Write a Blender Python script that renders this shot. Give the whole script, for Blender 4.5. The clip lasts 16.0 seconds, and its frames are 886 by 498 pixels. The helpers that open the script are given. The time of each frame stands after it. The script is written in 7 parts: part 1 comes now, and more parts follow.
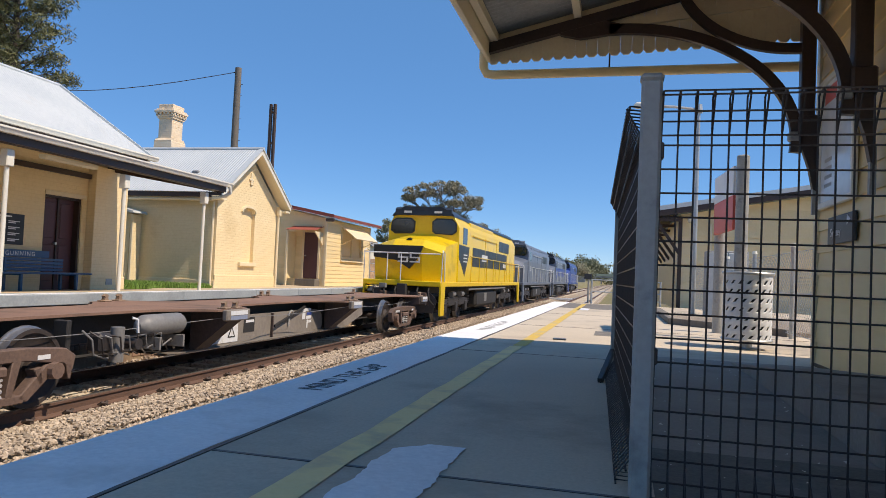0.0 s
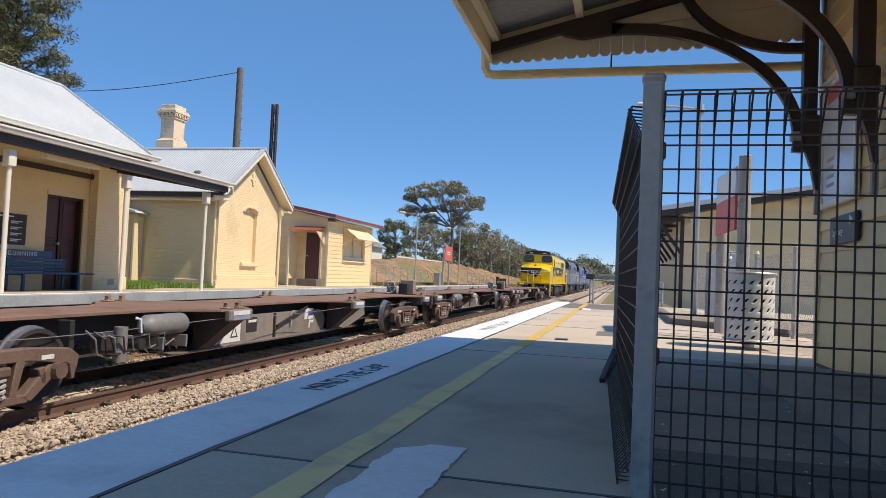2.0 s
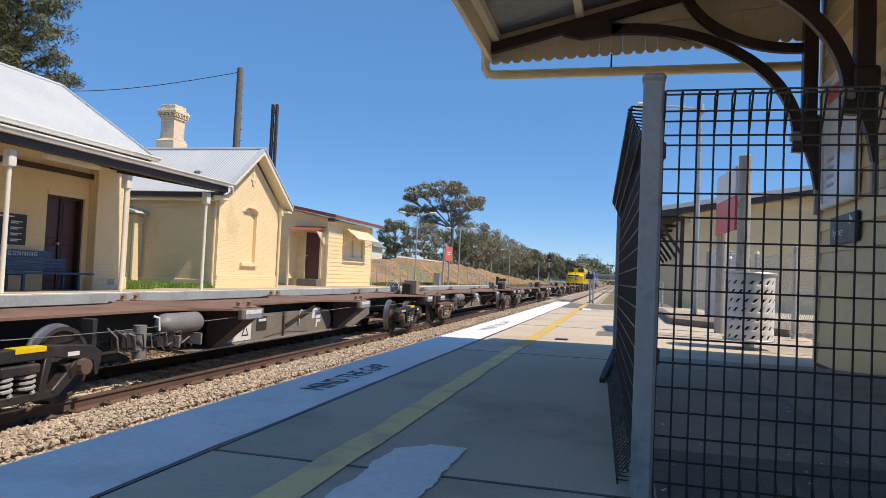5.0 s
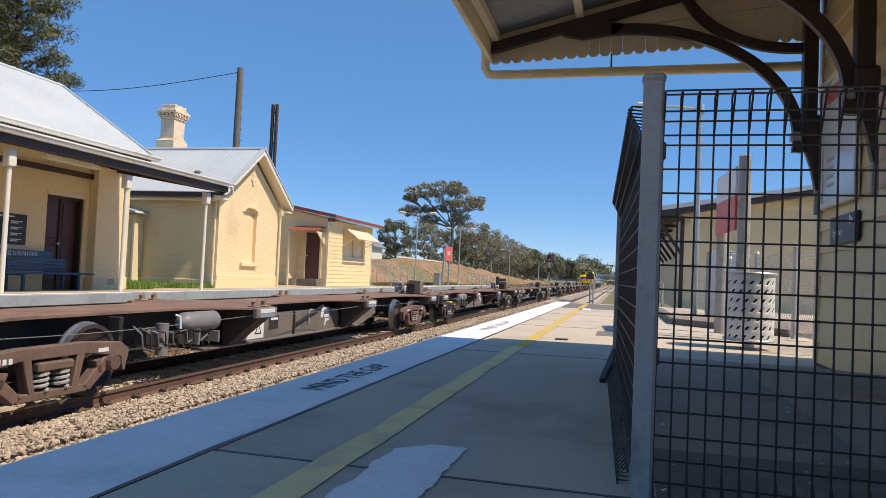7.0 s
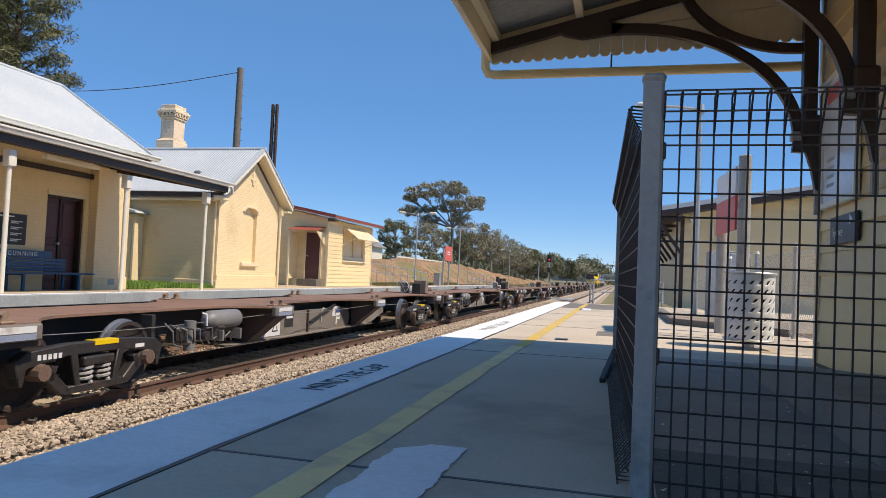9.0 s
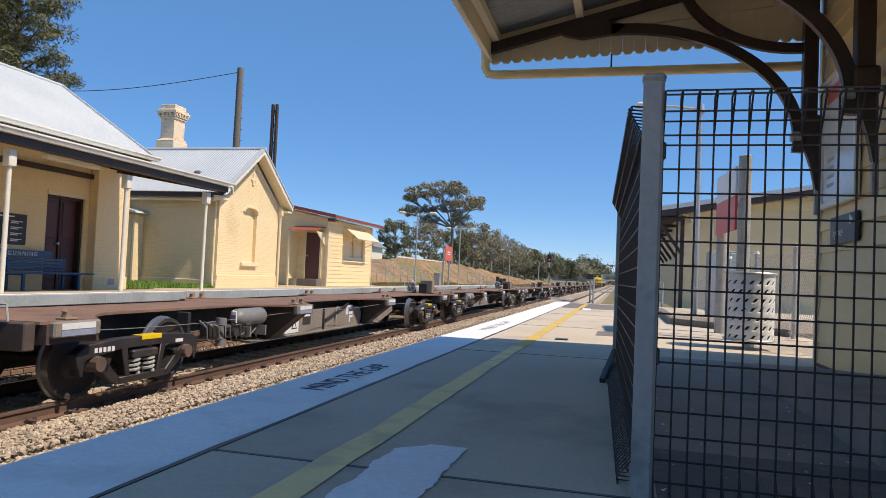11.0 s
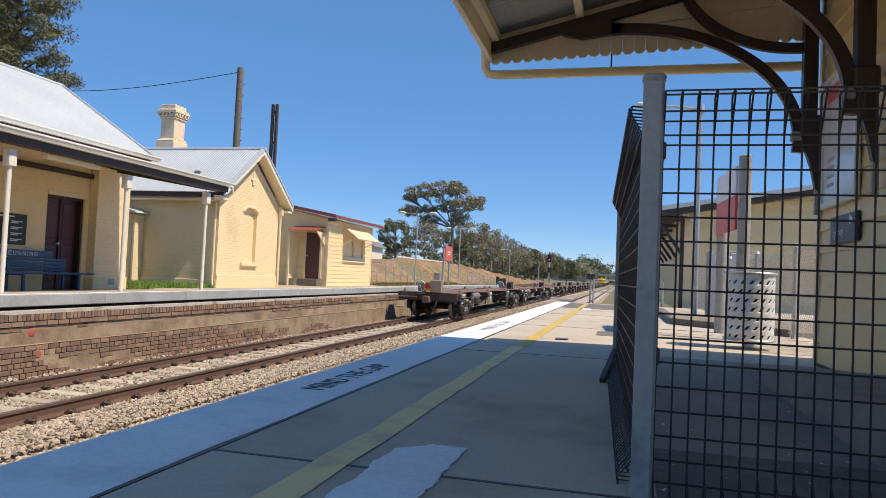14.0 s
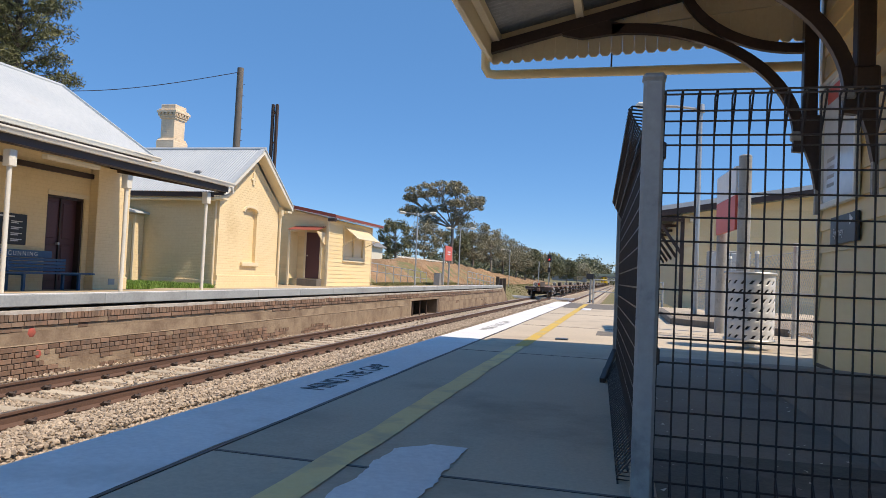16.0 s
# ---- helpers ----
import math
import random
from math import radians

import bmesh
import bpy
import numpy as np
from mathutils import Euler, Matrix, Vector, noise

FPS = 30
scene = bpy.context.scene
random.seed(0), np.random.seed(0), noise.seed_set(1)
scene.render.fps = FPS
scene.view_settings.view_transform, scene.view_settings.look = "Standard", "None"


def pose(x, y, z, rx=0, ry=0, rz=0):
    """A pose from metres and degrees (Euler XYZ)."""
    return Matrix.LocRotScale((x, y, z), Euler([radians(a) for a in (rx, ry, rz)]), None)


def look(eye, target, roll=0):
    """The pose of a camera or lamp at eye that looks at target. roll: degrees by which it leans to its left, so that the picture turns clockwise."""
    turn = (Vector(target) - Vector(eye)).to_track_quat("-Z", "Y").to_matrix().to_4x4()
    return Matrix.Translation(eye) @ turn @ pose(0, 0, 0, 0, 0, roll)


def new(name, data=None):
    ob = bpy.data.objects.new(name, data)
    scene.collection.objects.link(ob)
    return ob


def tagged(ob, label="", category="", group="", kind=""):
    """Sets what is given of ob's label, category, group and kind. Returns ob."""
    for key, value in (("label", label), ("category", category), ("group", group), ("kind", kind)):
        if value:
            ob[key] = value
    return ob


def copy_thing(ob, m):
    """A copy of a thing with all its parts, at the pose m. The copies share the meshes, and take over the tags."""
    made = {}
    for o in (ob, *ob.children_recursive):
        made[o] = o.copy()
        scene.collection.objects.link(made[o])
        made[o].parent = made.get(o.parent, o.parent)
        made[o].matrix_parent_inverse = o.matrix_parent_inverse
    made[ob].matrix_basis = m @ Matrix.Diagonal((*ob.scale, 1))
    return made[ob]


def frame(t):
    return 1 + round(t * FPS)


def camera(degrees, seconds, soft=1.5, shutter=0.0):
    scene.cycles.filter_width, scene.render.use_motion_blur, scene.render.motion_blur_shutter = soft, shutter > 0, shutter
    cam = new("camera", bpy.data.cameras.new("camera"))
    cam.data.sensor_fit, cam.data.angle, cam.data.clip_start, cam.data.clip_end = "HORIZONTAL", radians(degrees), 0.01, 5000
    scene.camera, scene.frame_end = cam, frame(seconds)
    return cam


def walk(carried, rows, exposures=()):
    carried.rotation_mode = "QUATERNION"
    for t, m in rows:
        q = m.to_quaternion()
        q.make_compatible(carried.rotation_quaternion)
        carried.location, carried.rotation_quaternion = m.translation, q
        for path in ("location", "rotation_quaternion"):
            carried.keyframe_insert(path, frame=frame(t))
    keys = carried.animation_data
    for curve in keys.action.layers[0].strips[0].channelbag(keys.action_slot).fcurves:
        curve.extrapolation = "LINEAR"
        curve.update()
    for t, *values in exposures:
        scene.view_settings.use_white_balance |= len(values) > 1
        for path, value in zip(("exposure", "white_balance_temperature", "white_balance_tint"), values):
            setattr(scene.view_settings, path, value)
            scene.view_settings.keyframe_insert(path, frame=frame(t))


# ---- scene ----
# ---------- camera ----------
EYE = Vector((0.0, 0.0, 0.64))


def aim(yaw, tilt, roll):
    y, p = radians(yaw), radians(tilt)
    way = Vector((math.sin(y) * math.cos(p), math.cos(y) * math.cos(p), math.sin(p)))
    return look(EYE, EYE + way, roll)


cam = camera(64.65, 16.0, soft=0.55)
walk(cam, [(0.0, aim(-14.12, 2.13, 2.54)), (0.3, aim(-14.22, 2.13, 2.54)), (0.6, aim(-14.26, 2.13, 2.54)),
           (8.0, aim(-14.27, 2.13, 2.54)), (16.0, aim(-14.28, 2.12, 2.54))],
     exposures=[(0.0, 0.88, 7200, 15), (16.0, 0.88, 7200, 15)])

# ---------- world and sun ----------
SUN = Vector((0.575, -0.068, 0.815)).normalized()
world = bpy.data.worlds.new("world")
scene.world = world
world.use_nodes = True
wn = world.node_tree
sky = wn.nodes.new("ShaderNodeTexSky")
sky.sky_type = "NISHITA"
sky.sun_disc = False
sky.sun_elevation = math.asin(SUN.z)
sky.sun_rotation = math.atan2(SUN.x, SUN.y)
sky.altitude = 3000
sky.air_density = 0.95
sky.dust_density = 0.0
sky.ozone_density = 4.0
deeper = wn.nodes.new("ShaderNodeHueSaturation")
deeper.inputs["Saturation"].default_value = 1.22
wn.links.new(sky.outputs[0], deeper.inputs["Color"])
even = wn.nodes.new("ShaderNodeMix")
even.data_type = "RGBA"
even.inputs["Factor"].default_value = 0.62
even.inputs["B"].default_value = (0.48, 1.36, 2.95, 1)
wn.links.new(deeper.outputs[0], even.inputs["A"])
wn.links.new(even.outputs["Result"], wn.nodes["Background"].inputs[0])
wn.nodes["Background"].inputs[1].default_value = 0.121
sun = new("sun", bpy.data.lights.new("sun", "SUN"))
sun.data.energy = 2.65
sun.data.angle = radians(0.53)
sun.data.color = (1.0, 0.915, 0.77)
sun.matrix_world = look(SUN * 60, (0, 0, 0))

# ---------- mesh helpers ----------


def thing(name, m=None, label="", category="", group="", kind=""):
    ob = new(name)
    ob.empty_display_size = 0.2
    if m is not None:
        ob.matrix_basis = m
    return tagged(ob, label, category, group, kind)


def smooth_by_angle(me, deg=35):
    me.polygons.foreach_set("use_smooth", [True] * len(me.polygons))
    me.set_sharp_from_angle(angle=radians(deg))


def mesh_of(name, bm, material, smooth=True):
    me = bpy.data.meshes.new(name)
    bm.to_mesh(me)
    bm.free()
    me.materials.append(material)
    if smooth:
        smooth_by_angle(me)
    return me


def part(name, bm, material, parent=None, label="", smooth=True):
    ob = new(name, mesh_of(name, bm, material, smooth))
    ob.parent = parent
    if label:
        ob["label"] = label
    return ob


def piece(name, me, parent, m):
    ob = new(name, me)
    ob.parent = parent
    ob.matrix_basis = m
    return ob


def raw(name, verts, faces, material, parent=None, smooth=False):
    me = bpy.data.meshes.new(name)
    me.from_pydata(verts, [], faces)
    me.materials.append(material)
    if smooth:
        me.polygons.foreach_set("use_smooth", [True] * len(me.polygons))
    ob = new(name, me)
    ob.parent = parent
    return ob


def box(x0, x1, y0, y1, z0, z1, bevel=0.0, bm=None):
    own = bmesh.new()
    m = Matrix.LocRotScale(((x0 + x1) / 2, (y0 + y1) / 2, (z0 + z1) / 2), None, (abs(x1 - x0), abs(y1 - y0), abs(z1 - z0)))
    bmesh.ops.create_cube(own, size=1, matrix=m)
    if bevel > 0:
        bmesh.ops.bevel(own, geom=own.edges[:], offset=bevel, segments=1, affect="EDGES", profile=0.5)
    return merge(bm, own)


def merge(bm, own):
    if bm is None:
        return own
    me = bpy.data.meshes.new("tmp")
    own.to_mesh(me)
    own.free()
    bm.from_mesh(me)
    bpy.data.meshes.remove(me)
    return bm


def rod(p, q, r, r2=None, seg=10, bm=None):
    p, q = Vector(p), Vector(q)
    own = bmesh.new()
    d = q - p
    m = Matrix.Translation((p + q) / 2) @ d.to_track_quat("Z", "Y").to_matrix().to_4x4()
    bmesh.ops.create_cone(own, cap_ends=True, segments=seg, radius1=r, radius2=r if r2 is None else r2, depth=d.length, matrix=m)
    return merge(bm, own)


def beam(p, q, w, h, bm=None, bevel=0.0):
    """A rectangular bar from p to q, w wide across and h high."""
    p, q = Vector(p), Vector(q)
    d = q - p
    own = bmesh.new()
    m = Matrix.Translation((p + q) / 2) @ d.to_track_quat("Y", "Z").to_matrix().to_4x4() @ Matrix.Diagonal((w, d.length, h, 1))
    bmesh.ops.create_cube(own, size=1, matrix=m)
    if bevel > 0:
        bmesh.ops.bevel(own, geom=own.edges[:], offset=bevel, segments=1, affect="EDGES")
    return merge(bm, own)


def prism(pts, axis, a, b, bm=None, bevel=0.0):
    """A flat outline carried along an axis from a to b. Outline pairs: (y, z) for x, (x, z) for y, (x, y) for z."""
    own = bmesh.new()
    put = {"x": lambda u, v, w: (w, u, v), "y": lambda u, v, w: (u, w, v), "z": lambda u, v, w: (u, v, w)}[axis]
    lo = [own.verts.new(put(u, v, a)) for u, v in pts]
    hi = [own.verts.new(put(u, v, b)) for u, v in pts]
    own.faces.new(lo)
    own.faces.new(hi)
    n = len(pts)
    for i in range(n):
        own.faces.new((lo[i], lo[(i + 1) % n], hi[(i + 1) % n], hi[i]))
    bmesh.ops.recalc_face_normals(own, faces=own.faces)
    if bevel > 0:
        bmesh.ops.bevel(own, geom=own.edges[:], offset=bevel, segments=1, affect="EDGES")
    return merge(bm, own)


def tube(pts, r, seg=8, bm=None, caps=True):
    """A round bar along points."""
    own = bmesh.new()
    pts = [Vector(p) for p in pts]
    rings = []
    side = None
    for i, p in enumerate(pts):
        d = (pts[min(i + 1, len(pts) - 1)] - pts[max(i - 1, 0)]).normalized()
        if side is None:
            side = d.orthogonal().normalized()
        side = (side - d * side.dot(d)).normalized()
        up = d.cross(side)
        rr = r[i] if isinstance(r, (list, tuple)) else r
        rings.append([own.verts.new(p + (side * math.cos(k * math.tau / seg) + up * math.sin(k * math.tau / seg)) * rr) for k in range(seg)])
    for a, b in zip(rings, rings[1:]):
        for k in range(seg):
            own.faces.new((a[k], a[(k + 1) % seg], b[(k + 1) % seg], b[k]))
    if caps:
        own.faces.new(rings[0][::-1])
        own.faces.new(rings[-1])
    return merge(bm, own)


def ribbon(pts, axis, a, b, w, bm=None):
    """A curved timber of depth w in its plane, following points, between a and b across."""
    pts = [Vector((u, v)) for u, v in pts]
    up, lo = [], []
    for i, p in enumerate(pts):
        d = (pts[min(i + 1, len(pts) - 1)] - pts[max(i - 1, 0)]).normalized()
        n = Vector((-d.y, d.x)) * w / 2
        up.append(p + n)
        lo.append(p - n)
    own = bmesh.new()
    put = {"x": lambda u, c: (c, u.x, u.y), "y": lambda u, c: (u.x, c, u.y)}[axis]
    rows = [[own.verts.new(put(u, c)) for u in line] for line, c in ((up, a), (up, b), (lo, b), (lo, a))]
    for i in range(len(pts) - 1):
        for k in range(4):
            own.faces.new((rows[k][i], rows[k][i + 1], rows[(k + 1) % 4][i + 1], rows[(k + 1) % 4][i]))
    own.faces.new([r[0] for r in rows])
    own.faces.new([r[-1] for r in rows])
    bmesh.ops.recalc_face_normals(own, faces=own.faces)
    return merge(bm, own)


def corrugated(u0, u1, edge_lo, edge_hi, pitch=0.1, amp=0.012, thick=0.0):
    """A corrugated sheet between two edges given as functions of u, with the waves running down the slope."""
    n = max(2, int((u1 - u0) / pitch * 6))
    verts, faces = [], []
    for i in range(n + 1):
        u = u0 + (u1 - u0) * i / n
        w = amp * math.sin((u - u0) / pitch * math.tau)
        for e in (edge_lo, edge_hi):
            v = Vector(e(u))
            verts.append((v.x, v.y, v.z + w))
    for i in range(n):
        faces.append((2 * i, 2 * i + 2, 2 * i + 3, 2 * i + 1))
    return verts, faces


# ---------- materials ----------


def mk(name, a, b, rough=0.7, metal=0.0, s1=1.5, s2=30.0, bump=0.15, dist=0.01, stain=None, stain_amount=0.0, stain_scale=0.7,
       vary=0.0, stretch=(1, 1, 1), spec=0.5, island=False, brick=False):
    """Two colours mixed by broad and fine noise, with optional stains, per-piece variation and fine relief."""
    m = bpy.data.materials.new(name)
    m.use_nodes = True
    t = m.node_tree
    bs = t.nodes["Principled BSDF"]
    co = t.nodes.new("ShaderNodeTexCoord")
    info = t.nodes.new("ShaderNodeObjectInfo")
    mp = t.nodes.new("ShaderNodeMapping")
    mp.inputs["Scale"].default_value = stretch
    off = t.nodes.new("ShaderNodeVectorMath")
    off.operation = "SCALE"
    off.inputs[0].default_value = (37.0, 17.0, 11.0)
    t.links.new(info.outputs["Random"], off.inputs["Scale"])
    add = t.nodes.new("ShaderNodeVectorMath")
    t.links.new(co.outputs["Object"], mp.inputs["Vector"])
    t.links.new(mp.outputs[0], add.inputs[0])
    t.links.new(off.outputs[0], add.inputs[1])

    def nz(scale, detail=5.0):
        n = t.nodes.new("ShaderNodeTexNoise")
        n.inputs["Scale"].default_value = scale
        n.inputs["Detail"].default_value = detail
        n.inputs["Roughness"].default_value = 0.62
        t.links.new(add.outputs[0], n.inputs["Vector"])
        return n.outputs["Fac"]

    def mix(fac, c1, c2, mode="MIX"):
        x = t.nodes.new("ShaderNodeMix")
        x.data_type, x.blend_type = "RGBA", mode
        for sock, v in ((x.inputs["Factor"], fac), (x.inputs["A"], c1), (x.inputs["B"], c2)):
            if isinstance(v, (int, float)):
                sock.default_value = v
            elif isinstance(v, tuple):
                sock.default_value = (*v, 1)
            else:
                t.links.new(v, sock)
        return x.outputs["Result"]

    def ramp(sock, lo, hi):
        r = t.nodes.new("ShaderNodeMapRange")
        r.inputs["From Min"].default_value, r.inputs["From Max"].default_value = lo, hi
        r.inputs["To Min"].default_value, r.inputs["To Max"].default_value = 0.0, 1.0
        t.links.new(sock, r.inputs["Value"])
        return r.outputs["Result"]

    n1, n2 = nz(s1), nz(s2, 3.0)
    both = t.nodes.new("ShaderNodeMath")
    both.operation = "ADD"
    t.links.new(n1, both.inputs[0])
    t.links.new(n2, both.inputs[1])
    col = mix(ramp(both.outputs[0], 0.72, 1.28), a, b)
    if stain:
        col = mix(ramp(nz(stain_scale, 7.0), 0.62 - 0.3 * stain_amount, 0.72), col, stain)
    if vary:
        rnd = info.outputs["Random"]
        if island:
            rnd = t.nodes.new("ShaderNodeNewGeometry").outputs["Random Per Island"]
        hs = t.nodes.new("ShaderNodeHueSaturation")
        v = t.nodes.new("ShaderNodeMapRange")
        v.inputs["To Min"].default_value, v.inputs["To Max"].default_value = 1 - vary, 1 + vary
        t.links.new(rnd, v.inputs["Value"])
        t.links.new(v.outputs["Result"], hs.inputs["Value"])
        t.links.new(col, hs.inputs["Color"])
        col = hs.outputs["Color"]
    t.links.new(col, bs.inputs["Base Color"])
    bs.inputs["Metallic"].default_value = metal
    bs.inputs["Specular IOR Level"].default_value = spec
    rr = t.nodes.new("ShaderNodeMapRange")
    rr.inputs["To Min"].default_value, rr.inputs["To Max"].default_value = max(0.03, rough - 0.12), min(1.0, rough + 0.12)
    t.links.new(n1, rr.inputs["Value"])
    t.links.new(rr.outputs["Result"], bs.inputs["Roughness"])
    if brick:
        sep = t.nodes.new("ShaderNodeSeparateXYZ")
        t.links.new(co.outputs["Object"], sep.inputs[0])
        su = t.nodes.new("ShaderNodeMath")
        t.links.new(sep.outputs["X"], su.inputs[0])
        t.links.new(sep.outputs["Y"], su.inputs[1])
        cmb = t.nodes.new("ShaderNodeCombineXYZ")
        t.links.new(su.outputs[0], cmb.inputs["X"])
        t.links.new(sep.outputs["Z"], cmb.inputs["Y"])
        br = t.nodes.new("ShaderNodeTexBrick")
        br.inputs["Scale"].default_value = 1.0
        br.inputs["Brick Width"].default_value, br.inputs["Row Height"].default_value = 0.24, 0.086
        br.inputs["Mortar Size"].default_value, br.inputs["Mortar Smooth"].default_value = 0.010, 0.35
        t.links.new(cmb.outputs[0], br.inputs["Vector"])
        b2 = t.nodes.new("ShaderNodeBump")
        b2.invert = True
        b2.inputs["Strength"].default_value, b2.inputs["Distance"].default_value = 0.40, 0.009
        t.links.new(br.outputs["Fac"], b2.inputs["Height"])
        t.links.new(b2.outputs[0], bs.inputs["Normal"])
        soft = t.nodes.new("ShaderNodeMath")
        soft.operation = "MULTIPLY"
        soft.inputs[1].default_value = 0.08
        t.links.new(br.outputs["Fac"], soft.inputs[0])
        t.links.new(mix(soft.outputs[0], col, (0.42, 0.31, 0.16)), bs.inputs["Base Color"])
    elif bump:
        bp = t.nodes.new("ShaderNodeBump")
        bp.inputs["Strength"].default_value, bp.inputs["Distance"].default_value = bump, dist
        t.links.new(n2, bp.inputs["Height"])
        t.links.new(bp.outputs[0], bs.inputs["Normal"])
    return m


CREAM = mk("cream_painted_brick", (0.76, 0.60, 0.35), (0.82, 0.665, 0.42), 0.75, s1=0.8, s2=14, bump=0.35, dist=0.012, stain=(0.69, 0.53, 0.30), stain_amount=0.12, brick=True)
CHIMNEY = mk("pinkish_cream_render", (0.72, 0.57, 0.40), (0.80, 0.66, 0.49), 0.85, s1=1.2, s2=16, bump=0.3, stain=(0.52, 0.40, 0.28), stain_amount=0.25, stain_scale=1.6, brick=True)
CREAM_TIMBER = mk("cream_painted_timber", (0.77, 0.61, 0.34), (0.83, 0.67, 0.40), 0.55, s1=1.2, s2=25, bump=0.1, vary=0.05, stretch=(1, 0.2, 1))
CREAM_TRIM = mk("cream_trim_paint", (0.72, 0.60, 0.40), (0.78, 0.67, 0.47), 0.45, bump=0.08)
WHITE_TRIM = mk("white_trim_paint", (0.72, 0.68, 0.58), (0.80, 0.77, 0.68), 0.4, bump=0.06)
NEAR_TIMBER = mk("ochre_painted_timber", (0.84, 0.63, 0.31), (0.90, 0.69, 0.36), 0.5, s1=1.0, s2=18, bump=0.12, vary=0.06, stretch=(1, 0.2, 1))
MAROON = mk("maroon_paint", (0.075, 0.03, 0.035), (0.10, 0.04, 0.045), 0.4, bump=0.08)
BROWN = mk("dark_brown_paint", (0.038, 0.022, 0.018), (0.058, 0.034, 0.027), 0.45, bump=0.1)
RED_ROOF = mk("faded_red_roof_paint", (0.23, 0.05, 0.035), (0.30, 0.075, 0.05), 0.6, bump=0.1)
ZINC = mk("light_zinc_sheet", (0.47, 0.51, 0.53), (0.56, 0.59, 0.60), 0.5, metal=0.15, s1=0.5, s2=9, bump=0.03, stain=(0.52, 0.53, 0.52), stain_amount=0.12)
ZINC_OLD = mk("weathered_zinc_sheet", (0.24, 0.24, 0.24), (0.33, 0.33, 0.32), 0.55, metal=0.2, s1=0.8, bump=0.05)
CONCRETE = mk("platform_asphalt_concrete", (0.47, 0.40, 0.31), (0.60, 0.515, 0.405), 0.9, s1=0.7, s2=60, bump=0.25, dist=0.004, stain=(0.36, 0.305, 0.24), stain_amount=0.3, stain_scale=1.1)
FAR_TOP = mk("sandy_platform_paving", (0.46, 0.36, 0.235), (0.54, 0.43, 0.29), 0.95, s1=0.6, s2=40, bump=0.2)
WHITE_LINE = mk("worn_white_line_paint", (0.72, 0.72, 0.73), (0.88, 0.88, 0.88), 0.7, s1=1.3, s2=40, bump=0.12, dist=0.003, stain=(0.62, 0.62, 0.61), stain_amount=0.2, stain_scale=1.5)
YELLOW_LINE = mk("worn_yellow_line_paint", (0.60, 0.40, 0.07), (0.68, 0.47, 0.10), 0.75, s1=2.5, s2=35, bump=0.12, stain=(0.46, 0.38, 0.22), stain_amount=0.45, stain_scale=3)
# paler tan copy of the line's yellow for the stretch in shade
YELLOW_IN_SHADE = mk("worn_yellow_line_paint_in_shade", (0.88, 0.66, 0.30), (0.92, 0.71, 0.35), 0.8, s1=2.5, s2=35, bump=0.15, stain=(0.62, 0.48, 0.30), stain_amount=0.4, stain_scale=4)
SPRAY = mk("red_spray_paint", (0.45, 0.08, 0.06), (0.36, 0.11, 0.08), 0.8, s1=6, s2=30, bump=0.1)
LETTER_FADED = mk("worn_grey_lettering", (0.42, 0.42, 0.42), (0.55, 0.55, 0.55), 0.8, s1=4, s2=30, bump=0.05)
# asphalt colour, also used for a lamp shadow painted on the platform
ASPHALT_AND_SHADOW = mk("dark_asphalt_and_shadow", (0.13, 0.12, 0.11), (0.20, 0.185, 0.165), 0.95, s1=1.5, s2=70, bump=0.5, dist=0.006, stain=(0.24, 0.22, 0.20), stain_amount=0.35, stain_scale=5)
CEMENT = mk("pale_cement", (0.42, 0.39, 0.35), (0.54, 0.51, 0.47), 0.9, s1=3, s2=30, bump=0.4, stain=(0.24, 0.20, 0.16), stain_amount=0.5, stain_scale=2.5)
ASPHALT_WORN = mk("worn_asphalt", (0.27, 0.25, 0.22), (0.35, 0.32, 0.285), 0.92, s1=1.2, s2=60, bump=0.3, dist=0.004, stain=(0.21, 0.19, 0.17), stain_amount=0.4, stain_scale=1.6)
LETTER = mk("dark_grey_lettering", (0.07, 0.075, 0.085), (0.10, 0.105, 0.115), 0.8, bump=0.05)
COPING = mk("grey_coping_concrete", (0.29, 0.315, 0.325), (0.39, 0.415, 0.42), 0.85, s1=1.2, s2=25, bump=0.2, stain=(0.22, 0.23, 0.23), stain_amount=0.35)
RENDER = mk("stained_cement_render", (0.29, 0.215, 0.145), (0.40, 0.31, 0.215), 0.95, s1=0.9, s2=22, bump=0.45, dist=0.02, stain=(0.15, 0.095, 0.065), stain_amount=0.7, stain_scale=1.3)
MORTAR = mk("dirty_mortar", (0.11, 0.085, 0.065), (0.17, 0.13, 0.10), 0.95, s1=2, s2=40, bump=0.5, stain=(0.09, 0.06, 0.045), stain_amount=0.4)
BRICK = mk("sooty_red_brick", (0.26, 0.145, 0.095), (0.205, 0.15, 0.11), 0.9, s1=3, s2=45, bump=0.4, stain=(0.13, 0.10, 0.082), stain_amount=0.35, stain_scale=2.5, vary=0.32)
BRICK_STUFF = mk("sooty_red_brick_far", (0.26, 0.145, 0.095), (0.205, 0.15, 0.11), 0.9, s1=3, s2=45, bump=0.4, stain=(0.13, 0.10, 0.082), stain_amount=0.35, stain_scale=2.5, vary=0.32, island=True)
BALLAST = mk("ballast_bed", (0.30, 0.24, 0.175), (0.42, 0.345, 0.265), 0.95, s1=4, s2=24, bump=1.0, dist=0.05, stain=(0.16, 0.12, 0.09), stain_amount=0.3, stain_scale=9)
STONE = mk("ballast_stone", (0.36, 0.285, 0.21), (0.50, 0.41, 0.32), 0.9, s1=5, s2=60, bump=0.3, vary=0.32, island=True)
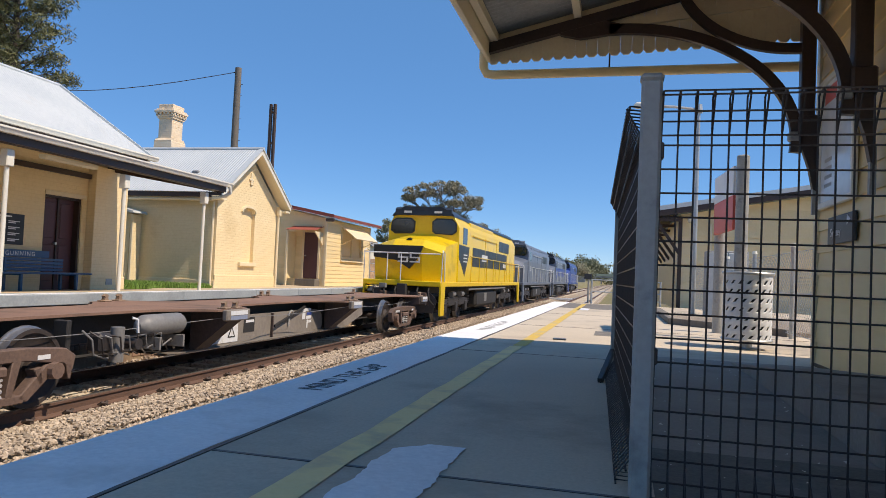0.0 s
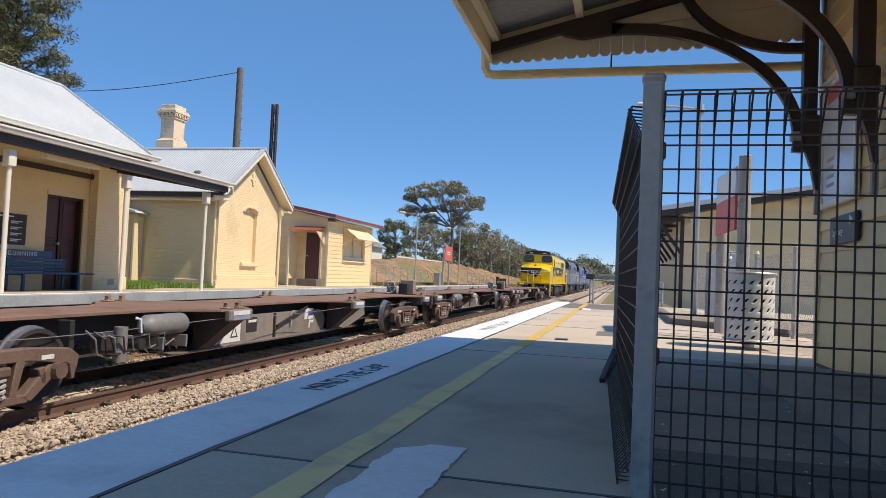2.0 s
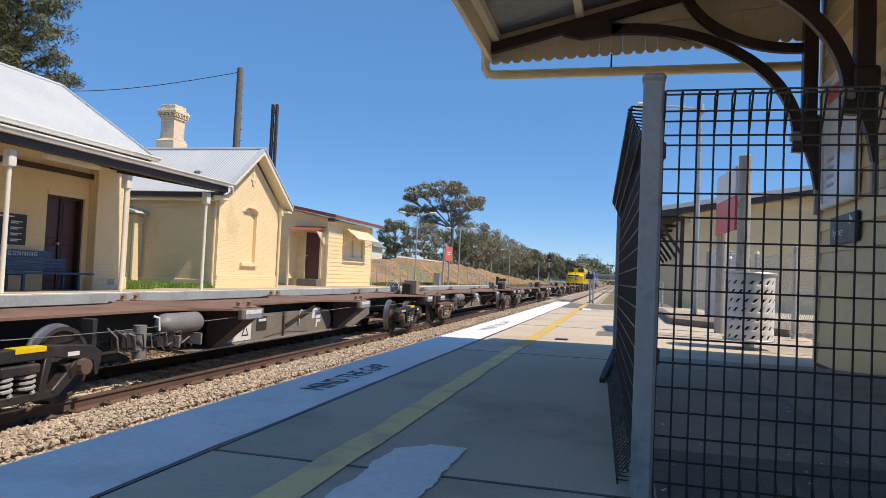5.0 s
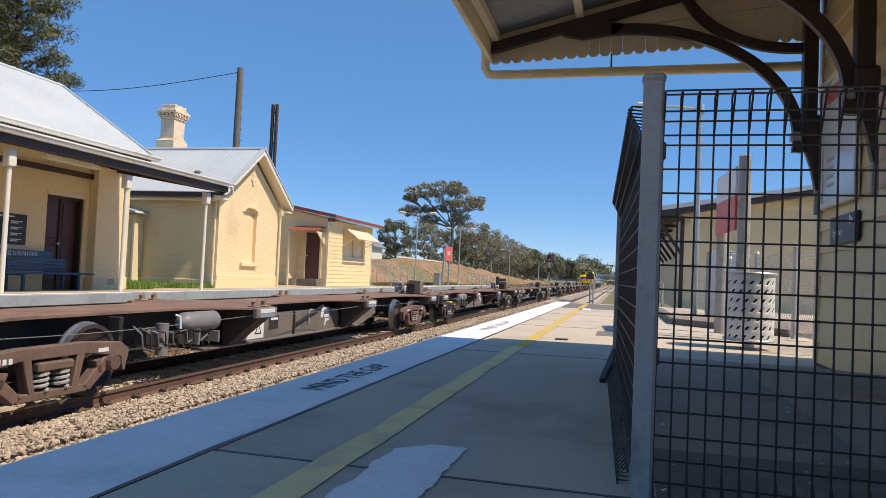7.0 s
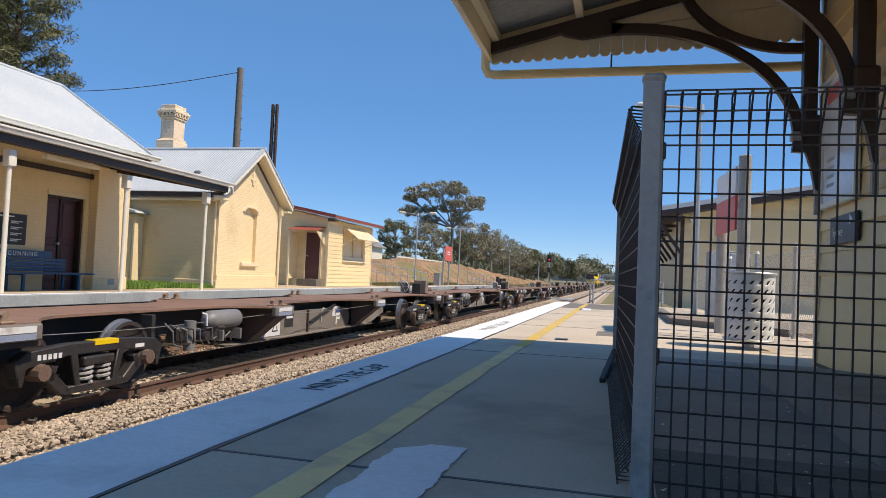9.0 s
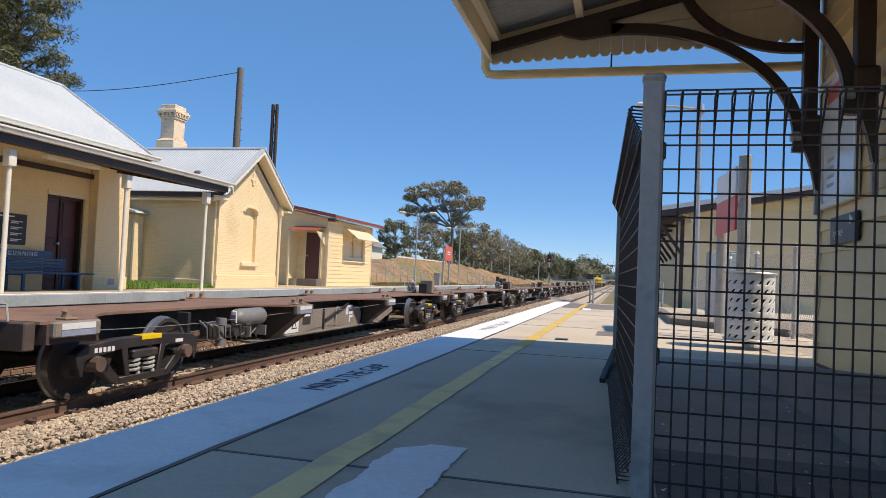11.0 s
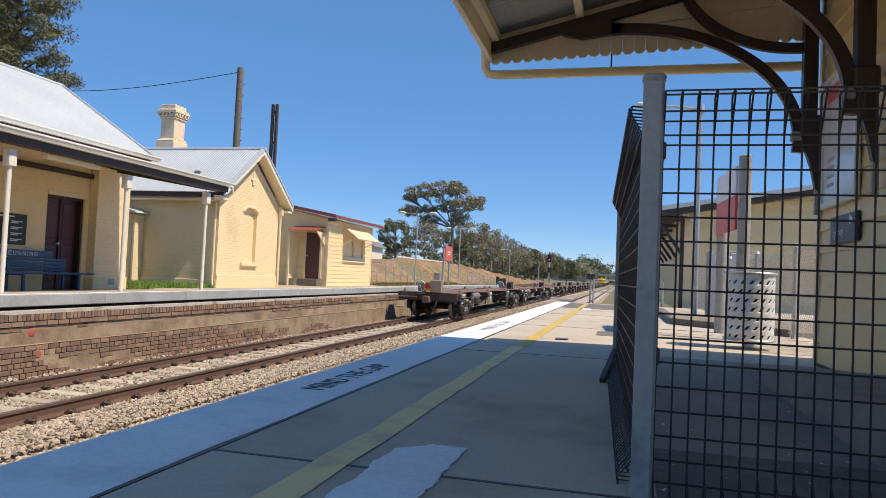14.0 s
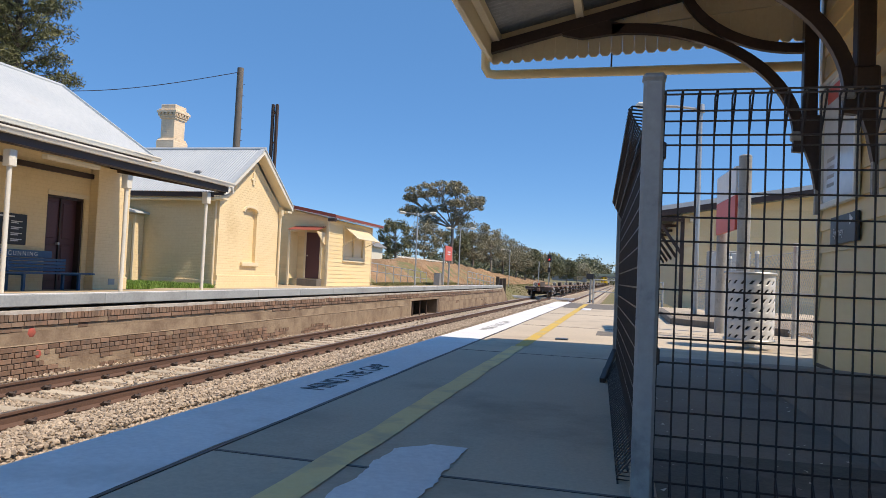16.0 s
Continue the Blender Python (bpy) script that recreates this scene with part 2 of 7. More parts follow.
SLEEPER = mk("concrete_sleeper", (0.46, 0.39, 0.30), (0.56, 0.49, 0.39), 0.9, s1=3, s2=40, bump=0.25, stain=(0.24, 0.18, 0.13), stain_amount=0.3, vary=0.12)
RAIL = mk("rusty_rail_side", (0.10, 0.058, 0.042), (0.15, 0.085, 0.06), 0.75, metal=0.1, s1=1.5, s2=50, bump=0.3)
CLIP = mk("dark_rail_clip", (0.045, 0.032, 0.028), (0.075, 0.052, 0.043), 0.7, metal=0.1, s1=4, s2=50, bump=0.2)
RAIL_TOP = mk("polished_rail_head", (0.42, 0.40, 0.38), (0.52, 0.50, 0.48), 0.3, metal=0.9, bump=0.02)
GRASS_GROUND = mk("dry_grass_ground", (0.21, 0.175, 0.085), (0.155, 0.155, 0.06), 0.95, s1=0.12, s2=4, bump=0.8, dist=0.1, stain=(0.25, 0.195, 0.12), stain_amount=0.5, stain_scale=0.09)
CLAY = mk("orange_clay_bank", (0.33, 0.195, 0.105), (0.45, 0.295, 0.175), 0.95, s1=0.5, s2=4.0, bump=1.0, dist=0.3, stain=(0.20, 0.135, 0.07), stain_amount=0.75, stain_scale=0.45)
GRASS = mk("green_grass_blade", (0.11, 0.21, 0.03), (0.19, 0.31, 0.06), 0.7, s1=2, s2=8, bump=0.0, vary=0.3, island=True)
DRY_GRASS = mk("dry_grass_blade", (0.22, 0.20, 0.09), (0.16, 0.17, 0.06), 0.8, s1=2, s2=8, bump=0.0, vary=0.3, island=True)
GALV = mk("galvanised_steel", (0.42, 0.43, 0.43), (0.52, 0.53, 0.53), 0.45, metal=0.6, s1=3, s2=40, bump=0.06, stain=(0.33, 0.33, 0.33), stain_amount=0.3, stain_scale=6)
GREY_POST = mk("grey_painted_post", (0.30, 0.30, 0.29), (0.37, 0.37, 0.355), 0.5, s1=3, s2=40, bump=0.08, stain=(0.2, 0.2, 0.2), stain_amount=0.2, stain_scale=7)
MESH = mk("dark_coated_wire", (0.028, 0.022, 0.022), (0.05, 0.036, 0.033), 0.42, s1=6, s2=80, bump=0.08)
TIMBER_POLE = mk("grey_timber_pole", (0.13, 0.115, 0.10), (0.19, 0.17, 0.15), 0.9, s1=1, s2=12, bump=0.4, stretch=(6, 6, 0.4))
DARK_POLE = mk("dark_steel_pole", (0.05, 0.033, 0.028), (0.085, 0.055, 0.045), 0.7, s1=1, s2=12, bump=0.2)
SIGN_RED = mk("orange_red_sign", (0.62, 0.10, 0.07), (0.66, 0.125, 0.085), 0.45, bump=0.02)
SIGN_BLACK = mk("black_sign", (0.02, 0.021, 0.025), (0.03, 0.031, 0.035), 0.4, bump=0.02)
SIGN_WHITE = mk("white_sign_print", (0.75, 0.75, 0.74), (0.80, 0.80, 0.79), 0.5, bump=0.0)
BENCH_BLUE = mk("blue_bench_paint", (0.02, 0.085, 0.19), (0.03, 0.11, 0.23), 0.4, s1=2, s2=20, bump=0.1)
# ---------- ground ----------
RAILTOP = -1.10
FAR_TRACK, NEAR_TRACK = -7.32, -3.34


def step01(a, b, v):
    t = min(1.0, max(0.0, (v - a) / (b - a)))
    return t * t * (3 - 2 * t)


def bank_height(y):
    return 1.75 * step01(35, 45, y) * (1 - 0.62 * step01(65, 125, y)) * (1 - step01(130, 190, y))


def ground_z(x, y):
    z = -1.46
    if x < -9.4:
        z += 1.2 * step01(-9.4, -12.6, x) if y > 56.5 else 1.1 * step01(-13, -20, x)
        z += (bank_height(y) + 0.25) * step01(-13.4, -17.6, x)
        z += 2.4 * step01(-24, -60, x) * step01(190, 30, y)
        z += 3.0 * step01(-60, -220, x)
    if x > -1.6:
        z += 1.25 * (step01(-1.0, 4.0, x) if y > 21.5 else step01(4, 8, x))
        z += 2.0 * step01(20, 160, x)
    z += 1.4 * step01(160, 520, y) * (1 - step01(9, 3, abs(x + 5.4)))
    return z


def spaced(lo, hi, fine_lo, fine_hi, fine, grow=1.25):
    v = list(np.arange(fine_lo, fine_hi + 1e-6, fine))
    s, a = fine, fine_hi
    while a < hi:
        s *= grow
        a += s
        v.append(min(a, hi))
    s, a = fine, fine_lo
    while a > lo:
        s *= grow
        a -= s
        v.insert(0, max(a, lo))
    return v


def build_ground():
    xs, ys = spaced(-2500, 2500, -26, 12, 0.8), spaced(-900, 3000, -10, 140, 2.5)
    verts = [(x, y, ground_z(x, y) + 0.06 * noise.noise((x * 0.4, y * 0.3, 0))) for y in ys for x in xs]
    n = len(xs)
    faces = [(j * n + i, j * n + i + 1, (j + 1) * n + i + 1, (j + 1) * n + i) for j in range(len(ys) - 1) for i in range(n - 1)]
    tagged(raw("ground", verts, faces, GRASS_GROUND, smooth=True), "dry grassy ground beside the railway", "ground", kind="structure")
    # the eroded clay cutting
    xs, ys = np.arange(-20.0, -12.9, 0.2), np.arange(36.0, 150.0, 0.45)
    verts = []
    for y in ys:
        for x in xs:
            mid = step01(-13.2, -14.6, x) * step01(-20, -17.8, x)
            gully = noise.fractal((x * 0.5, y * 1.1, 3), 0.7, 2.1, 5) * 0.32 - abs(noise.noise((x * 0.22, y * 0.9, 7))) * 0.55
            verts.append((x, y, ground_z(x, y) + 0.03 + 0.1 * mid + gully * mid * min(1, bank_height(y))))
    n = len(xs)
    faces = [(j * n + i, j * n + i + 1, (j + 1) * n + i + 1, (j + 1) * n + i) for j in range(len(ys) - 1) for i in range(n - 1)]
    tagged(raw("clay_bank", verts, faces, CLAY, smooth=True), "eroded orange clay cutting behind the far platform", "embankment", kind="structure")


build_ground()

# ---------- track ----------


def build_track(cx, name):
    track = thing(name, None, "railway track with rusty rails on concrete sleepers", "track", kind="structure")
    top = RAILTOP
    for side in (-1, 1):
        x = cx + side * 0.755
        prof = [(-0.075, -0.17), (0.075, -0.17), (0.075, -0.158), (0.014, -0.13), (0.014, -0.045), (0.036, -0.032), (0.036, -0.006),
                (0.026, -0.001), (-0.026, -0.001), (-0.036, -0.006), (-0.036, -0.032), (-0.014, -0.045), (-0.014, -0.13), (-0.075, -0.158)]
        part("rail", prism([(x + u, top + v) for u, v in prof], "y", -60, 900), RAIL, track, "rusty steel rail")
        part("rail_head", box(x - 0.027, x + 0.027, -60, 900, top - 0.004, top + 0.001), RAIL_TOP, track, "shiny worn running surface")
    sl = mesh_of("sleeper", prism([(-1.25, -0.27), (1.25, -0.27), (1.25, -0.175), (1.2, -0.165), (0.45, -0.178), (-0.45, -0.178), (-1.2, -0.165), (-1.25, -0.175)],
                                  "y", -0.115, 0.115, bevel=0.012), SLEEPER)
    bm = bmesh.new()
    for s in (-1, 1):
        for o in (-1, 1):
            bx = s * 0.755 + o * 0.105
            tube([(bx - o * 0.05, -0.05, -0.150), (bx, -0.05, -0.115), (bx + o * 0.03, 0.0, -0.128), (bx, 0.05, -0.115), (bx - o * 0.045, 0.04, -0.146)], 0.020, 5, bm)
            box(bx - 0.03, bx + 0.035, -0.03, 0.03, -0.17, -0.138, bm=bm)
    clip = mesh_of("rail_clip", bm, CLIP)
    y0, n = 3.1, 0
    while n < 290:
        y = y0 + n * 0.6
        piece("sleeper", sl, track, pose(cx + random.uniform(-0.02, 0.02), y, top, 0, 0, random.uniform(-0.5, 0.5)))
        if y < 60:
            piece("rail_clip", clip, track, pose(cx, y, top))
        n += 1
    verts, faces = [], []
    for k in range(600):
        y = y0 + 290 * 0.6 + k * 0.6
        b = len(verts)
        for dx, dy in ((-1.25, -0.11), (1.25, -0.11), (1.25, 0.11), (-1.25, 0.11)):
            verts.append((cx + dx, y + dy, top - 0.168))
        faces.append((b, b + 1, b + 2, b + 3))
    tagged(raw("far_sleepers", verts, faces, SLEEPER, track), kind="stuff")
    return track


build_track(FAR_TRACK, "track_far")
build_track(NEAR_TRACK, "track_near")


def build_ballast():
    prof = [(-9.6, -1.5), (-9.6, -1.34), (-8.7, -1.30), (-6.0, -1.30), (-5.4, -1.36), (-4.7, -1.31), (-2.0, -1.31), (-1.7, -1.36), (-1.7, -1.5)]
    bed = part("ballast_bed", prism(prof, "y", -60, 900), BALLAST, None, smooth=False)
    tagged(bed, "crushed stone ballast bed under the tracks", "ballast", kind="structure")
    # loose stones
    rng = np.random.default_rng(5)
    base = []
    bm = bmesh.new()
    bmesh.ops.create_icosphere(bm, subdivisions=1, radius=1)
    bv = np.array([v.co[:] for v in bm.verts])
    bf = np.array([[v.index for v in f.verts] for f in bm.faces])
    bm.free()
    for _ in range(10):
        v = bv * rng.uniform(0.40, 1.35, (len(bv), 1)) * np.array([1, rng.uniform(0.65, 0.9), rng.uniform(0.5, 0.8)])
        base.append(v)
    allv, allf, count = [], [], 0
    # (x range, y range, stones per square metre, radius)
    zones = [((-6.43, -4.5), (3.5, 14), 760, 0.030), ((-6.43, -4.5), (14, 30), 380, 0.037), ((-6.6, -4.3), (30, 60), 90, 0.05),
             ((-8.0, -6.65), (3.5, 16), 330, 0.031), ((-8.0, -6.65), (16, 40), 110, 0.04), ((-9.2, -8.15), (5, 30), 140, 0.036)]
    for (x0, x1), (y0, y1), dens, rad in zones:
        n = int((x1 - x0) * (y1 - y0) * dens)
        for i in range(n):
            x, y = rng.uniform(x0, x1), rng.uniform(y0, y1)
            inside = -8.0 < x < -6.65
            if inside and abs(((y - 3.1) / 0.6) % 1 - 0.5) < 0.28:
                z = -1.295
            elif inside:
                if rng.random() < 0.93:
                    continue
                z = -1.262
            else:
                z = -1.30 + 0.02 - 0.055 * (1 if -5.6 < x < -5.1 else 0) + rng.uniform(-0.01, 0.025)
            a = rng.uniform(0, 6.28)
            c, s = np.cos(a), np.sin(a)
            r = rad * rng.uniform(0.65, 1.35)
            v = base[i % 10] @ np.array([[c, s, 0], [-s, c, 0], [0, 0, 1]]) * r + np.array([x, y, z])
            allv.append(v)
            allf.append(bf + count)
            count += len(bv)
    ob = raw("ballast_stones", np.concatenate(allv).tolist(), np.concatenate(allf).tolist(), STONE)
    tagged(ob, "loose grey and tan crushed stones", "ballast", kind="stuff")


build_ballast()

# ---------- near platform ----------


def lettering(text, size, m, material, parent=None, name="lettering", depth=0.001, stretch=1.0, align="CENTER", spacing=1.0):
    cu = bpy.data.curves.new(name, "FONT")
    cu.body, cu.size, cu.extrude, cu.align_x, cu.align_y = text, size, depth, align, "CENTER"
    cu.space_character = spacing
    tmp = bpy.data.objects.new(name, cu)
    scene.collection.objects.link(tmp)
    me = bpy.data.meshes.new_from_object(tmp.evaluated_get(bpy.context.evaluated_depsgraph_get()))
    bpy.data.objects.remove(tmp)
    me.transform(Matrix.Diagonal((stretch, 1, 1, 1)))
    me.materials.clear()
    me.materials.append(material)
    ob = new(name, me)
    ob.parent = parent
    ob.matrix_basis = m
    return ob


def wavy_strip(x0, x1, y0, y1, z, material, name, parent, label, wob0=0.0, wob1=0.0, step=0.12):
    ys = np.arange(y0, y1 + step, step)
    verts, faces = [], []
    for y in ys:
        verts.append((x0 + wob0 * noise.noise((0.3, y * 2.5, 1)) + wob0 * 0.5 * noise.noise((0.1, y * 9, 1)), y, z))
        verts.append((x1 + wob1 * noise.noise((7.3, y * 2.2, 4)) + wob1 * 0.5 * noise.noise((5.3, y * 8, 4)), y, z))
    for i in range(len(ys) - 1):
        faces.append((2 * i, 2 * i + 1, 2 * i + 3, 2 * i + 2))
    ob = raw(name, verts, faces, material, parent)
    if label:
        ob["label"] = label
    return ob


def build_near_platform():
    plat = thing("platform_near", None, "asphalt and concrete station platform with painted edge lines", "platform", kind="structure")
    # slabs with open joints across
    cuts = [-9.0, -5.4, -1.6, 2.19, 6.0, 9.8, 13.6, 17.4, 21.0]
    for a, b in zip(cuts, cuts[1:]):
        part("slab", box(-1.345, 7.5, a + 0.006, b - 0.006, -0.2, 0.0, 0.004), CONCRETE, plat)
        part("joint_seal", box(-1.34, 7.4, b - 0.008, b + 0.008, -0.1, 0.002), BROWN, plat)
        part("edge_slab", box(-1.80, -1.355, a + 0.002, b - 0.002, -0.2, 0.0, 0.006), CONCRETE, plat)
    part("platform_body", box(-1.74, 7.45, -9, 20.95, -1.5, -0.205), COPING, plat, "concrete platform wall")
    wavy_strip(-1.797, -1.360, -8.9, 20.9, 0.004, WHITE_LINE, "edge_line", plat, "wide white painted platform edge", 0.0, 0.012)
    # the yellow is swapped near the awning's shadow edge, shaded copy first
    wavy_strip(-0.962, -0.842, -8.9, 6.55, 0.004, YELLOW_IN_SHADE, "safety_line", plat, "worn yellow safety line, recoloured for the awning's shade", 0.012, 0.012)
    wavy_strip(-0.945, -0.825, 6.63, 19.8, 0.004, YELLOW_LINE, "safety_line", plat, "yellow painted safety line", 0.006, 0.006)
    lettering("MIND THE GAP", 0.20, pose(-1.555, 4.02, 0.006, 0, 0, 90), LETTER, plat, "painted_words", 0.0005, 0.84)
    lettering("MIND THE GAP", 0.20, pose(-1.555, 9.25, 0.006, 0, 0, 90), LETTER_FADED, plat, "painted_words", 0.0005, 1.4)
    # scattered grit and litter by the barrier
    rng = np.random.default_rng(12)
    verts, faces = [], []
    for _ in range(170):
        x, y, r = rng.uniform(0.15, 1.6), rng.uniform(1.6, 6.5), rng.uniform(0.004, 0.012)
        b = len(verts)
        a = rng.uniform(0, 6.28)
        for q in range(3):
            verts.append((x + r * math.cos(a + q * 2.1), y + r * math.sin(a + q * 2.1), 0.006 + r * 0.5 * (q == 1)))
        faces.append((b, b + 1, b + 2))
    tagged(raw("grit", verts, faces, WHITE_TRIM, plat), kind="stuff")
    # the patch of white paint
    ys = np.arange(0.8, 2.585, 0.03)
    verts, faces = [], []
    for y in ys:
        worn = max(0.0, (2.5 - y)) * 0.02
        cap = 0.13 * step01(2.44, 2.585, y)
        verts.append((-0.775 + 0.03 * noise.noise((1, y * 6, 2)) + 0.015 * noise.noise((1, y * 25, 2)) + cap * 0.9, y, 0.004))
        verts.append((-0.530 + 0.018 * noise.noise((4, y * 5, 2)) + 0.02 * noise.noise((4, y * 20, 2)) - worn * 0.2, y, 0.004))
    faces = [(2 * i, 2 * i + 1, 2 * i + 3, 2 * i + 2) for i in range(len(ys) - 1)]
    raw("paint_patch", verts, faces, WHITE_LINE, plat)["label"] = "smeared patch of white paint"
    part("white_mark", box(-0.86, -0.62, 15.9, 16.9, 0.0, 0.004), WHITE_LINE, plat, "small white painted rectangle")
    # darker sheet across the platform end
    part("asphalt_patch", box(-1.33, 1.15, 16.75, 20.4, 0.0, 0.003), ASPHALT_AND_SHADOW, plat, "dark patch at the platform end")
    # thin dark sheet painted in as the cast shadow of a lamp head
    part("asphalt_patch", box(-0.26, -0.03, 8.6, 9.3, 0.0, 0.003), ASPHALT_AND_SHADOW, plat)
    part("asphalt_patch", box(0.13, 1.62, -2.0, 2.88, 0.0, 0.004), ASPHALT_AND_SHADOW, plat, "dark gritty asphalt inside the barrier")
    part("asphalt_patch", box(0.13, 1.62, 2.884, 6.52, 0.0, 0.003), ASPHALT_WORN, plat, "smooth worn asphalt inside the barrier")
    part("doorway_ramp", prism([(6.5, 0.002), (4.3, 0.19), (2.9, 0.19), (2.9, 0.002)], "x", 0.95, 1.625, bevel=0.004), ASPHALT_WORN, plat, "low asphalt ramp along the wall")
    part("cable_lid", box(-0.66, -0.52, 7.62, 7.74, 0.0, 0.012, 0.004), SIGN_BLACK, plat, "small dark lid on the paving")
    # dark seal between edge slab and slab
    part("edge_seal", box(-1.360, -1.343, -8.9, 20.9, -0.2, 0.003), BROWN, plat)
    return plat


build_near_platform()

# ---------- far platform ----------


def far_z(x):
    return 0.045 - 0.16 * min(1.0, max(0.0, (-9.05 - x) / 3.75))


def build_far_platform():
    plat = thing("platform_far", None, "old brick and render railway platform with grey concrete coping", "platform", kind="structure")
    hole = (30.2, 34.8)
    wall = [(-9.055, -1.5), (-9.055, -0.20), (-9.25, -0.20), (-9.25, -0.13), (-26, -0.3), (-26, -1.5)]
    for a, b in ((-8, hole[0]), (hole[1], 55.2)):
        part("platform_wall", prism(wall, "y", a, b), MORTAR, plat)
    part("platform_wall", prism([(-9.055, -0.58), (-9.055, -0.20), (-9.25, -0.20), (-9.25, -0.13), (-26, -0.3), (-26, -0.58)], "y", hole[0], hole[1]), MORTAR, plat)
    part("platform_wall", box(-26, -10.6, hole[0], hole[1], -1.5, -0.59), MORTAR, plat)
    part("opening_surround", box(-9.075, -9.02, hole[0] - 0.25, hole[1] + 0.3, -0.60, -0.47, 0.02), RENDER, plat)
    part("opening_surround", box(-9.075, -9.02, hole[0] - 0.30, hole[0], -1.3, -0.605, 0.02), RENDER, plat)
    for k in range(3):
        part("opening_bar", rod((-9.25, hole[0] + 0.9 + k * 1.2, -1.4), (-9.25, hole[0] + 0.9 + k * 1.2, -0.58), 0.035), DARK_POLE, plat)
    surface = [(-9.44, -0.12), (-9.44, 0.037), (-12.8, far_z(-12.8)), (-26, far_z(-26)), (-26, -0.28)]
    part("paving", prism(surface, "y", -8, 55.2), FAR_TOP, plat, "sandy coloured platform paving")
    y = -7.6
    cop = {}
    k = 0
    while y < 55:
        ln = min((2.44, 2.44, 3.1)[k % 3], 55.2 - y)
        key = round(ln, 2)
        if key not in cop:
            cop[key] = mesh_of("coping_block", box(-0.22, 0.22, 0.004, ln - 0.004, -0.19, 0.0, 0.012), COPING)
        piece("coping_block", cop[key], plat, pose(-9.22 + random.uniform(-0.006, 0.006), y, 0.045 + random.uniform(-0.003, 0.003)))
        y += ln
        k += 1
    part("platform_ramp", prism([(55.204, -1.5), (55.204, 0.0), (56.0, -0.1), (58.8, -1.32), (58.8, -1.5)], "x", -12.9, -9.12), RENDER, plat, "sloping cement ramp at the platform end")
    part("edge_line", box(-9.16, -9.005, -7.6, 55.1, 0.045, 0.0495), WHITE_LINE, plat, "white painted platform edge")
    return plat


FAR_PLATFORM = build_far_platform()
# ---------- station building ----------


def roof_sheet(name, parent, u0, u1, lo, hi, material, label="", pitch=0.1, amp=0.012):
    v, f = corrugated(u0, u1, lo, hi, pitch, amp)
    ob = raw(name, v, f, material, parent, smooth=True)
    if label:
        ob["label"] = label
    return ob


def gutter(name, parent, p, q, material, w=0.13, h=0.11, label=""):
    """An ogee gutter along y, open above."""
    x = p[0]
    prof = [(x, p[2] - h), (x + w * 0.7, p[2] - h), (x + w * 0.85, p[2] - h * 0.5), (x + w, p[2] - h * 0.3), (x + w, p[2]), (x + w - 0.02, p[2]),
            (x + w - 0.02, p[2] - h * 0.28), (x + w * 0.66, p[2] - h + 0.015), (x + 0.015, p[2] - h + 0.015), (x + 0.015, p[2]), (x, p[2])]
    return part(name, prism(prof, "y", p[1], q), material, parent, label)


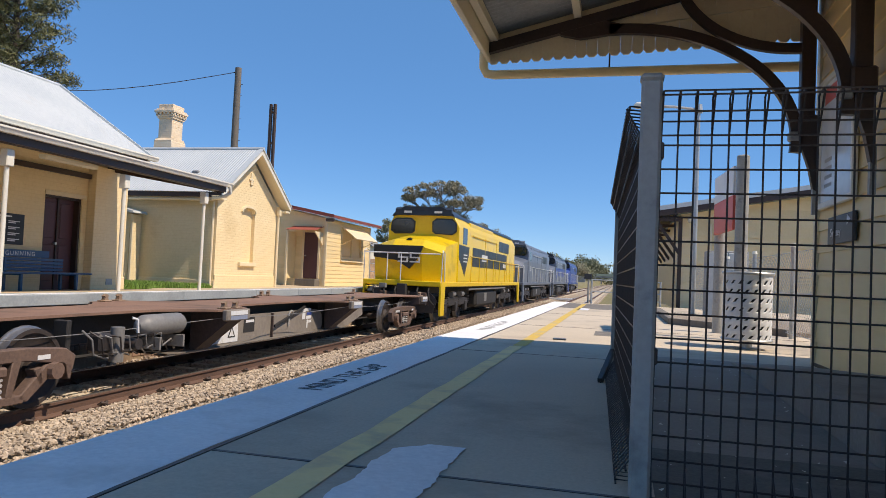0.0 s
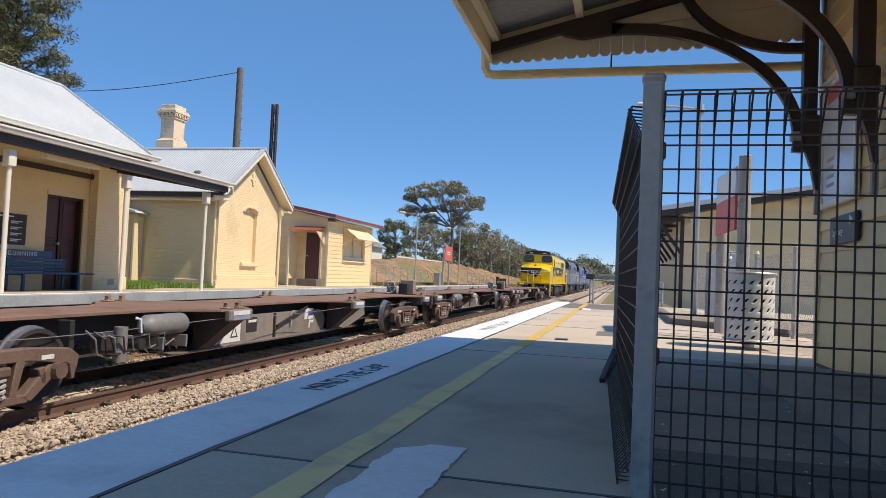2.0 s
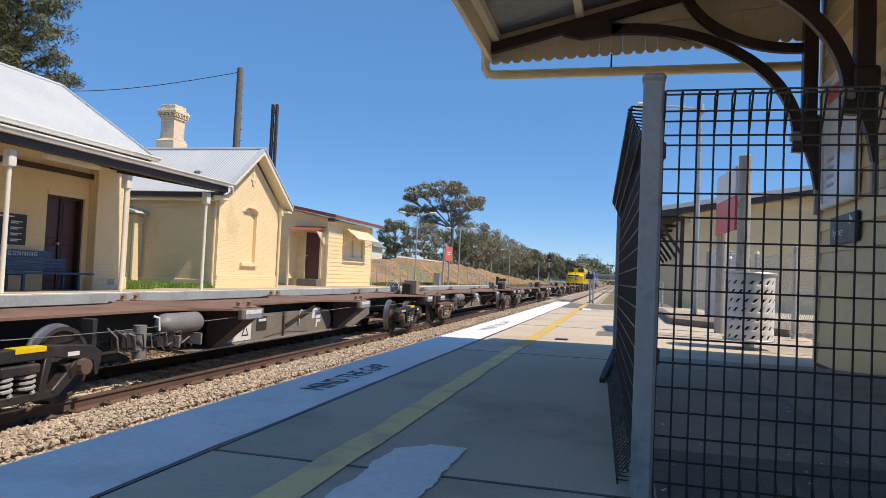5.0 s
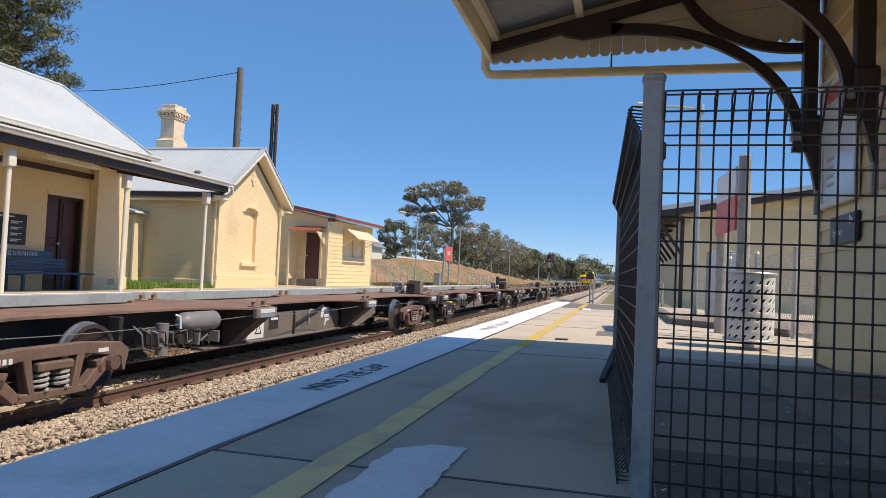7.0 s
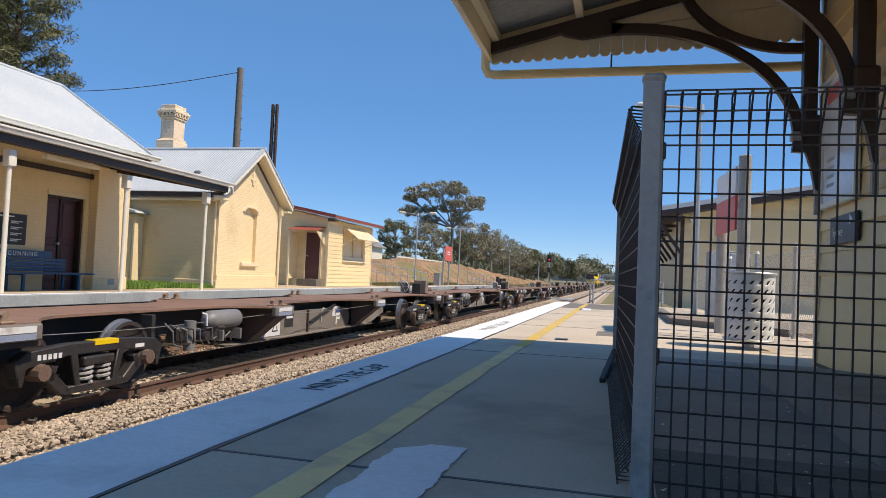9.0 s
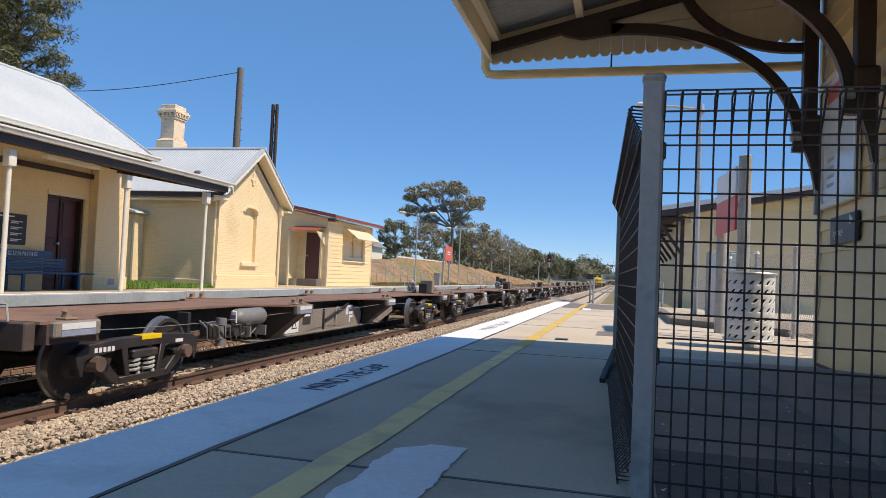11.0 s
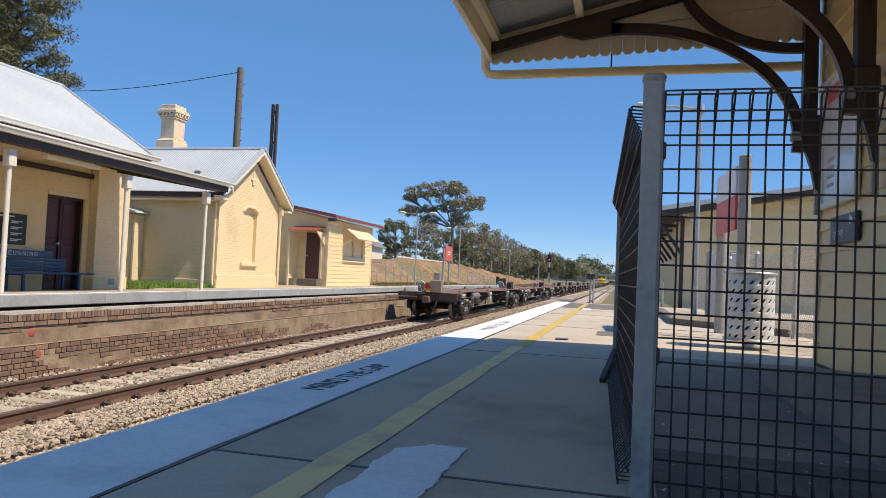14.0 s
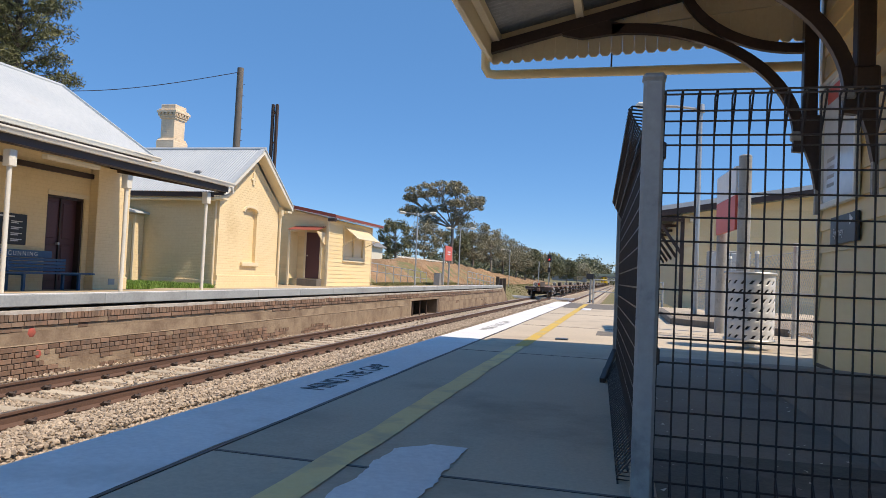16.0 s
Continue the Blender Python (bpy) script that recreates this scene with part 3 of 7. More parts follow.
def build_main_building():
    b = thing("station_building", pose(0, 0, 0), "cream painted brick station building with pale corrugated roof and deep verandah", "building")
    g = far_z(-12.8)
    fx, y0, y1, top = -12.8, -6.0, 15.75, 3.35
    d0, d1, dt = 13.30, 14.45, 2.10
    part("wall", box(fx - 0.35, fx, y0, d0, g - 0.1, top), CREAM, b)
    part("wall", box(fx - 0.35, fx, d1, y1, g - 0.1, top), CREAM, b)
    part("wall", box(fx - 0.35, fx, d0, d1, dt, top), CREAM, b)
    part("wall", prism([(-18.0, g - 0.1), (-18.0, 3.4), (-15.38, 5.3), (fx - 0.351, 3.62), (fx - 0.351, g - 0.1)], "y", y1 - 0.35, y1), CREAM, b, "cream gable end wall")
    part("wall", box(-18.0, -17.65, y0, y1 - 0.36, g - 0.1, 3.3), CREAM, b)
    part("pilaster", box(fx, fx + 0.24, 14.60, y1 + 0.02, g - 0.1, 2.95, 0.01), CREAM, b, "projecting cream pier")
    part("pilaster_plinth", box(fx, fx + 0.265, 14.57, y1 + 0.045, g - 0.1, 0.22, 0.012), CREAM, b)
    part("plinth", box(fx, fx + 0.05, y0, d0 - 0.1, g - 0.1, 0.16, 0.01), CREAM, b)
    part("wall_vent", box(fx + 0.265, fx + 0.275, 15.1, 15.32, 0.02, 0.17), COPING, b)
    # doors
    door = part("door", box(fx - 0.24, fx - 0.19, d0 + 0.06, d1 - 0.06, g, dt - 0.05), MAROON, b, "dark maroon panelled double door")
    for k in range(2):
        a = d0 + 0.08 + k * 0.5
        part("door_panel", box(fx - 0.195, fx - 0.165, a + 0.08, a + 0.42, 1.1, 1.95, 0.015), MAROON, door)
        part("door_panel", box(fx - 0.195, fx - 0.165, a + 0.08, a + 0.42, 0.1, 0.95, 0.015), MAROON, door)
    part("door_meeting", box(fx - 0.20, fx - 0.155, 13.86, 13.90, g, dt - 0.05, 0.004), BROWN, door)
    part("door_knob", rod((fx - 0.19, 13.83, 0.98), (fx - 0.12, 13.83, 0.98), 0.03, 0.035), GALV, door, "bright metal door knob")
    fr = part("door_frame", box(fx - 0.26, fx - 0.04, d0 - 0.001, d0 + 0.06, g, dt), BROWN, b)
    part("door_frame", box(fx - 0.26, fx - 0.04, d1 - 0.06, d1 + 0.001, g, dt), BROWN, b)
    part("door_frame", box(fx - 0.26, fx - 0.04, d0, d1, dt - 0.05, dt + 0.002), BROWN, b)
    part("door_architrave", box(fx, fx + 0.03, d0 - 0.02, d1 + 0.12, dt, dt + 0.10, 0.006), CREAM_TRIM, b)
    # main roof
    e, r = (-12.28, 3.47), (-15.38, 5.47)
    roof_sheet("roof", b, y0, 16.2, lambda u: (e[0], u, e[1]), lambda u: (r[0], u, r[1]), ZINC, "pale corrugated roof sheeting")
    roof_sheet("roof", b, y0, 16.2, lambda u: (-18.5, u, e[1]), lambda u: (r[0], u, r[1]), ZINC)
    part("ridge_cap", tube([(r[0], y0, r[1] + 0.0), (r[0], 16.22, r[1] + 0.0)], 0.06, 8), ZINC, b)
    part("barge_flashing", beam((e[0], 16.2, e[1] + 0.01), (r[0], 16.2, r[1] + 0.01), 0.05, 0.09), ZINC, b)
    part("barge_board", beam((e[0], 16.17, e[1] - 0.12), (r[0], 16.17, r[1] - 0.12), 0.04, 0.16), WHITE_TRIM, b)
    gutter("gutter", b, (e[0] - 0.03, y0, e[1] + 0.01), 16.45, WHITE_TRIM, 0.13, 0.12, "cream eaves gutter")
    # dark fascia and soffit carry the shadow gap between gutter and verandah roof
    part("fascia", box(-12.42, -12.3, y0, 16.1, 3.16, 3.37), BROWN, b, "dark brown fascia standing for the shadow gap over the verandah")
    part("soffit", box(-12.8, -12.42, y0, 16.1, 3.30, 3.33), BROWN, b)
    # verandah
    vl, vh = (-9.36, 2.62), (-12.78, 3.12)
    roof_sheet("verandah_roof", b, y0, 15.3, lambda u: (vl[0], u, vl[1]), lambda u: (vh[0], u, vh[1]), ZINC, "corrugated verandah roof")
    part("verandah_ceiling", prism([(vl[0], vl[1] - 0.06), (vl[0], vl[1] - 0.03), (vh[0], vh[1] - 0.03), (vh[0], vh[1] - 0.06)], "y", y0, 15.28), WHITE_TRIM, b)
    gutter("gutter", b, (vl[0] - 0.03, y0, 2.66), 15.42, WHITE_TRIM, 0.12, 0.1, "cream verandah gutter")
    part("verandah_fascia", box(-9.44, -9.395, y0, 15.3, 2.43, 2.56), BROWN, b, "dark brown verandah fascia")
    part("verandah_beam", box(-9.66, -9.54, y0, 15.2, 2.44, 2.54, 0.008), BROWN, b)
    part("verandah_end", prism([(-9.45, 2.40), (-9.45, 2.57), (-12.78, 3.06), (-12.78, 2.92)], "y", 15.22, 15.29), BROWN, b, "dark brown end rafter")
    part("wall_plate", box(-12.795, -12.70, y0, 15.2, 2.62, 2.74, 0.01), BROWN, b)
    for k in range(6):
        y = 14.7 - k * 2.77
        p = part("post", rod((-9.6, y, far_z(-9.6)), (-9.6, y, 2.30), 0.040, seg=14), WHITE_TRIM, b, "slim round cream post")
        part("post_cap", box(-9.675, -9.525, y - 0.075, y + 0.075, 2.08, 2.355, 0.012), WHITE_TRIM, p)
    part("downpipe", tube([(-9.28, 15.25, 2.58), (-9.28, 15.32, 2.42), (-9.4, 15.32, 2.36), (-9.55, 15.28, 2.30)], 0.04), WHITE_TRIM, b)
    part("strip_light", box(-10.83, -10.67, 11.02, 12.45, 2.53, 2.62, 0.02), WHITE_TRIM, b, "white fluorescent batten under the verandah")
    return b


build_main_building()


def build_gable_building():
    b = thing("gabled_outbuilding", pose(0, 0, 0), "small cream brick outbuilding with gable, blind arch and chimney", "building")
    g = far_z(-12.8)
    fx, y0, y1, ym, xb = -12.8, 20.38, 24.46, 22.43, -17.6
    top, apex = 2.98, 4.50
    n0, n1 = 21.93, 22.84
    # front wall round the blind arch
    arch = [(n1 - 0.455 + 0.455 * math.cos(math.radians(a)) , 2.50 + 0.20 * math.sin(math.radians(a))) for a in range(0, 181, 15)]
    part("wall", prism([(y0, g - 0.1), (n0, g - 0.1), (n0, 2.50)] + [(n0, 3.6), (y0, top)], "x", fx - 0.3, fx), CREAM, b)
    part("wall", prism([(n1, g - 0.1), (y1, g - 0.1), (y1, top), (n1, 3.6)], "x", fx - 0.3, fx), CREAM, b)
    part("wall", prism([(n0, 0.78), (n0, g - 0.1), (n1, g - 0.1), (n1, 0.78)], "x", fx - 0.3, fx), CREAM, b)
    part("wall", prism([*arch[::-1], (n1, 3.6), (n1, 4.18), (ym, apex), (n0, 4.12), (n0, 3.6)], "x", fx - 0.3, fx), CREAM, b)
    part("wall", prism([(y0, top), (n0, 3.6), (n0, 4.12)], "x", fx - 0.3, fx), CREAM, b)
    part("wall", prism([(n1, 3.6), (y1, top), (n1, 4.18)], "x", fx - 0.3, fx), CREAM, b)
    part("blind_arch", box(fx - 0.29, fx - 0.13, n0, n1, 0.78, 2.74), CREAM, b, "recessed blind window panel")
    part("arch_moulding", ribbon([(y + (0.03 if y > ym else -0.03), z + 0.045) for y, z in arch], "x", fx, fx + 0.05, 0.07), CREAM_TRIM, b)
    part("sill", box(fx, fx + 0.11, n0 - 0.12, n1 + 0.08, 0.64, 0.78, 0.015), CREAM_TRIM, b)
    part("wall", box(xb, fx - 0.301, y0, y0 + 0.3, g - 0.1, top + 0.05), CREAM, b, "painted brick side wall")
    part("wall", box(xb, fx - 0.301, y1 - 0.3, y1, g - 0.1, top + 0.05), CREAM, b)
    part("wall", box(xb - 0.3, xb, y0, y1, g - 0.1, top + 1.0), CREAM, b)
    part("plinth", box(xb, fx + 0.04, y0 - 0.04, y0, g - 0.1, 0.14, 0.01), CREAM_TRIM, b)
    part("plinth", box(fx, fx + 0.04, y0, y1, g - 0.1, 0.32, 0.01), CREAM, b)
    # cross-shaped vent high in the gable
    part("gable_vent", box(fx, fx + 0.05, ym - 0.06, ym + 0.06, 3.52, 3.98, 0.02), CREAM_TRIM, b)
    part("gable_vent", box(fx + 0.001, fx + 0.045, ym - 0.15, ym + 0.15, 3.68, 3.78, 0.02), CREAM_TRIM, b)
    # roof with the ridge running back
    el, er, rz = 20.0, 24.86, 4.83
    ez = 3.0
    roof_sheet("roof", b, xb - 0.5, fx + 0.42, lambda u: (u, el, ez), lambda u: (u, ym, rz), ZINC, "pale corrugated roof sheeting")
    roof_sheet("roof", b, xb - 0.5, fx + 0.42, lambda u: (u, er, ez), lambda u: (u, ym, rz), ZINC)
    part("ridge_cap", tube([(xb - 0.5, ym, rz + 0.01), (fx + 0.44, ym, rz + 0.01)], 0.06, 8), ZINC, b)
    for e in (el, er):
        part("barge_board", prism([(e, ez - 0.17), (e, ez - 0.01), (ym, rz - 0.01), (ym, rz - 0.2)], "x", fx + 0.36, fx + 0.40), WHITE_TRIM, b)
        part("barge_capping", prism([(e, ez - 0.02), (e, ez + 0.03), (ym, rz + 0.04), (ym, rz - 0.02)], "x", fx + 0.27, fx + 0.43), ZINC, b)
        part("soffit", prism([(e, ez - 0.16), (e, ez - 0.13), (ym, rz - 0.16), (ym, rz - 0.19)], "x", fx + 0.002, fx + 0.36), CREAM_TRIM, b)
        part("eave_return", box(fx + 0.01, fx + 0.36, min(e, e + (0.35 if e == el else -0.35)), max(e, e + (0.35 if e == el else -0.35)), ez - 0.24, ez - 0.17), CREAM_TRIM, b)
    part("eave_fascia", box(xb - 0.4, fx + 0.36, el + 0.01, el + 0.05, ez - 0.17, ez - 0.02), BROWN, b)
    part("eave_gutter", tube([(xb - 0.4, el + 0.10, ez - 0.24), (fx + 0.0, el + 0.10, ez - 0.24)], 0.05), CREAM_TRIM, b)
    part("downpipe", tube([(fx + 0.08, y1 + 0.02, 2.75), (fx + 0.08, y1 + 0.02, far_z(fx))], 0.045), CREAM_TRIM, b)
    part("rainhead", box(fx + 0.02, fx + 0.18, y1 - 0.08, y1 + 0.14, 2.62, 2.86, 0.02), CREAM_TRIM, b)
    part("downpipe", tube([(fx - 0.1, y0 - 0.06, 2.8), (fx - 0.1, y0 - 0.06, far_z(fx))], 0.04), CREAM_TRIM, b)
    for xx in (-14.1, -16.9):
        part("roof_vent", box(xx - 0.14, xx + 0.14, 20.95, 21.15, 3.72, 3.84, 0.04), ZINC_OLD, b)
    # chimney
    cx0, cy = -17.42, 24.1
    ch = part("chimney", box(cx0 - 0.40, cx0 + 0.40, cy - 0.46, cy + 0.46, 2.5, 5.42, 0.02), CHIMNEY, b, "rendered pinkish cream chimney with corbelled cap")
    part("chimney_shoulder", prism([(cy - 0.46, 5.42), (cy + 0.46, 5.42), (cy + 0.34, 5.54), (cy - 0.34, 5.54)], "x", cx0 - 0.37, cx0 + 0.37), CHIMNEY, ch)
    part("chimney_shaft", box(cx0 - 0.30, cx0 + 0.30, cy - 0.34, cy + 0.34, 5.54, 6.34, 0.01), CHIMNEY, ch)
    for k, (w, z0, z1) in enumerate(((0.05, 6.30, 6.38), (0.09, 6.38, 6.44), (0.14, 6.52, 6.62), (0.09, 6.62, 6.68), (0.02, 6.68, 6.86))):
        part("chimney_cap", box(cx0 - 0.30 - w, cx0 + 0.30 + w, cy - 0.34 - w, cy + 0.34 + w, z0, z1, 0.012), CHIMNEY, ch)
    part("chimney_neck", box(cx0 - 0.33, cx0 + 0.33, cy - 0.37, cy + 0.37, 6.44, 6.52), CHIMNEY, ch)
    for k in range(5):
        part("dentil", box(cx0 + 0.33, cx0 + 0.42, cy - 0.40 + k * 0.18, cy - 0.32 + k * 0.18, 6.44, 6.52), CHIMNEY, ch)
        part("dentil", box(cx0 - 0.38 + k * 0.17, cx0 - 0.30 + k * 0.17, cy - 0.46, cy - 0.37, 6.44, 6.52), CHIMNEY, ch)
    # side porch with a door at the back of the side wall
    porch = part("porch_wall", box(-17.5, -15.63, 19.97, 20.36, g - 0.1, 2.20), CREAM, b, "small side porch")
    part("porch_door", box(-16.55, -15.74, 19.93, 19.965, g, 1.92, 0.008), CREAM_TIMBER, porch, "cream ledged door")
    part("porch_roof", prism([(-17.6, 2.70), (-15.45, 2.22), (-15.40, 2.24), (-15.45, 2.30), (-17.6, 2.78)], "y", 19.66, 20.37), ZINC, porch)
    for z in (0.2, 1.0, 1.75):
        part("door_rail", box(-16.48, -15.82, 19.915, 19.932, z - 0.05, z + 0.05, 0.004), CREAM_TRIM, porch)
    part("door_post", box(-15.70, -15.62, 19.91, 19.968, g, 2.2, 0.006), CREAM_TRIM, porch)
    return b


build_gable_building()


def build_shed():
    b = thing("weatherboard_shed", pose(0, 0, 0), "cream weatherboard shed with low red-edged roof and window hood", "building")
    g = -0.12
    fx, y0, y1, xb = -12.8, 29.3, 34.95, -16.5
    wy0, wy1, wz0, wz1 = 31.1, 33.75, 1.22, 2.66
    # framing wall behind the boards
    part("wall", box(fx - 0.12, fx - 0.02, y0, wy0, g, 2.95), CREAM_TIMBER, b)
    part("wall", box(fx - 0.12, fx - 0.02, wy1, y1, g, 2.95), CREAM_TIMBER, b)
    part("wall", box(fx - 0.12, fx - 0.02, wy0, wy1, g, wz0), CREAM_TIMBER, b)
    part("wall", box(fx - 0.12, fx - 0.02, wy0, wy1, wz1, 2.95), CREAM_TIMBER, b)
    part("wall", prism([(xb, g), (fx - 0.121, g), (fx - 0.121, 2.98), (xb, 3.68)], "y", y0, y0 + 0.1), CREAM_TIMBER, b)
    part("wall", prism([(xb, g), (fx - 0.121, g), (fx - 0.121, 2.98), (xb, 3.68)], "y", y1 - 0.1, y1), CREAM_TIMBER, b)
    part("wall", box(xb - 0.1, xb, y0, y1, g, 3.7), CREAM_TIMBER, b)

    def boards(length, axis):
        prof = [(0.0, 0.0), (0.024, 0.0), (0.008, 0.20), (0.0, 0.20)]
        return mesh_of("board", prism(prof, "y", 0.0, length) if axis == "y" else prism([(-u, v) for u, v in prof], "x", -length, 0.0), CREAM_TIMBER, False)

    full, left, right = boards(y1 - y0, "y"), boards(wy0 - y0 - 0.08, "y"), boards(y1 - wy1 - 0.08, "y")
    for k in range(16):
        z = g + 0.02 + k * 0.185
        if z + 0.18 < wz0 or z > wz1:
            piece("board", full, b, pose(fx - 0.019, y0, z))
        else:
            piece("board", left, b, pose(fx - 0.019, y0, z))
            piece("board", right, b, pose(fx - 0.019, wy1 + 0.08, z))
    prof = [(0.0, 0.0), (-0.024, 0.0), (-0.008, 0.20), (0.0, 0.20)]
    for k in range(19):
        z = g + 0.02 + k * 0.185
        x1 = fx - 0.1 if z < 2.75 else fx - 0.1 - (z - 2.75) / 0.19
        if x1 - xb < 0.3:
            continue
        bm = bmesh.new()
        own = prism([(v[0], v[1]) for v in prof], "x", xb, x1, bm)
        part("board", bm, CREAM_TIMBER, b, smooth=False).matrix_basis = pose(0, y0 - 0.001, z)
    part("corner_board", box(fx - 0.1, fx + 0.02, y0 - 0.035, y0 + 0.06, g, 2.95, 0.006), CREAM_TRIM, b)
    part("corner_board", box(fx - 0.06, fx + 0.02, y1 - 0.06, y1 + 0.03, g, 2.95, 0.006), CREAM_TRIM, b)
    # window
    w = part("window", box(fx - 0.10, fx - 0.07, wy0 + 0.06, wy1 - 0.06, wz0 + 0.06, wz1 - 0.06), CREAM_TRIM, b, "boarded cream window")
    for a, c, d, e in ((wy0 - 0.06, wy0 + 0.06, wz0 - 0.08, wz1 + 0.06), (wy1 - 0.06, wy1 + 0.06, wz0 - 0.08, wz1 + 0.06),
                       (wy0 + 0.06, wy1 - 0.06, wz1 - 0.06, wz1 + 0.06), (wy0 + 0.06, wy1 - 0.06, wz0 - 0.09, wz0 + 0.08), (32.38, 32.48, wz0 + 0.06, wz1 - 0.06)):
        part("window_frame", box(fx - 0.06, fx + 0.03, a, c, d, e, 0.006), CREAM_TRIM, w)
    part("window_sill", box(fx - 0.06, fx + 0.09, wy0 - 0.12, wy1 + 0.12, wz0 - 0.16, wz0 - 0.085, 0.01), CREAM_TRIM, w)
    hood = part("window_hood", prism([(fx + 0.02, 2.72), (fx + 0.04, 2.74), (fx + 0.82, 2.16), (fx + 0.80, 2.13)], "y", wy0 - 0.15, wy1 + 0.2), CREAM_TRIM, b, "sloping cream window hood")
    for y in (wy0 - 0.1, wy1 + 0.15):
        part("hood_bracket", rod((fx + 0.02, y, 1.85), (fx + 0.72, y, 2.2), 0.018), CREAM_TRIM, hood)
    # roof
    roof_sheet("roof", b, y0 - 0.35, y1 + 0.55, lambda u: (fx + 0.45, u, 3.1), lambda u: (xb - 0.3, u, 3.9), ZINC_OLD, pitch=0.1)
    part("roof_fascia", box(fx + 0.40, fx + 0.45, y0 - 0.3, y1 + 0.5, 2.98, 3.09), RED_ROOF, b, "dull red fascia")
    part("roof_barge", prism([(fx + 0.45, 2.97), (fx + 0.45, 3.12), (xb - 0.3, 3.92), (xb - 0.3, 3.77)], "y", y0 - 0.36, y0 - 0.32), RED_ROOF, b)
    part("soffit", prism([(fx + 0.40, 2.93), (fx + 0.40, 2.97), (xb - 0.3, 3.77), (xb - 0.3, 3.73)], "y", y0 - 0.32, y1 + 0.5), CREAM_TRIM, b)
    part("gutter_end", box(fx + 0.1, fx + 0.48, y0 - 0.42, y0 - 0.28, 2.80, 2.95, 0.02), BROWN, b)
    # door with its red hood
    dx0, dx1 = -13.85, -13.18
    door = part("door", box(dx0, dx1, y0 - 0.05, y0 - 0.03, 0.22, 2.3, 0.005), MAROON, b, "dark maroon door")
    part("door_knob", rod((dx0 + 0.08, y0 - 0.05, 1.25), (dx0 + 0.08, y0 - 0.10, 1.25), 0.03), GALV, door)
    part("door_frame", box(dx1, dx1 + 0.1, y0 - 0.06, y0 - 0.026, 0.2, 2.4, 0.006), CREAM_TRIM, b)
    part("door_frame", box(dx0 - 0.1, dx0, y0 - 0.06, y0 - 0.026, 0.2, 2.4, 0.006), CREAM_TRIM, b)
    roof_sheet("door_hood", b, dx0 - 0.55, dx1 + 0.25, lambda u: (u, y0 - 0.95, 2.36), lambda u: (u, y0 - 0.02, 2.58), RED_ROOF, "small red corrugated door hood")
    part("hood_side", prism([(y0 - 0.9, 2.32), (y0 - 0.02, 2.30), (y0 - 0.02, 1.75)], "x", dx1 + 0.17, dx1 + 0.21), CREAM_TRIM, b)
    for xx in (dx0 - 0.5,):
        part("hood_post", box(xx, xx + 0.09, y0 - 0.9, y0 - 0.8, g, 2.36, 0.006), CREAM_TRIM, b)
    part("porch_screen", box(dx0 - 0.5, dx0 - 0.44, y0 - 0.8, y0 - 0.03, 0.2, 2.3), CREAM_TIMBER, b)
    part("step", box(dx0 - 0.15, dx1 + 0.15, y0 - 0.55, y0 - 0.03, g, 0.20, 0.01), TIMBER_POLE, b, "brown timber step")
    return b


build_shed()
# ---------- near station building and its canopy ----------
WX, WY = 1.66, 6.72


def build_near_building():
    b = thing("platform_building", None, "ochre weatherboard waiting building with bracketed awning over the platform", "building")
    y0, top = 0.3, 3.75
    part("wall", box(WX + 0.03, WX + 0.15, y0, WY, 0.0, top), NEAR_TIMBER, b)
    part("wall", box(WX + 0.15, 6.5, WY - 0.12, WY, 0.0, top), NEAR_TIMBER, b)
    part("wall", box(6.4, 6.5, y0, WY - 0.12, 0.0, top), NEAR_TIMBER, b)
    part("main_roof", prism([(1.3, 3.62), (1.3, 3.68), (4.1, 5.2), (6.9, 3.68), (6.9, 3.62), (4.1, 5.12)], "y", y0 - 0.3, WY + 0.3), ZINC_OLD, b)
    prof = [(0.0, 0.0), (-0.026, 0.0), (-0.008, 0.205), (0.0, 0.205)]
    board = mesh_of("board", prism(prof, "y", y0, WY - 0.06), NEAR_TIMBER, False)
    for k in range(19):
        piece("board", board, b, pose(WX + 0.03, 0, 0.02 + k * 0.19))
    ends = [(0.0, 0.0), (0.026, 0.0), (0.008, 0.205), (0.0, 0.205)]
    board2 = mesh_of("board", prism(ends, "x", WX + 0.1, 6.5), NEAR_TIMBER, False)
    for k in range(19):
        piece("board", board2, b, pose(0, WY, 0.02 + k * 0.19))
    part("corner_board", box(WX - 0.01, WX + 0.09, WY - 0.06, WY + 0.035, 0.0, top, 0.006), CREAM_TRIM, b)
    part("base_board", box(WX - 0.005, WX + 0.02, y0, WY - 0.07, 0.0, 0.03), BROWN, b)
    return b


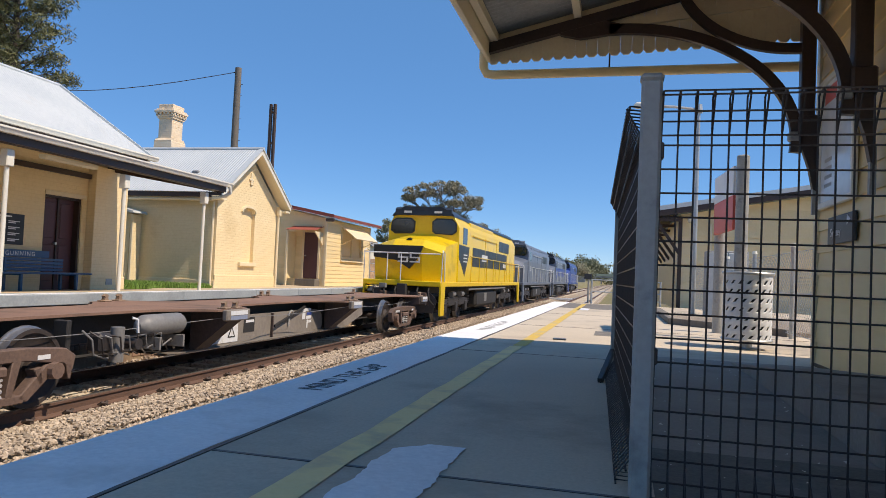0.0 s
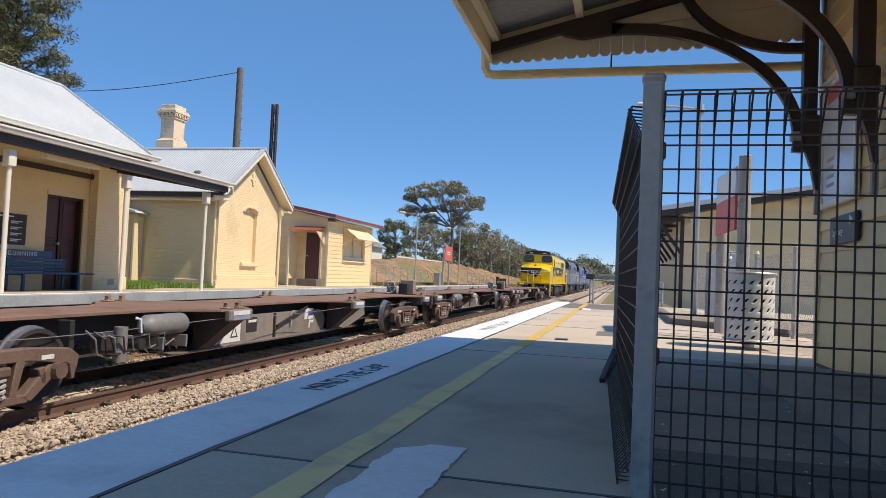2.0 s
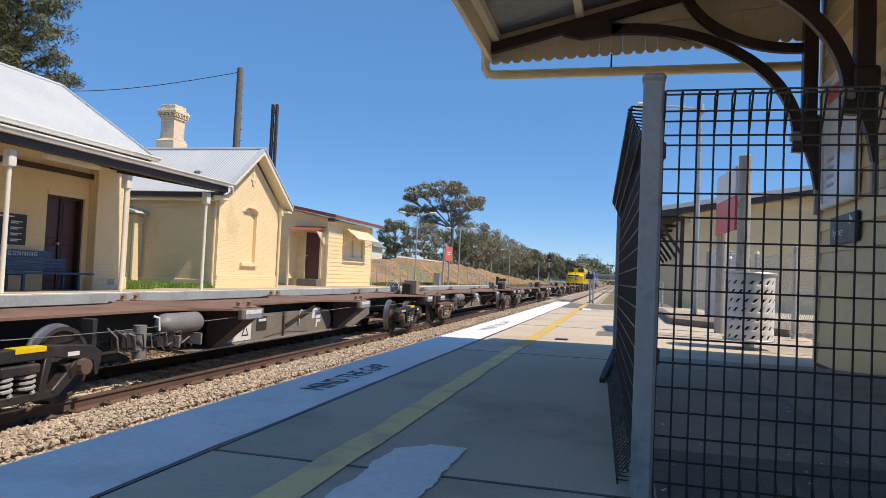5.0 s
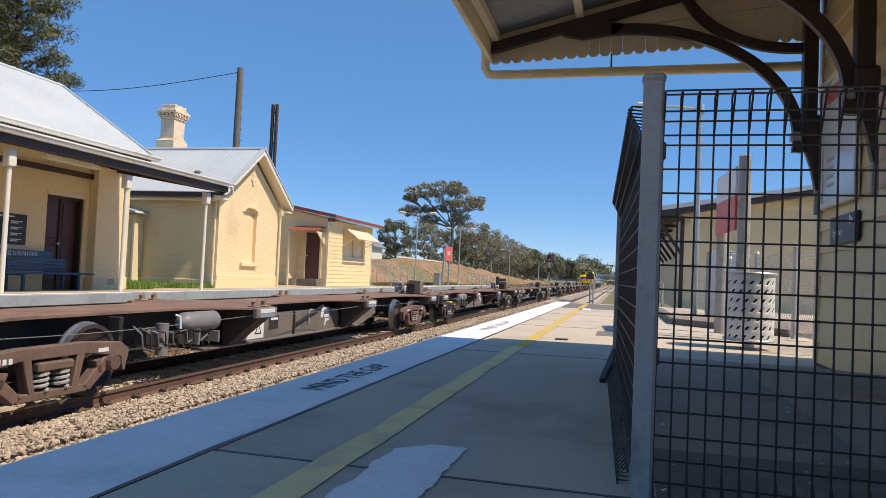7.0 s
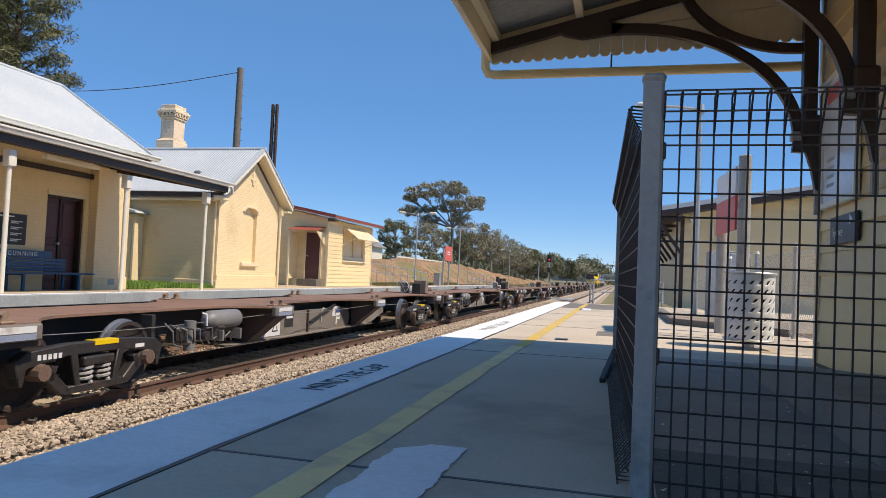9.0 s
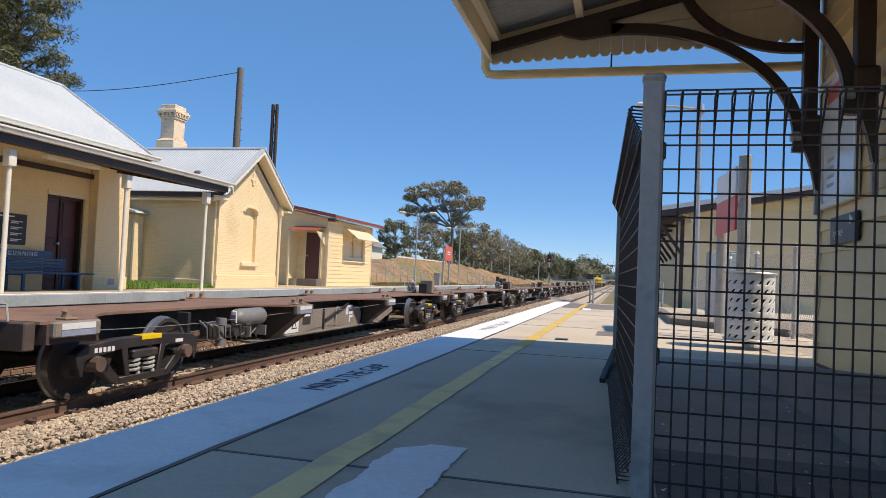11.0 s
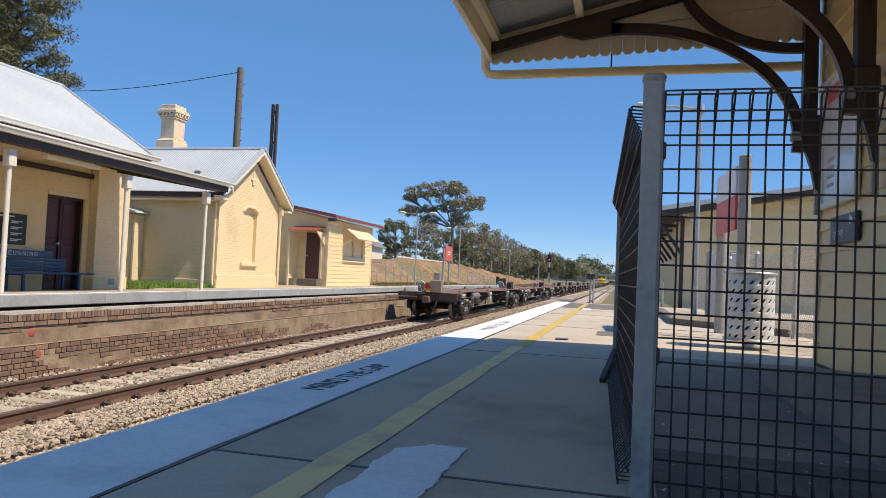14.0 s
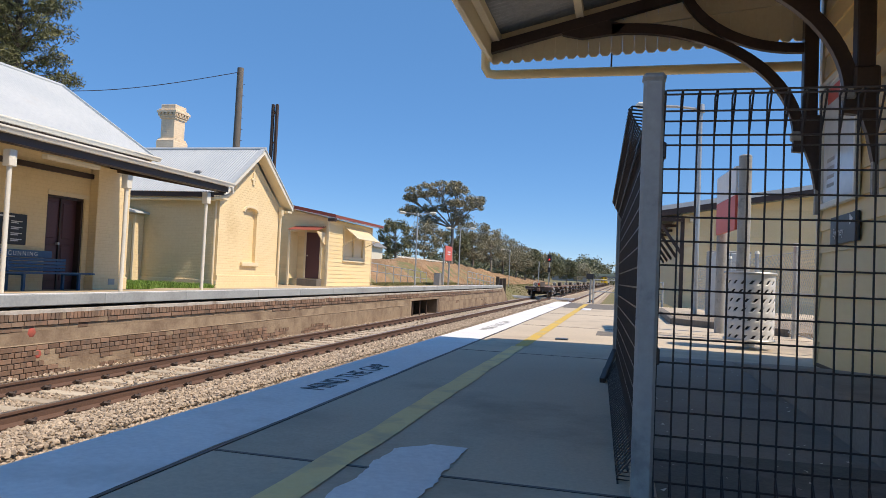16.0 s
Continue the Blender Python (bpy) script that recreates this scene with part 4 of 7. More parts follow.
def build_canopy():
    c = thing("platform_awning", None, "timber framed awning with dark curved brackets and corrugated roof", "awning")
    y0, y1 = 0.3, 6.74

    def under(x):
        return 2.905 + (x + 1.30) * 0.245

    roof_sheet("roof", c, y0, y1, lambda u: (-1.33, u, under(-1.33) + 0.1), lambda u: (1.68, u, under(1.68) + 0.1), ZINC_OLD, "corrugated awning roof", pitch=0.076, amp=0.009)
    part("roof_lining", prism([(-1.33, under(-1.33) + 0.112), (1.68, under(1.68) + 0.112), (1.68, under(1.68) + 0.13), (-1.33, under(-1.33) + 0.13)], "y", y0, y1), ZINC_OLD, c)
    # purlins along the platform
    for x in (-1.24, -0.45, 0.35, 1.15):
        part("purlin", prism([(x - 0.035, under(x)), (x + 0.035, under(x) + 0.0), (x + 0.035, under(x) + 0.085), (x - 0.035, under(x) + 0.085)], "y", y0, y1 - 0.05), CREAM_TRIM, c)
    part("front_fascia", box(-1.325, -1.285, y0, y1, 2.76, 2.99, 0.006), CREAM_TRIM, c, "cream front fascia board")
    part("front_gutter", box(-1.42, -1.326, y0, y1 + 0.03, 2.87, 2.99, 0.025), CREAM_TRIM, c, "cream gutter")
    # scalloped valance across the end
    vb = mesh_of("valance_board", prism([(-0.0515, 0.0), (-0.024, -0.030), (0.024, -0.030), (0.0515, 0.0), (0.0515, 1.0), (-0.0515, 1.0)], "y", -0.011, 0.011), CREAM_TRIM, False)
    n = 28
    for k in range(n):
        x = -1.26 + k * 0.105
        lo = 2.767 + (x + 1.2) * 0.045
        hi = under(x) + 0.10
        ob = piece("valance_board", vb, c, pose(x, y1 - 0.02, lo))
        me = vb.copy()
        for v in me.vertices:
            if v.co.z > 0.5:
                v.co.z = hi - lo + v.co.x * 0.245
        ob.data = me
    part("valance_rail", beam((-1.33, y1 - 0.05, 2.93), (1.62, y1 - 0.05, 3.25), 0.035, 0.07), CREAM_TRIM, c)
    part("barge_capping", beam((-1.36, y1 + 0.01, under(-1.36) + 0.12), (1.66, y1 + 0.01, under(1.66) + 0.12), 0.05, 0.10), CREAM_TRIM, c)

    for yb in (6.62, 5.20, 3.78, 2.3, 0.8):
        f = thing("bracket_frame", None)
        f.parent = c
        part("rafter", prism([(-1.33, under(-1.33) - 0.10), (1.62, under(1.62) - 0.10), (1.62, under(1.62)), (-1.33, under(-1.33))], "y", yb - 0.035, yb + 0.035), BROWN, f)
        part("wall_post", box(1.485, 1.60, yb - 0.055, yb + 0.055, 2.05, 3.6, 0.008), BROWN, f, "dark brown wall post")
        part("post_block", box(1.47, 1.63, yb - 0.065, yb + 0.065, 1.98, 2.16, 0.015), BROWN, f)
        # elliptical sweep
        pts = []
        for k in range(25):
            a = radians(-6 + 100 * k / 24)
            pts.append((-0.05 + 1.515 * math.cos(a), 1.95 + 1.045 * math.sin(a)))
        part("curved_brace", ribbon([p for p in pts], "y", yb - 0.03, yb + 0.03, 0.092), BROWN, f, "dark curved timber brace")
        part("brace_end", prism([(-0.02, 3.03), (-0.12, 2.95), (-0.42, 2.915), (-0.60, 2.955), (-0.66, 3.01), (-0.2, 3.08)], "y", yb - 0.03, yb + 0.03), BROWN, f)
        pts = []
        for k in range(17):
            a = radians(180 + 90 * k / 16)
            pts.append((1.45 + 1.02 * math.cos(a), 3.55 + 0.79 * math.sin(a)))
        part("curved_brace", ribbon(pts + [(1.53, 2.76)], "y", yb - 0.028, yb + 0.028, 0.085), BROWN, f)
        part("bracket_foot", prism([(1.63, 1.50), (1.60, 1.52), (1.565, 1.70), (1.515, 1.85), (1.48, 1.99), (1.625, 1.99)], "y", yb - 0.03, yb + 0.03), BROWN, f)
        part("bracket_strap", box(1.60, 1.64, yb - 0.02, yb + 0.02, 1.30, 1.64), GREY_POST, f)
        part("foot_block", box(1.40, 1.49, yb - 0.045, yb + 0.045, 1.94, 2.02, 0.012), GREY_POST, f)
    # rainwater pipe across the end
    part("drain_pipe", tube([(-1.37, y1 + 0.02, 2.88), (-1.37, y1 + 0.04, 2.72), (-1.34, y1 + 0.05, 2.665), (-1.26, y1 + 0.05, 2.65), (1.53, y1 + 0.05, 2.652), (1.62, y1 + 0.05, 2.652)], 0.045, 12), NEAR_TIMBER, c, "ochre rainwater pipe")
    for x in (-0.15,):
        part("pipe_hanger", box(x - 0.008, x + 0.008, y1 + 0.04, y1 + 0.06, 2.63, 2.86), BROWN, c)
    return c


build_near_building()
build_canopy()


def build_notices():
    n = thing("poster_case", None, "white framed glazed poster case on the weatherboards", "notice board")
    x = WX + 0.0
    ya, yb, za, zb = 5.62, 6.56, 1.33, 2.42
    part("frame", box(x - 0.04, x, ya, ya + 0.05, za, zb, 0.006), WHITE_TRIM, n)
    part("frame", box(x - 0.04, x, yb - 0.05, yb, za, zb, 0.006), WHITE_TRIM, n)
    part("frame", box(x - 0.04, x, ya + 0.05, yb - 0.05, za, za + 0.05, 0.006), WHITE_TRIM, n)
    part("frame", box(x - 0.04, x, ya + 0.05, yb - 0.05, zb - 0.05, zb, 0.006), WHITE_TRIM, n)
    part("poster", box(x - 0.02, x, ya + 0.05, yb - 0.05, za + 0.05, zb - 0.05), POSTER, n, "poster with a pale sky reflection in its colour")
    part("poster_print", box(x - 0.022, x - 0.0205, 6.1, 6.42, 2.2, 2.33), SIGN_RED, n)
    for k in range(4):
        part("poster_print", box(x - 0.022, x - 0.0205, 6.2, 6.4, 1.5 + k * 0.07, 1.53 + k * 0.07), GREY_POST, n)
    s = thing("direction_sign", None, "dark grey direction plate reading Sydney", "sign")
    part("plate", box(x - 0.02, x - 0.0, 5.60, 6.27, 1.02, 1.24, 0.004), SIGN_BLACK, s)
    lettering("Sydney", 0.095, pose(x - 0.0215, 6.06, 1.11, 90, 0, -90), SIGN_WHITE, s, "sign_words", 0.0005)
    part("arrow", prism([(5.70, 1.19), (5.78, 1.15), (5.78, 1.23)], "x", x - 0.022, x - 0.0205), SIGN_WHITE, s)


# pale blue base colour carries the sky's reflection in the case glass
POSTER = mk("poster_with_sky_reflection", (0.72, 0.77, 0.82), (0.82, 0.85, 0.88), 0.14, s1=1.5, s2=6, bump=0.0)
build_notices()

# ---------- welded mesh barrier ----------


def build_barrier():
    f = thing("mesh_barrier", None, "dark welded mesh barrier with rolled top on galvanised posts", "fence")
    y = 2.21
    post = part("post", box(0.050, 0.112, y - 0.031, y + 0.031, 0.0, 1.262, 0.009), GREY_POST, f, "grey square steel post")
    part("post_cap", box(0.046, 0.116, y - 0.035, y + 0.035, 1.255, 1.28, 0.010), GREY_POST, post)
    part("post_clip", box(0.108, 0.122, y - 0.02, y + 0.02, 1.02, 1.07, 0.004), MESH, post)
    part("post_clip", box(0.108, 0.122, y - 0.02, y + 0.02, 0.40, 0.45, 0.004), MESH, post)
    part("post", box(-0.035, 0.025, 5.08, 5.14, 0.0, 1.20, 0.008), GREY_POST, f, "grey square steel post")
    part("post", box(1.55, 1.61, y - 0.03, y + 0.03, 0.0, 1.25, 0.008), GREY_POST, f, "grey square steel post")
    r = 0.0031

    def profile(s):
        # up the plane, out round the rolled top, and back to the plane
        return [(0.0, 0.10), (s * 0.06, 0.02), (s * 0.06, 0.012), (0.0, 0.012), (0.0, 1.205), (s * 0.012, 1.212), (s * 0.05, 1.216), (s * 0.062, 1.207), (0.0, 1.094)]

    up = mesh_of("wire", tube([(0, u, v) for u, v in profile(-1)], r, 5), MESH)
    for k in range(31):
        piece("wire", up, f, pose(0.1135 + k * 0.0482, y, 0))
    long = mesh_of("wire", rod((0.115, 0, 0), (1.58, 0, 0), r, seg=5), MESH)
    for k in range(13):
        piece("wire", long, f, pose(0, y - 0.003, 0.19 + k * 0.0727))
    for dy, z in ((-0.055, 1.216), (-0.062, 1.202), (-0.042, 1.157), (0, 1.136), (-0.002, 1.093), (-0.06, 0.02), (-0.03, 0.06), (0, 0.118)):
        piece("wire", long, f, pose(0, y + dy, z))
    # the panel that runs away along the platform
    x = 0.074
    up2 = mesh_of("wire", tube([(u, 0, v) for u, v in profile(-1)], r, 5), MESH)
    for k in range(57):
        yy = y + 0.13 + k * 0.0482
        piece("wire", up2, f, pose(x - (yy - y) * 0.029, yy, 0.0))
    long2 = mesh_of("wire", beam((0, 0, 0), (-0.08, 2.76, 0), r * 2, r * 2), MESH)
    for k in range(13):
        piece("wire", long2, f, pose(x - 0.003, y + 0.12, 0.19 + k * 0.0727))
    for dx, z in ((-0.055, 1.212), (-0.062, 1.202), (-0.045, 1.165), (-0.022, 1.12), (-0.06, 0.0), (-0.03, 0.045)):
        piece("wire", long2, f, pose(x + dx, y + 0.12, z))
    part("foot_plate", box(-0.10, 0.03, 4.95, 5.25, 0.0, 0.02, 0.004), MESH, f)
    part("foot_brace", beam((-0.09, 4.6, 0.01), (-0.02, 5.06, 0.16), 0.03, 0.04), MESH, f, "dark bracing foot")
    return f


build_barrier()

# ---------- things beyond the awning ----------


BIN_STEEL = mk("pale_galvanised_bin", (0.60, 0.61, 0.62), (0.70, 0.71, 0.72), 0.5, metal=0.15, s1=3, s2=30, bump=0.05)


def build_bin():
    b = thing("litter_bin", pose(1.345, 8.05, 0.0), "perforated galvanised cylindrical litter bin on a short stand", "bin")
    rad, z0, z1 = 0.245, 0.10, 0.80
    seg, rows = 108, 37
    # shell with rows of short slanted slots cut out
    verts, faces = [], []
    for j in range(rows + 1):
        for i in range(seg):
            a = i / seg * math.tau + 0.062 * (j % 5) + 0.10 * (j // 5)
            verts.append((rad * math.cos(a), rad * math.sin(a), z0 + (z1 - z0) * j / rows))
    for j in range(rows):
        for i in range(seg):
            if 1 <= j <= 34 and j % 5 in (1, 2) and i % 6 < 2:
                continue
            faces.append((j * seg + i, j * seg + (i + 1) % seg, (j + 1) * seg + (i + 1) % seg, (j + 1) * seg + i))
    shell = raw("shell", verts, faces, BIN_STEEL, b, smooth=True)
    shell["label"] = "slotted galvanised shell"
    m = shell.modifiers.new("thick", "SOLIDIFY")
    m.thickness = 0.004
    part("liner", tube([(0, 0, 0.12), (0, 0, 0.74)], 0.215, 24), SIGN_BLACK, b, "dark inner liner")
    ring = [(rad * 1.02 * math.cos(k / 32 * math.tau), rad * 1.02 * math.sin(k / 32 * math.tau), z1) for k in range(33)]
    part("rim", tube(ring, 0.016, 8), GALV, b)
    ring = [(rad * 1.01 * math.cos(k / 32 * math.tau), rad * 1.01 * math.sin(k / 32 * math.tau), z0) for k in range(33)]
    part("rim", tube(ring, 0.012, 8), GALV, b)
    part("stand", rod((0, 0, 0.0), (0, 0, 0.12), 0.06, seg=12), GALV, b)
    part("base_plate", box(-0.1, 0.1, -0.1, 0.1, 0.0, 0.012), GALV, b)


def build_station_sign():
    s = thing("platform_sign", None, "station name sign on two round grey posts, white over red", "sign")
    for x, y, zt in ((1.455, 9.25, 2.27), (1.375, 10.5, 2.12)):
        p = part("post", rod((x, y, 0), (x, y, zt), 0.075, seg=18), GREY_POST, s, "round grey steel post")
        part("post_cap", rod((x, y, zt), (x, y, zt + 0.015), 0.078, 0.06, 18), GREY_POST, p)
    part("panel", beam((1.37, 9.3, 1.98), (1.295, 10.45, 1.98), 0.03, 0.36), SIGN_WHITE, s, "white sign panel")
    part("panel", beam((1.37, 9.3, 1.58), (1.295, 10.45, 1.58), 0.03, 0.43), SIGN_RED, s, "red lower sign panel")


def build_lamp(x, y, h, arm, base, label, both=False):
    l = thing("street_lamp", pose(x, y, base), label, "lamp post", "platform lamps")
    part("pole", rod((0, 0, 0), (0, 0, h), 0.052, 0.04, 12), GALV, l)
    part("base_plate", box(-0.14, 0.14, -0.14, 0.14, 0.0, 0.02), GALV, l)
    part("pole_top", rod((0, 0, h - 0.12), (0, 0, h + 0.06), 0.085, 0.07, 12), GALV, l)
    for s in ((-1, 1) if both else (-1,)):
        a = part("arm", tube([(0, 0, h - 0.05), (s * arm * 0.5, 0, h + 0.02), (s * arm, 0, h + 0.05)], 0.03, 8), GALV, l)
        part("lamp_head", tube([(s * (arm - 0.06), 0, h + 0.05), (s * (arm + 0.02), 0, h + 0.055), (s * (arm + 0.3), 0, h + 0.06), (s * (arm + 0.36), 0, h + 0.05)], [0.04, 0.085, 0.075, 0.03], 10), WHITE_TRIM, a, "white lamp head")
    return l


def build_near_clutter():
    build_bin()
    build_station_sign()
    build_lamp(1.565, 15.85, 4.5, 1.0, 0.0, "galvanised platform lamp post with one arm")
    # garden bed with timber kerb
    k = thing("garden_bed", None, "gravel garden bed edged with timber", "garden bed", kind="structure")
    part("kerb", box(0.82, 0.92, 12.1, 15.3, 0.0, 0.10, 0.01), TIMBER_POLE, k)
    part("kerb", beam((0.87, 12.1, 0.05), (2.3, 10.5, 0.05), 0.09, 0.10), TIMBER_POLE, k)
    part("gravel", prism([(0.92, 12.15), (2.3, 10.6), (6.5, 10.6), (6.5, 15.3), (0.92, 15.3)], "z", 0.002, 0.06), BALLAST, k, "gravel fill")
    c = thing("equipment_cabinet", None, "grey steel equipment cabinet with double doors", "cabinet")
    part("body", box(1.75, 2.55, 15.2, 15.7, 0.0, 1.38, 0.015), ZINC_OLD, c)
    for k2 in range(2):
        part("door", box(1.78 + k2 * 0.385, 2.145 + k2 * 0.385, 15.18, 15.20, 0.06, 1.34, 0.006), ZINC, c, "grey cabinet door")
    part("handle", box(2.10, 2.13, 15.155, 15.18, 0.6, 0.8, 0.005), BROWN, c)
    # wire fence with round posts running back
    f = thing("chain_wire_fence", None, "chain wire fence on capped galvanised posts", "fence")
    pts = [(2.26, 10.2), (2.20, 12.6), (2.12, 15.0), (2.04, 17.4), (1.96, 19.8)]
    pts.insert(0, (2.32, 7.6))
    for x, y in pts:
        p = part("post", rod((x, y, 0), (x, y, 1.22), 0.032, seg=10), GALV, f)
        part("post_cap", rod((x, y, 1.22), (x, y, 1.27), 0.045, 0.03, 10), WHITE_TRIM, p)
    for (xa, ya), (xb, yb) in zip(pts, pts[1:]):
        for z in (0.06, 0.6, 1.15):
            part("rail_wire", rod((xa, ya, z), (xb, yb, z), 0.006, seg=5), GALV, f)
        ln = math.hypot(xb - xa, yb - ya)
        n = int(ln / 0.09)
        bm = bmesh.new()
        for k2 in range(-12, n + 1):
            for sg in (0, 1):
                u0, u1 = k2 * 0.09, k2 * 0.09 + 1.09
                z0, z1 = (0.06, 1.15) if sg == 0 else (1.15, 0.06)
                if u0 < 0:
                    z0 += (z1 - z0) * (-u0 / 1.09)
                    u0 = 0
                if u1 > ln:
                    z1 -= (z1 - z0) * ((u1 - ln) / (u1 - u0))
                    u1 = ln
                if u1 - u0 < 0.03:
                    continue
                a = (xa + (xb - xa) * u0 / ln, ya + (yb - ya) * u0 / ln, z0)
                b2 = (xa + (xb - xa) * u1 / ln, ya + (yb - ya) * u1 / ln, z1)
                rod(a, b2, 0.0022, seg=3, bm=bm)
        part("wire_mesh", bm, GALV, f)
    # second weatherboard building
    b = thing("goods_shed", None, "cream weatherboard building with low pitched grey roof and braced awning", "building")
    yw, x0, x1 = 22.0, 1.75, 11.0

    def rz(x):
        return 2.86 + (x - 1.1) * 0.165

    part("wall", prism([(x0, -0.1), (x1, -0.1), (x1, rz(x1) - 0.2), (x0, rz(x0) - 0.2)], "y", yw, yw + 0.15), CREAM_TIMBER, b)
    part("wall", box(x0, x0 + 0.15, yw + 0.15, 34, -0.1, rz(x0) - 0.2), CREAM_TIMBER, b)
    for k2 in range(18):
        z = -0.08 + k2 * 0.275
        xs = x0 if z + 0.28 < rz(x0) - 0.2 else 1.1 + (z + 0.48 - 2.86) / 0.165
        if xs > x1 - 0.5:
            break
        bm = prism([(yw, z + 0.02), (yw - 0.05, z), (yw - 0.012, z + 0.28), (yw, z + 0.28)], "x", xs, x1)
        part("board", bm, CREAM_TIMBER, b, smooth=False)
    part("roof", prism([(1.0, rz(1.0) - 0.03), (x1, rz(x1) - 0.03), (x1, rz(x1) + 0.1), (1.0, rz(1.0) + 0.1)], "y", yw - 0.5, 34), ZINC, b, "grey metal roof")
    part("barge_board", prism([(1.0, rz(1.0) - 0.2), (x1, rz(x1) - 0.2), (x1, rz(x1) - 0.031), (1.0, rz(1.0) - 0.031)], "y", yw - 0.49, yw - 0.44), BROWN, b, "dark brown barge board")
    part("eave_lining", prism([(1.0, rz(1.0) - 0.1), (x0, rz(x0) - 0.1), (x0, rz(x0) - 0.07), (1.0, rz(1.0) - 0.07)], "y", yw - 0.4, 33.9), BROWN, b)
    for k2 in range(5):
        y = yw - 0.2 + k2 * 2.2
        part("awning_brace", beam((x0, y, 1.55), (1.05, y, 2.55), 0.07, 0.09), BROWN, b, "dark diagonal awning brace")
        part("awning_tie", beam((x0, y, 2.58), (1.0, y, 2.58), 0.07, 0.09), BROWN, b)
    part("corner_post", box(x0 - 0.05, x0 + 0.06, yw - 0.06, yw + 0.05, -0.1, 2.7), BROWN, b, "brown corner post")
    part("wall_light", box(1.95, 2.2, yw - 0.2, yw - 0.04, 2.52, 2.72, 0.03), WHITE_TRIM, b)
    part("downpipe", tube([(2.6, yw - 0.08, 2.5), (2.6, yw - 0.08, 1.3)], 0.04), CREAM_TRIM, b)
    # rail at the platform's end
    r = thing("end_railing", None, "galvanised pipe railing at the platform end", "railing")
    for x in (-0.75, 0.25, 1.2):
        part("post", rod((x, 21.2, -0.2), (x, 21.2, 0.72), 0.03, seg=8), GALV, r)
    for z in (0.35, 0.70):
        part("rail", rod((-0.75, 21.2, z), (1.2, 21.2, z), 0.016, seg=8), GALV, r)
    e = thing("end_sign", None, "small black sign box on a slim grey post", "sign")
    part("post", rod((-0.85, 21.4, -1.46), (-0.85, 21.4, 0.75), 0.028, seg=8), GREY_POST, e)
    part("box", box(-0.98, -0.76, 21.33, 21.45, 0.71, 0.87, 0.01), SIGN_BLACK, e, "black sign box")
    g = thing("picket_fence", None, "white picket fence behind the platform", "fence")
    pk = mesh_of("picket", prism([(-0.04, 0), (0.04, 0), (0.04, 0.85), (0, 0.92), (-0.04, 0.85)], "y", -0.01, 0.01), WHITE_TRIM, False)
    for k2 in range(24):
        piece("picket", pk, g, pose(1.0 + k2 * 0.15, 38, -0.3))
    part("picket_rail", box(0.95, 4.6, 38.011, 38.05, -0.05, 0.02), WHITE_TRIM, g)
    part("picket_rail", box(0.95, 4.6, 38.011, 38.05, 0.35, 0.42), WHITE_TRIM, g)


build_near_clutter()
# ---------- train ----------
WAGON_BROWN = mk("rusty_brown_wagon_paint", (0.055, 0.039, 0.034), (0.09, 0.062, 0.052), 0.8, s1=1.2, s2=20, bump=0.2, stain=(0.055, 0.04, 0.035), stain_amount=0.3, stain_scale=1.5, vary=0.15)
WAGON_TOP = mk("rusted_deck_plate", (0.20, 0.115, 0.082), (0.27, 0.16, 0.115), 0.85, s1=1.0, s2=25, bump=0.25, stain=(0.12, 0.08, 0.06), stain_amount=0.4, stain_scale=1.2, vary=0.15)
WAGON_WEB = mk("dusty_grey_brown_steel", (0.165, 0.142, 0.118), (0.225, 0.195, 0.165), 0.7, s1=0.9, s2=18, bump=0.12, stain=(0.12, 0.10, 0.082), stain_amount=0.3, stain_scale=1.0, vary=0.2)
BOGIE = mk("grimy_bogie_steel", (0.020, 0.018, 0.019), (0.040, 0.034, 0.032), 0.5, s1=2.5, s2=30, bump=0.25, stain=(0.08, 0.048, 0.034), stain_amount=0.15, stain_scale=3, vary=0.2)
BOGIE_RUST = mk("rusty_bogie_steel", (0.10, 0.064, 0.05), (0.165, 0.105, 0.08), 0.8, s1=2.5, s2=30, bump=0.25, vary=0.2)
WHEEL_STEEL = mk("worn_wheel_steel", (0.26, 0.25, 0.24), (0.36, 0.34, 0.33), 0.35, metal=0.8, s1=3, s2=30, bump=0.1)
WHEEL_FACE = mk("oily_wheel_plate", (0.028, 0.022, 0.020), (0.055, 0.040, 0.033), 0.7, s1=3, s2=20, bump=0.2)
BOX_TAN = mk("faded_tan_box_paint", (0.24, 0.185, 0.14), (0.32, 0.25, 0.195), 0.8, s1=2, s2=20, bump=0.2, stain=(0.14, 0.10, 0.075), stain_amount=0.35, stain_scale=3, vary=0.2)
PIN = mk("worn_brassy_pin", (0.26, 0.17, 0.11), (0.38, 0.28, 0.20), 0.6, metal=0.3, s1=6, s2=40, bump=0.2)
# grimy black, also put on parts whose darkness is shade
UNDER = mk("black_underframe_grime_and_shade", (0.018, 0.017, 0.017), (0.035, 0.032, 0.03), 0.7, s1=3, s2=25, bump=0.2)
TANK_GREY = mk("grey_air_tank", (0.16, 0.155, 0.15), (0.22, 0.215, 0.21), 0.5, s1=2, s2=20, bump=0.1)
HOSE = mk("pale_cable", (0.33, 0.32, 0.31), (0.42, 0.41, 0.40), 0.6, bump=0.0)
PATCH = mk("white_stencil_paint", (0.62, 0.63, 0.64), (0.72, 0.72, 0.72), 0.6, s1=4, s2=30, bump=0.05, stain=(0.45, 0.43, 0.40), stain_amount=0.25, stain_scale=4)
LOGO_BLUE = mk("blue_logo_paint", (0.03, 0.06, 0.25), (0.04, 0.08, 0.30), 0.5, bump=0.0)
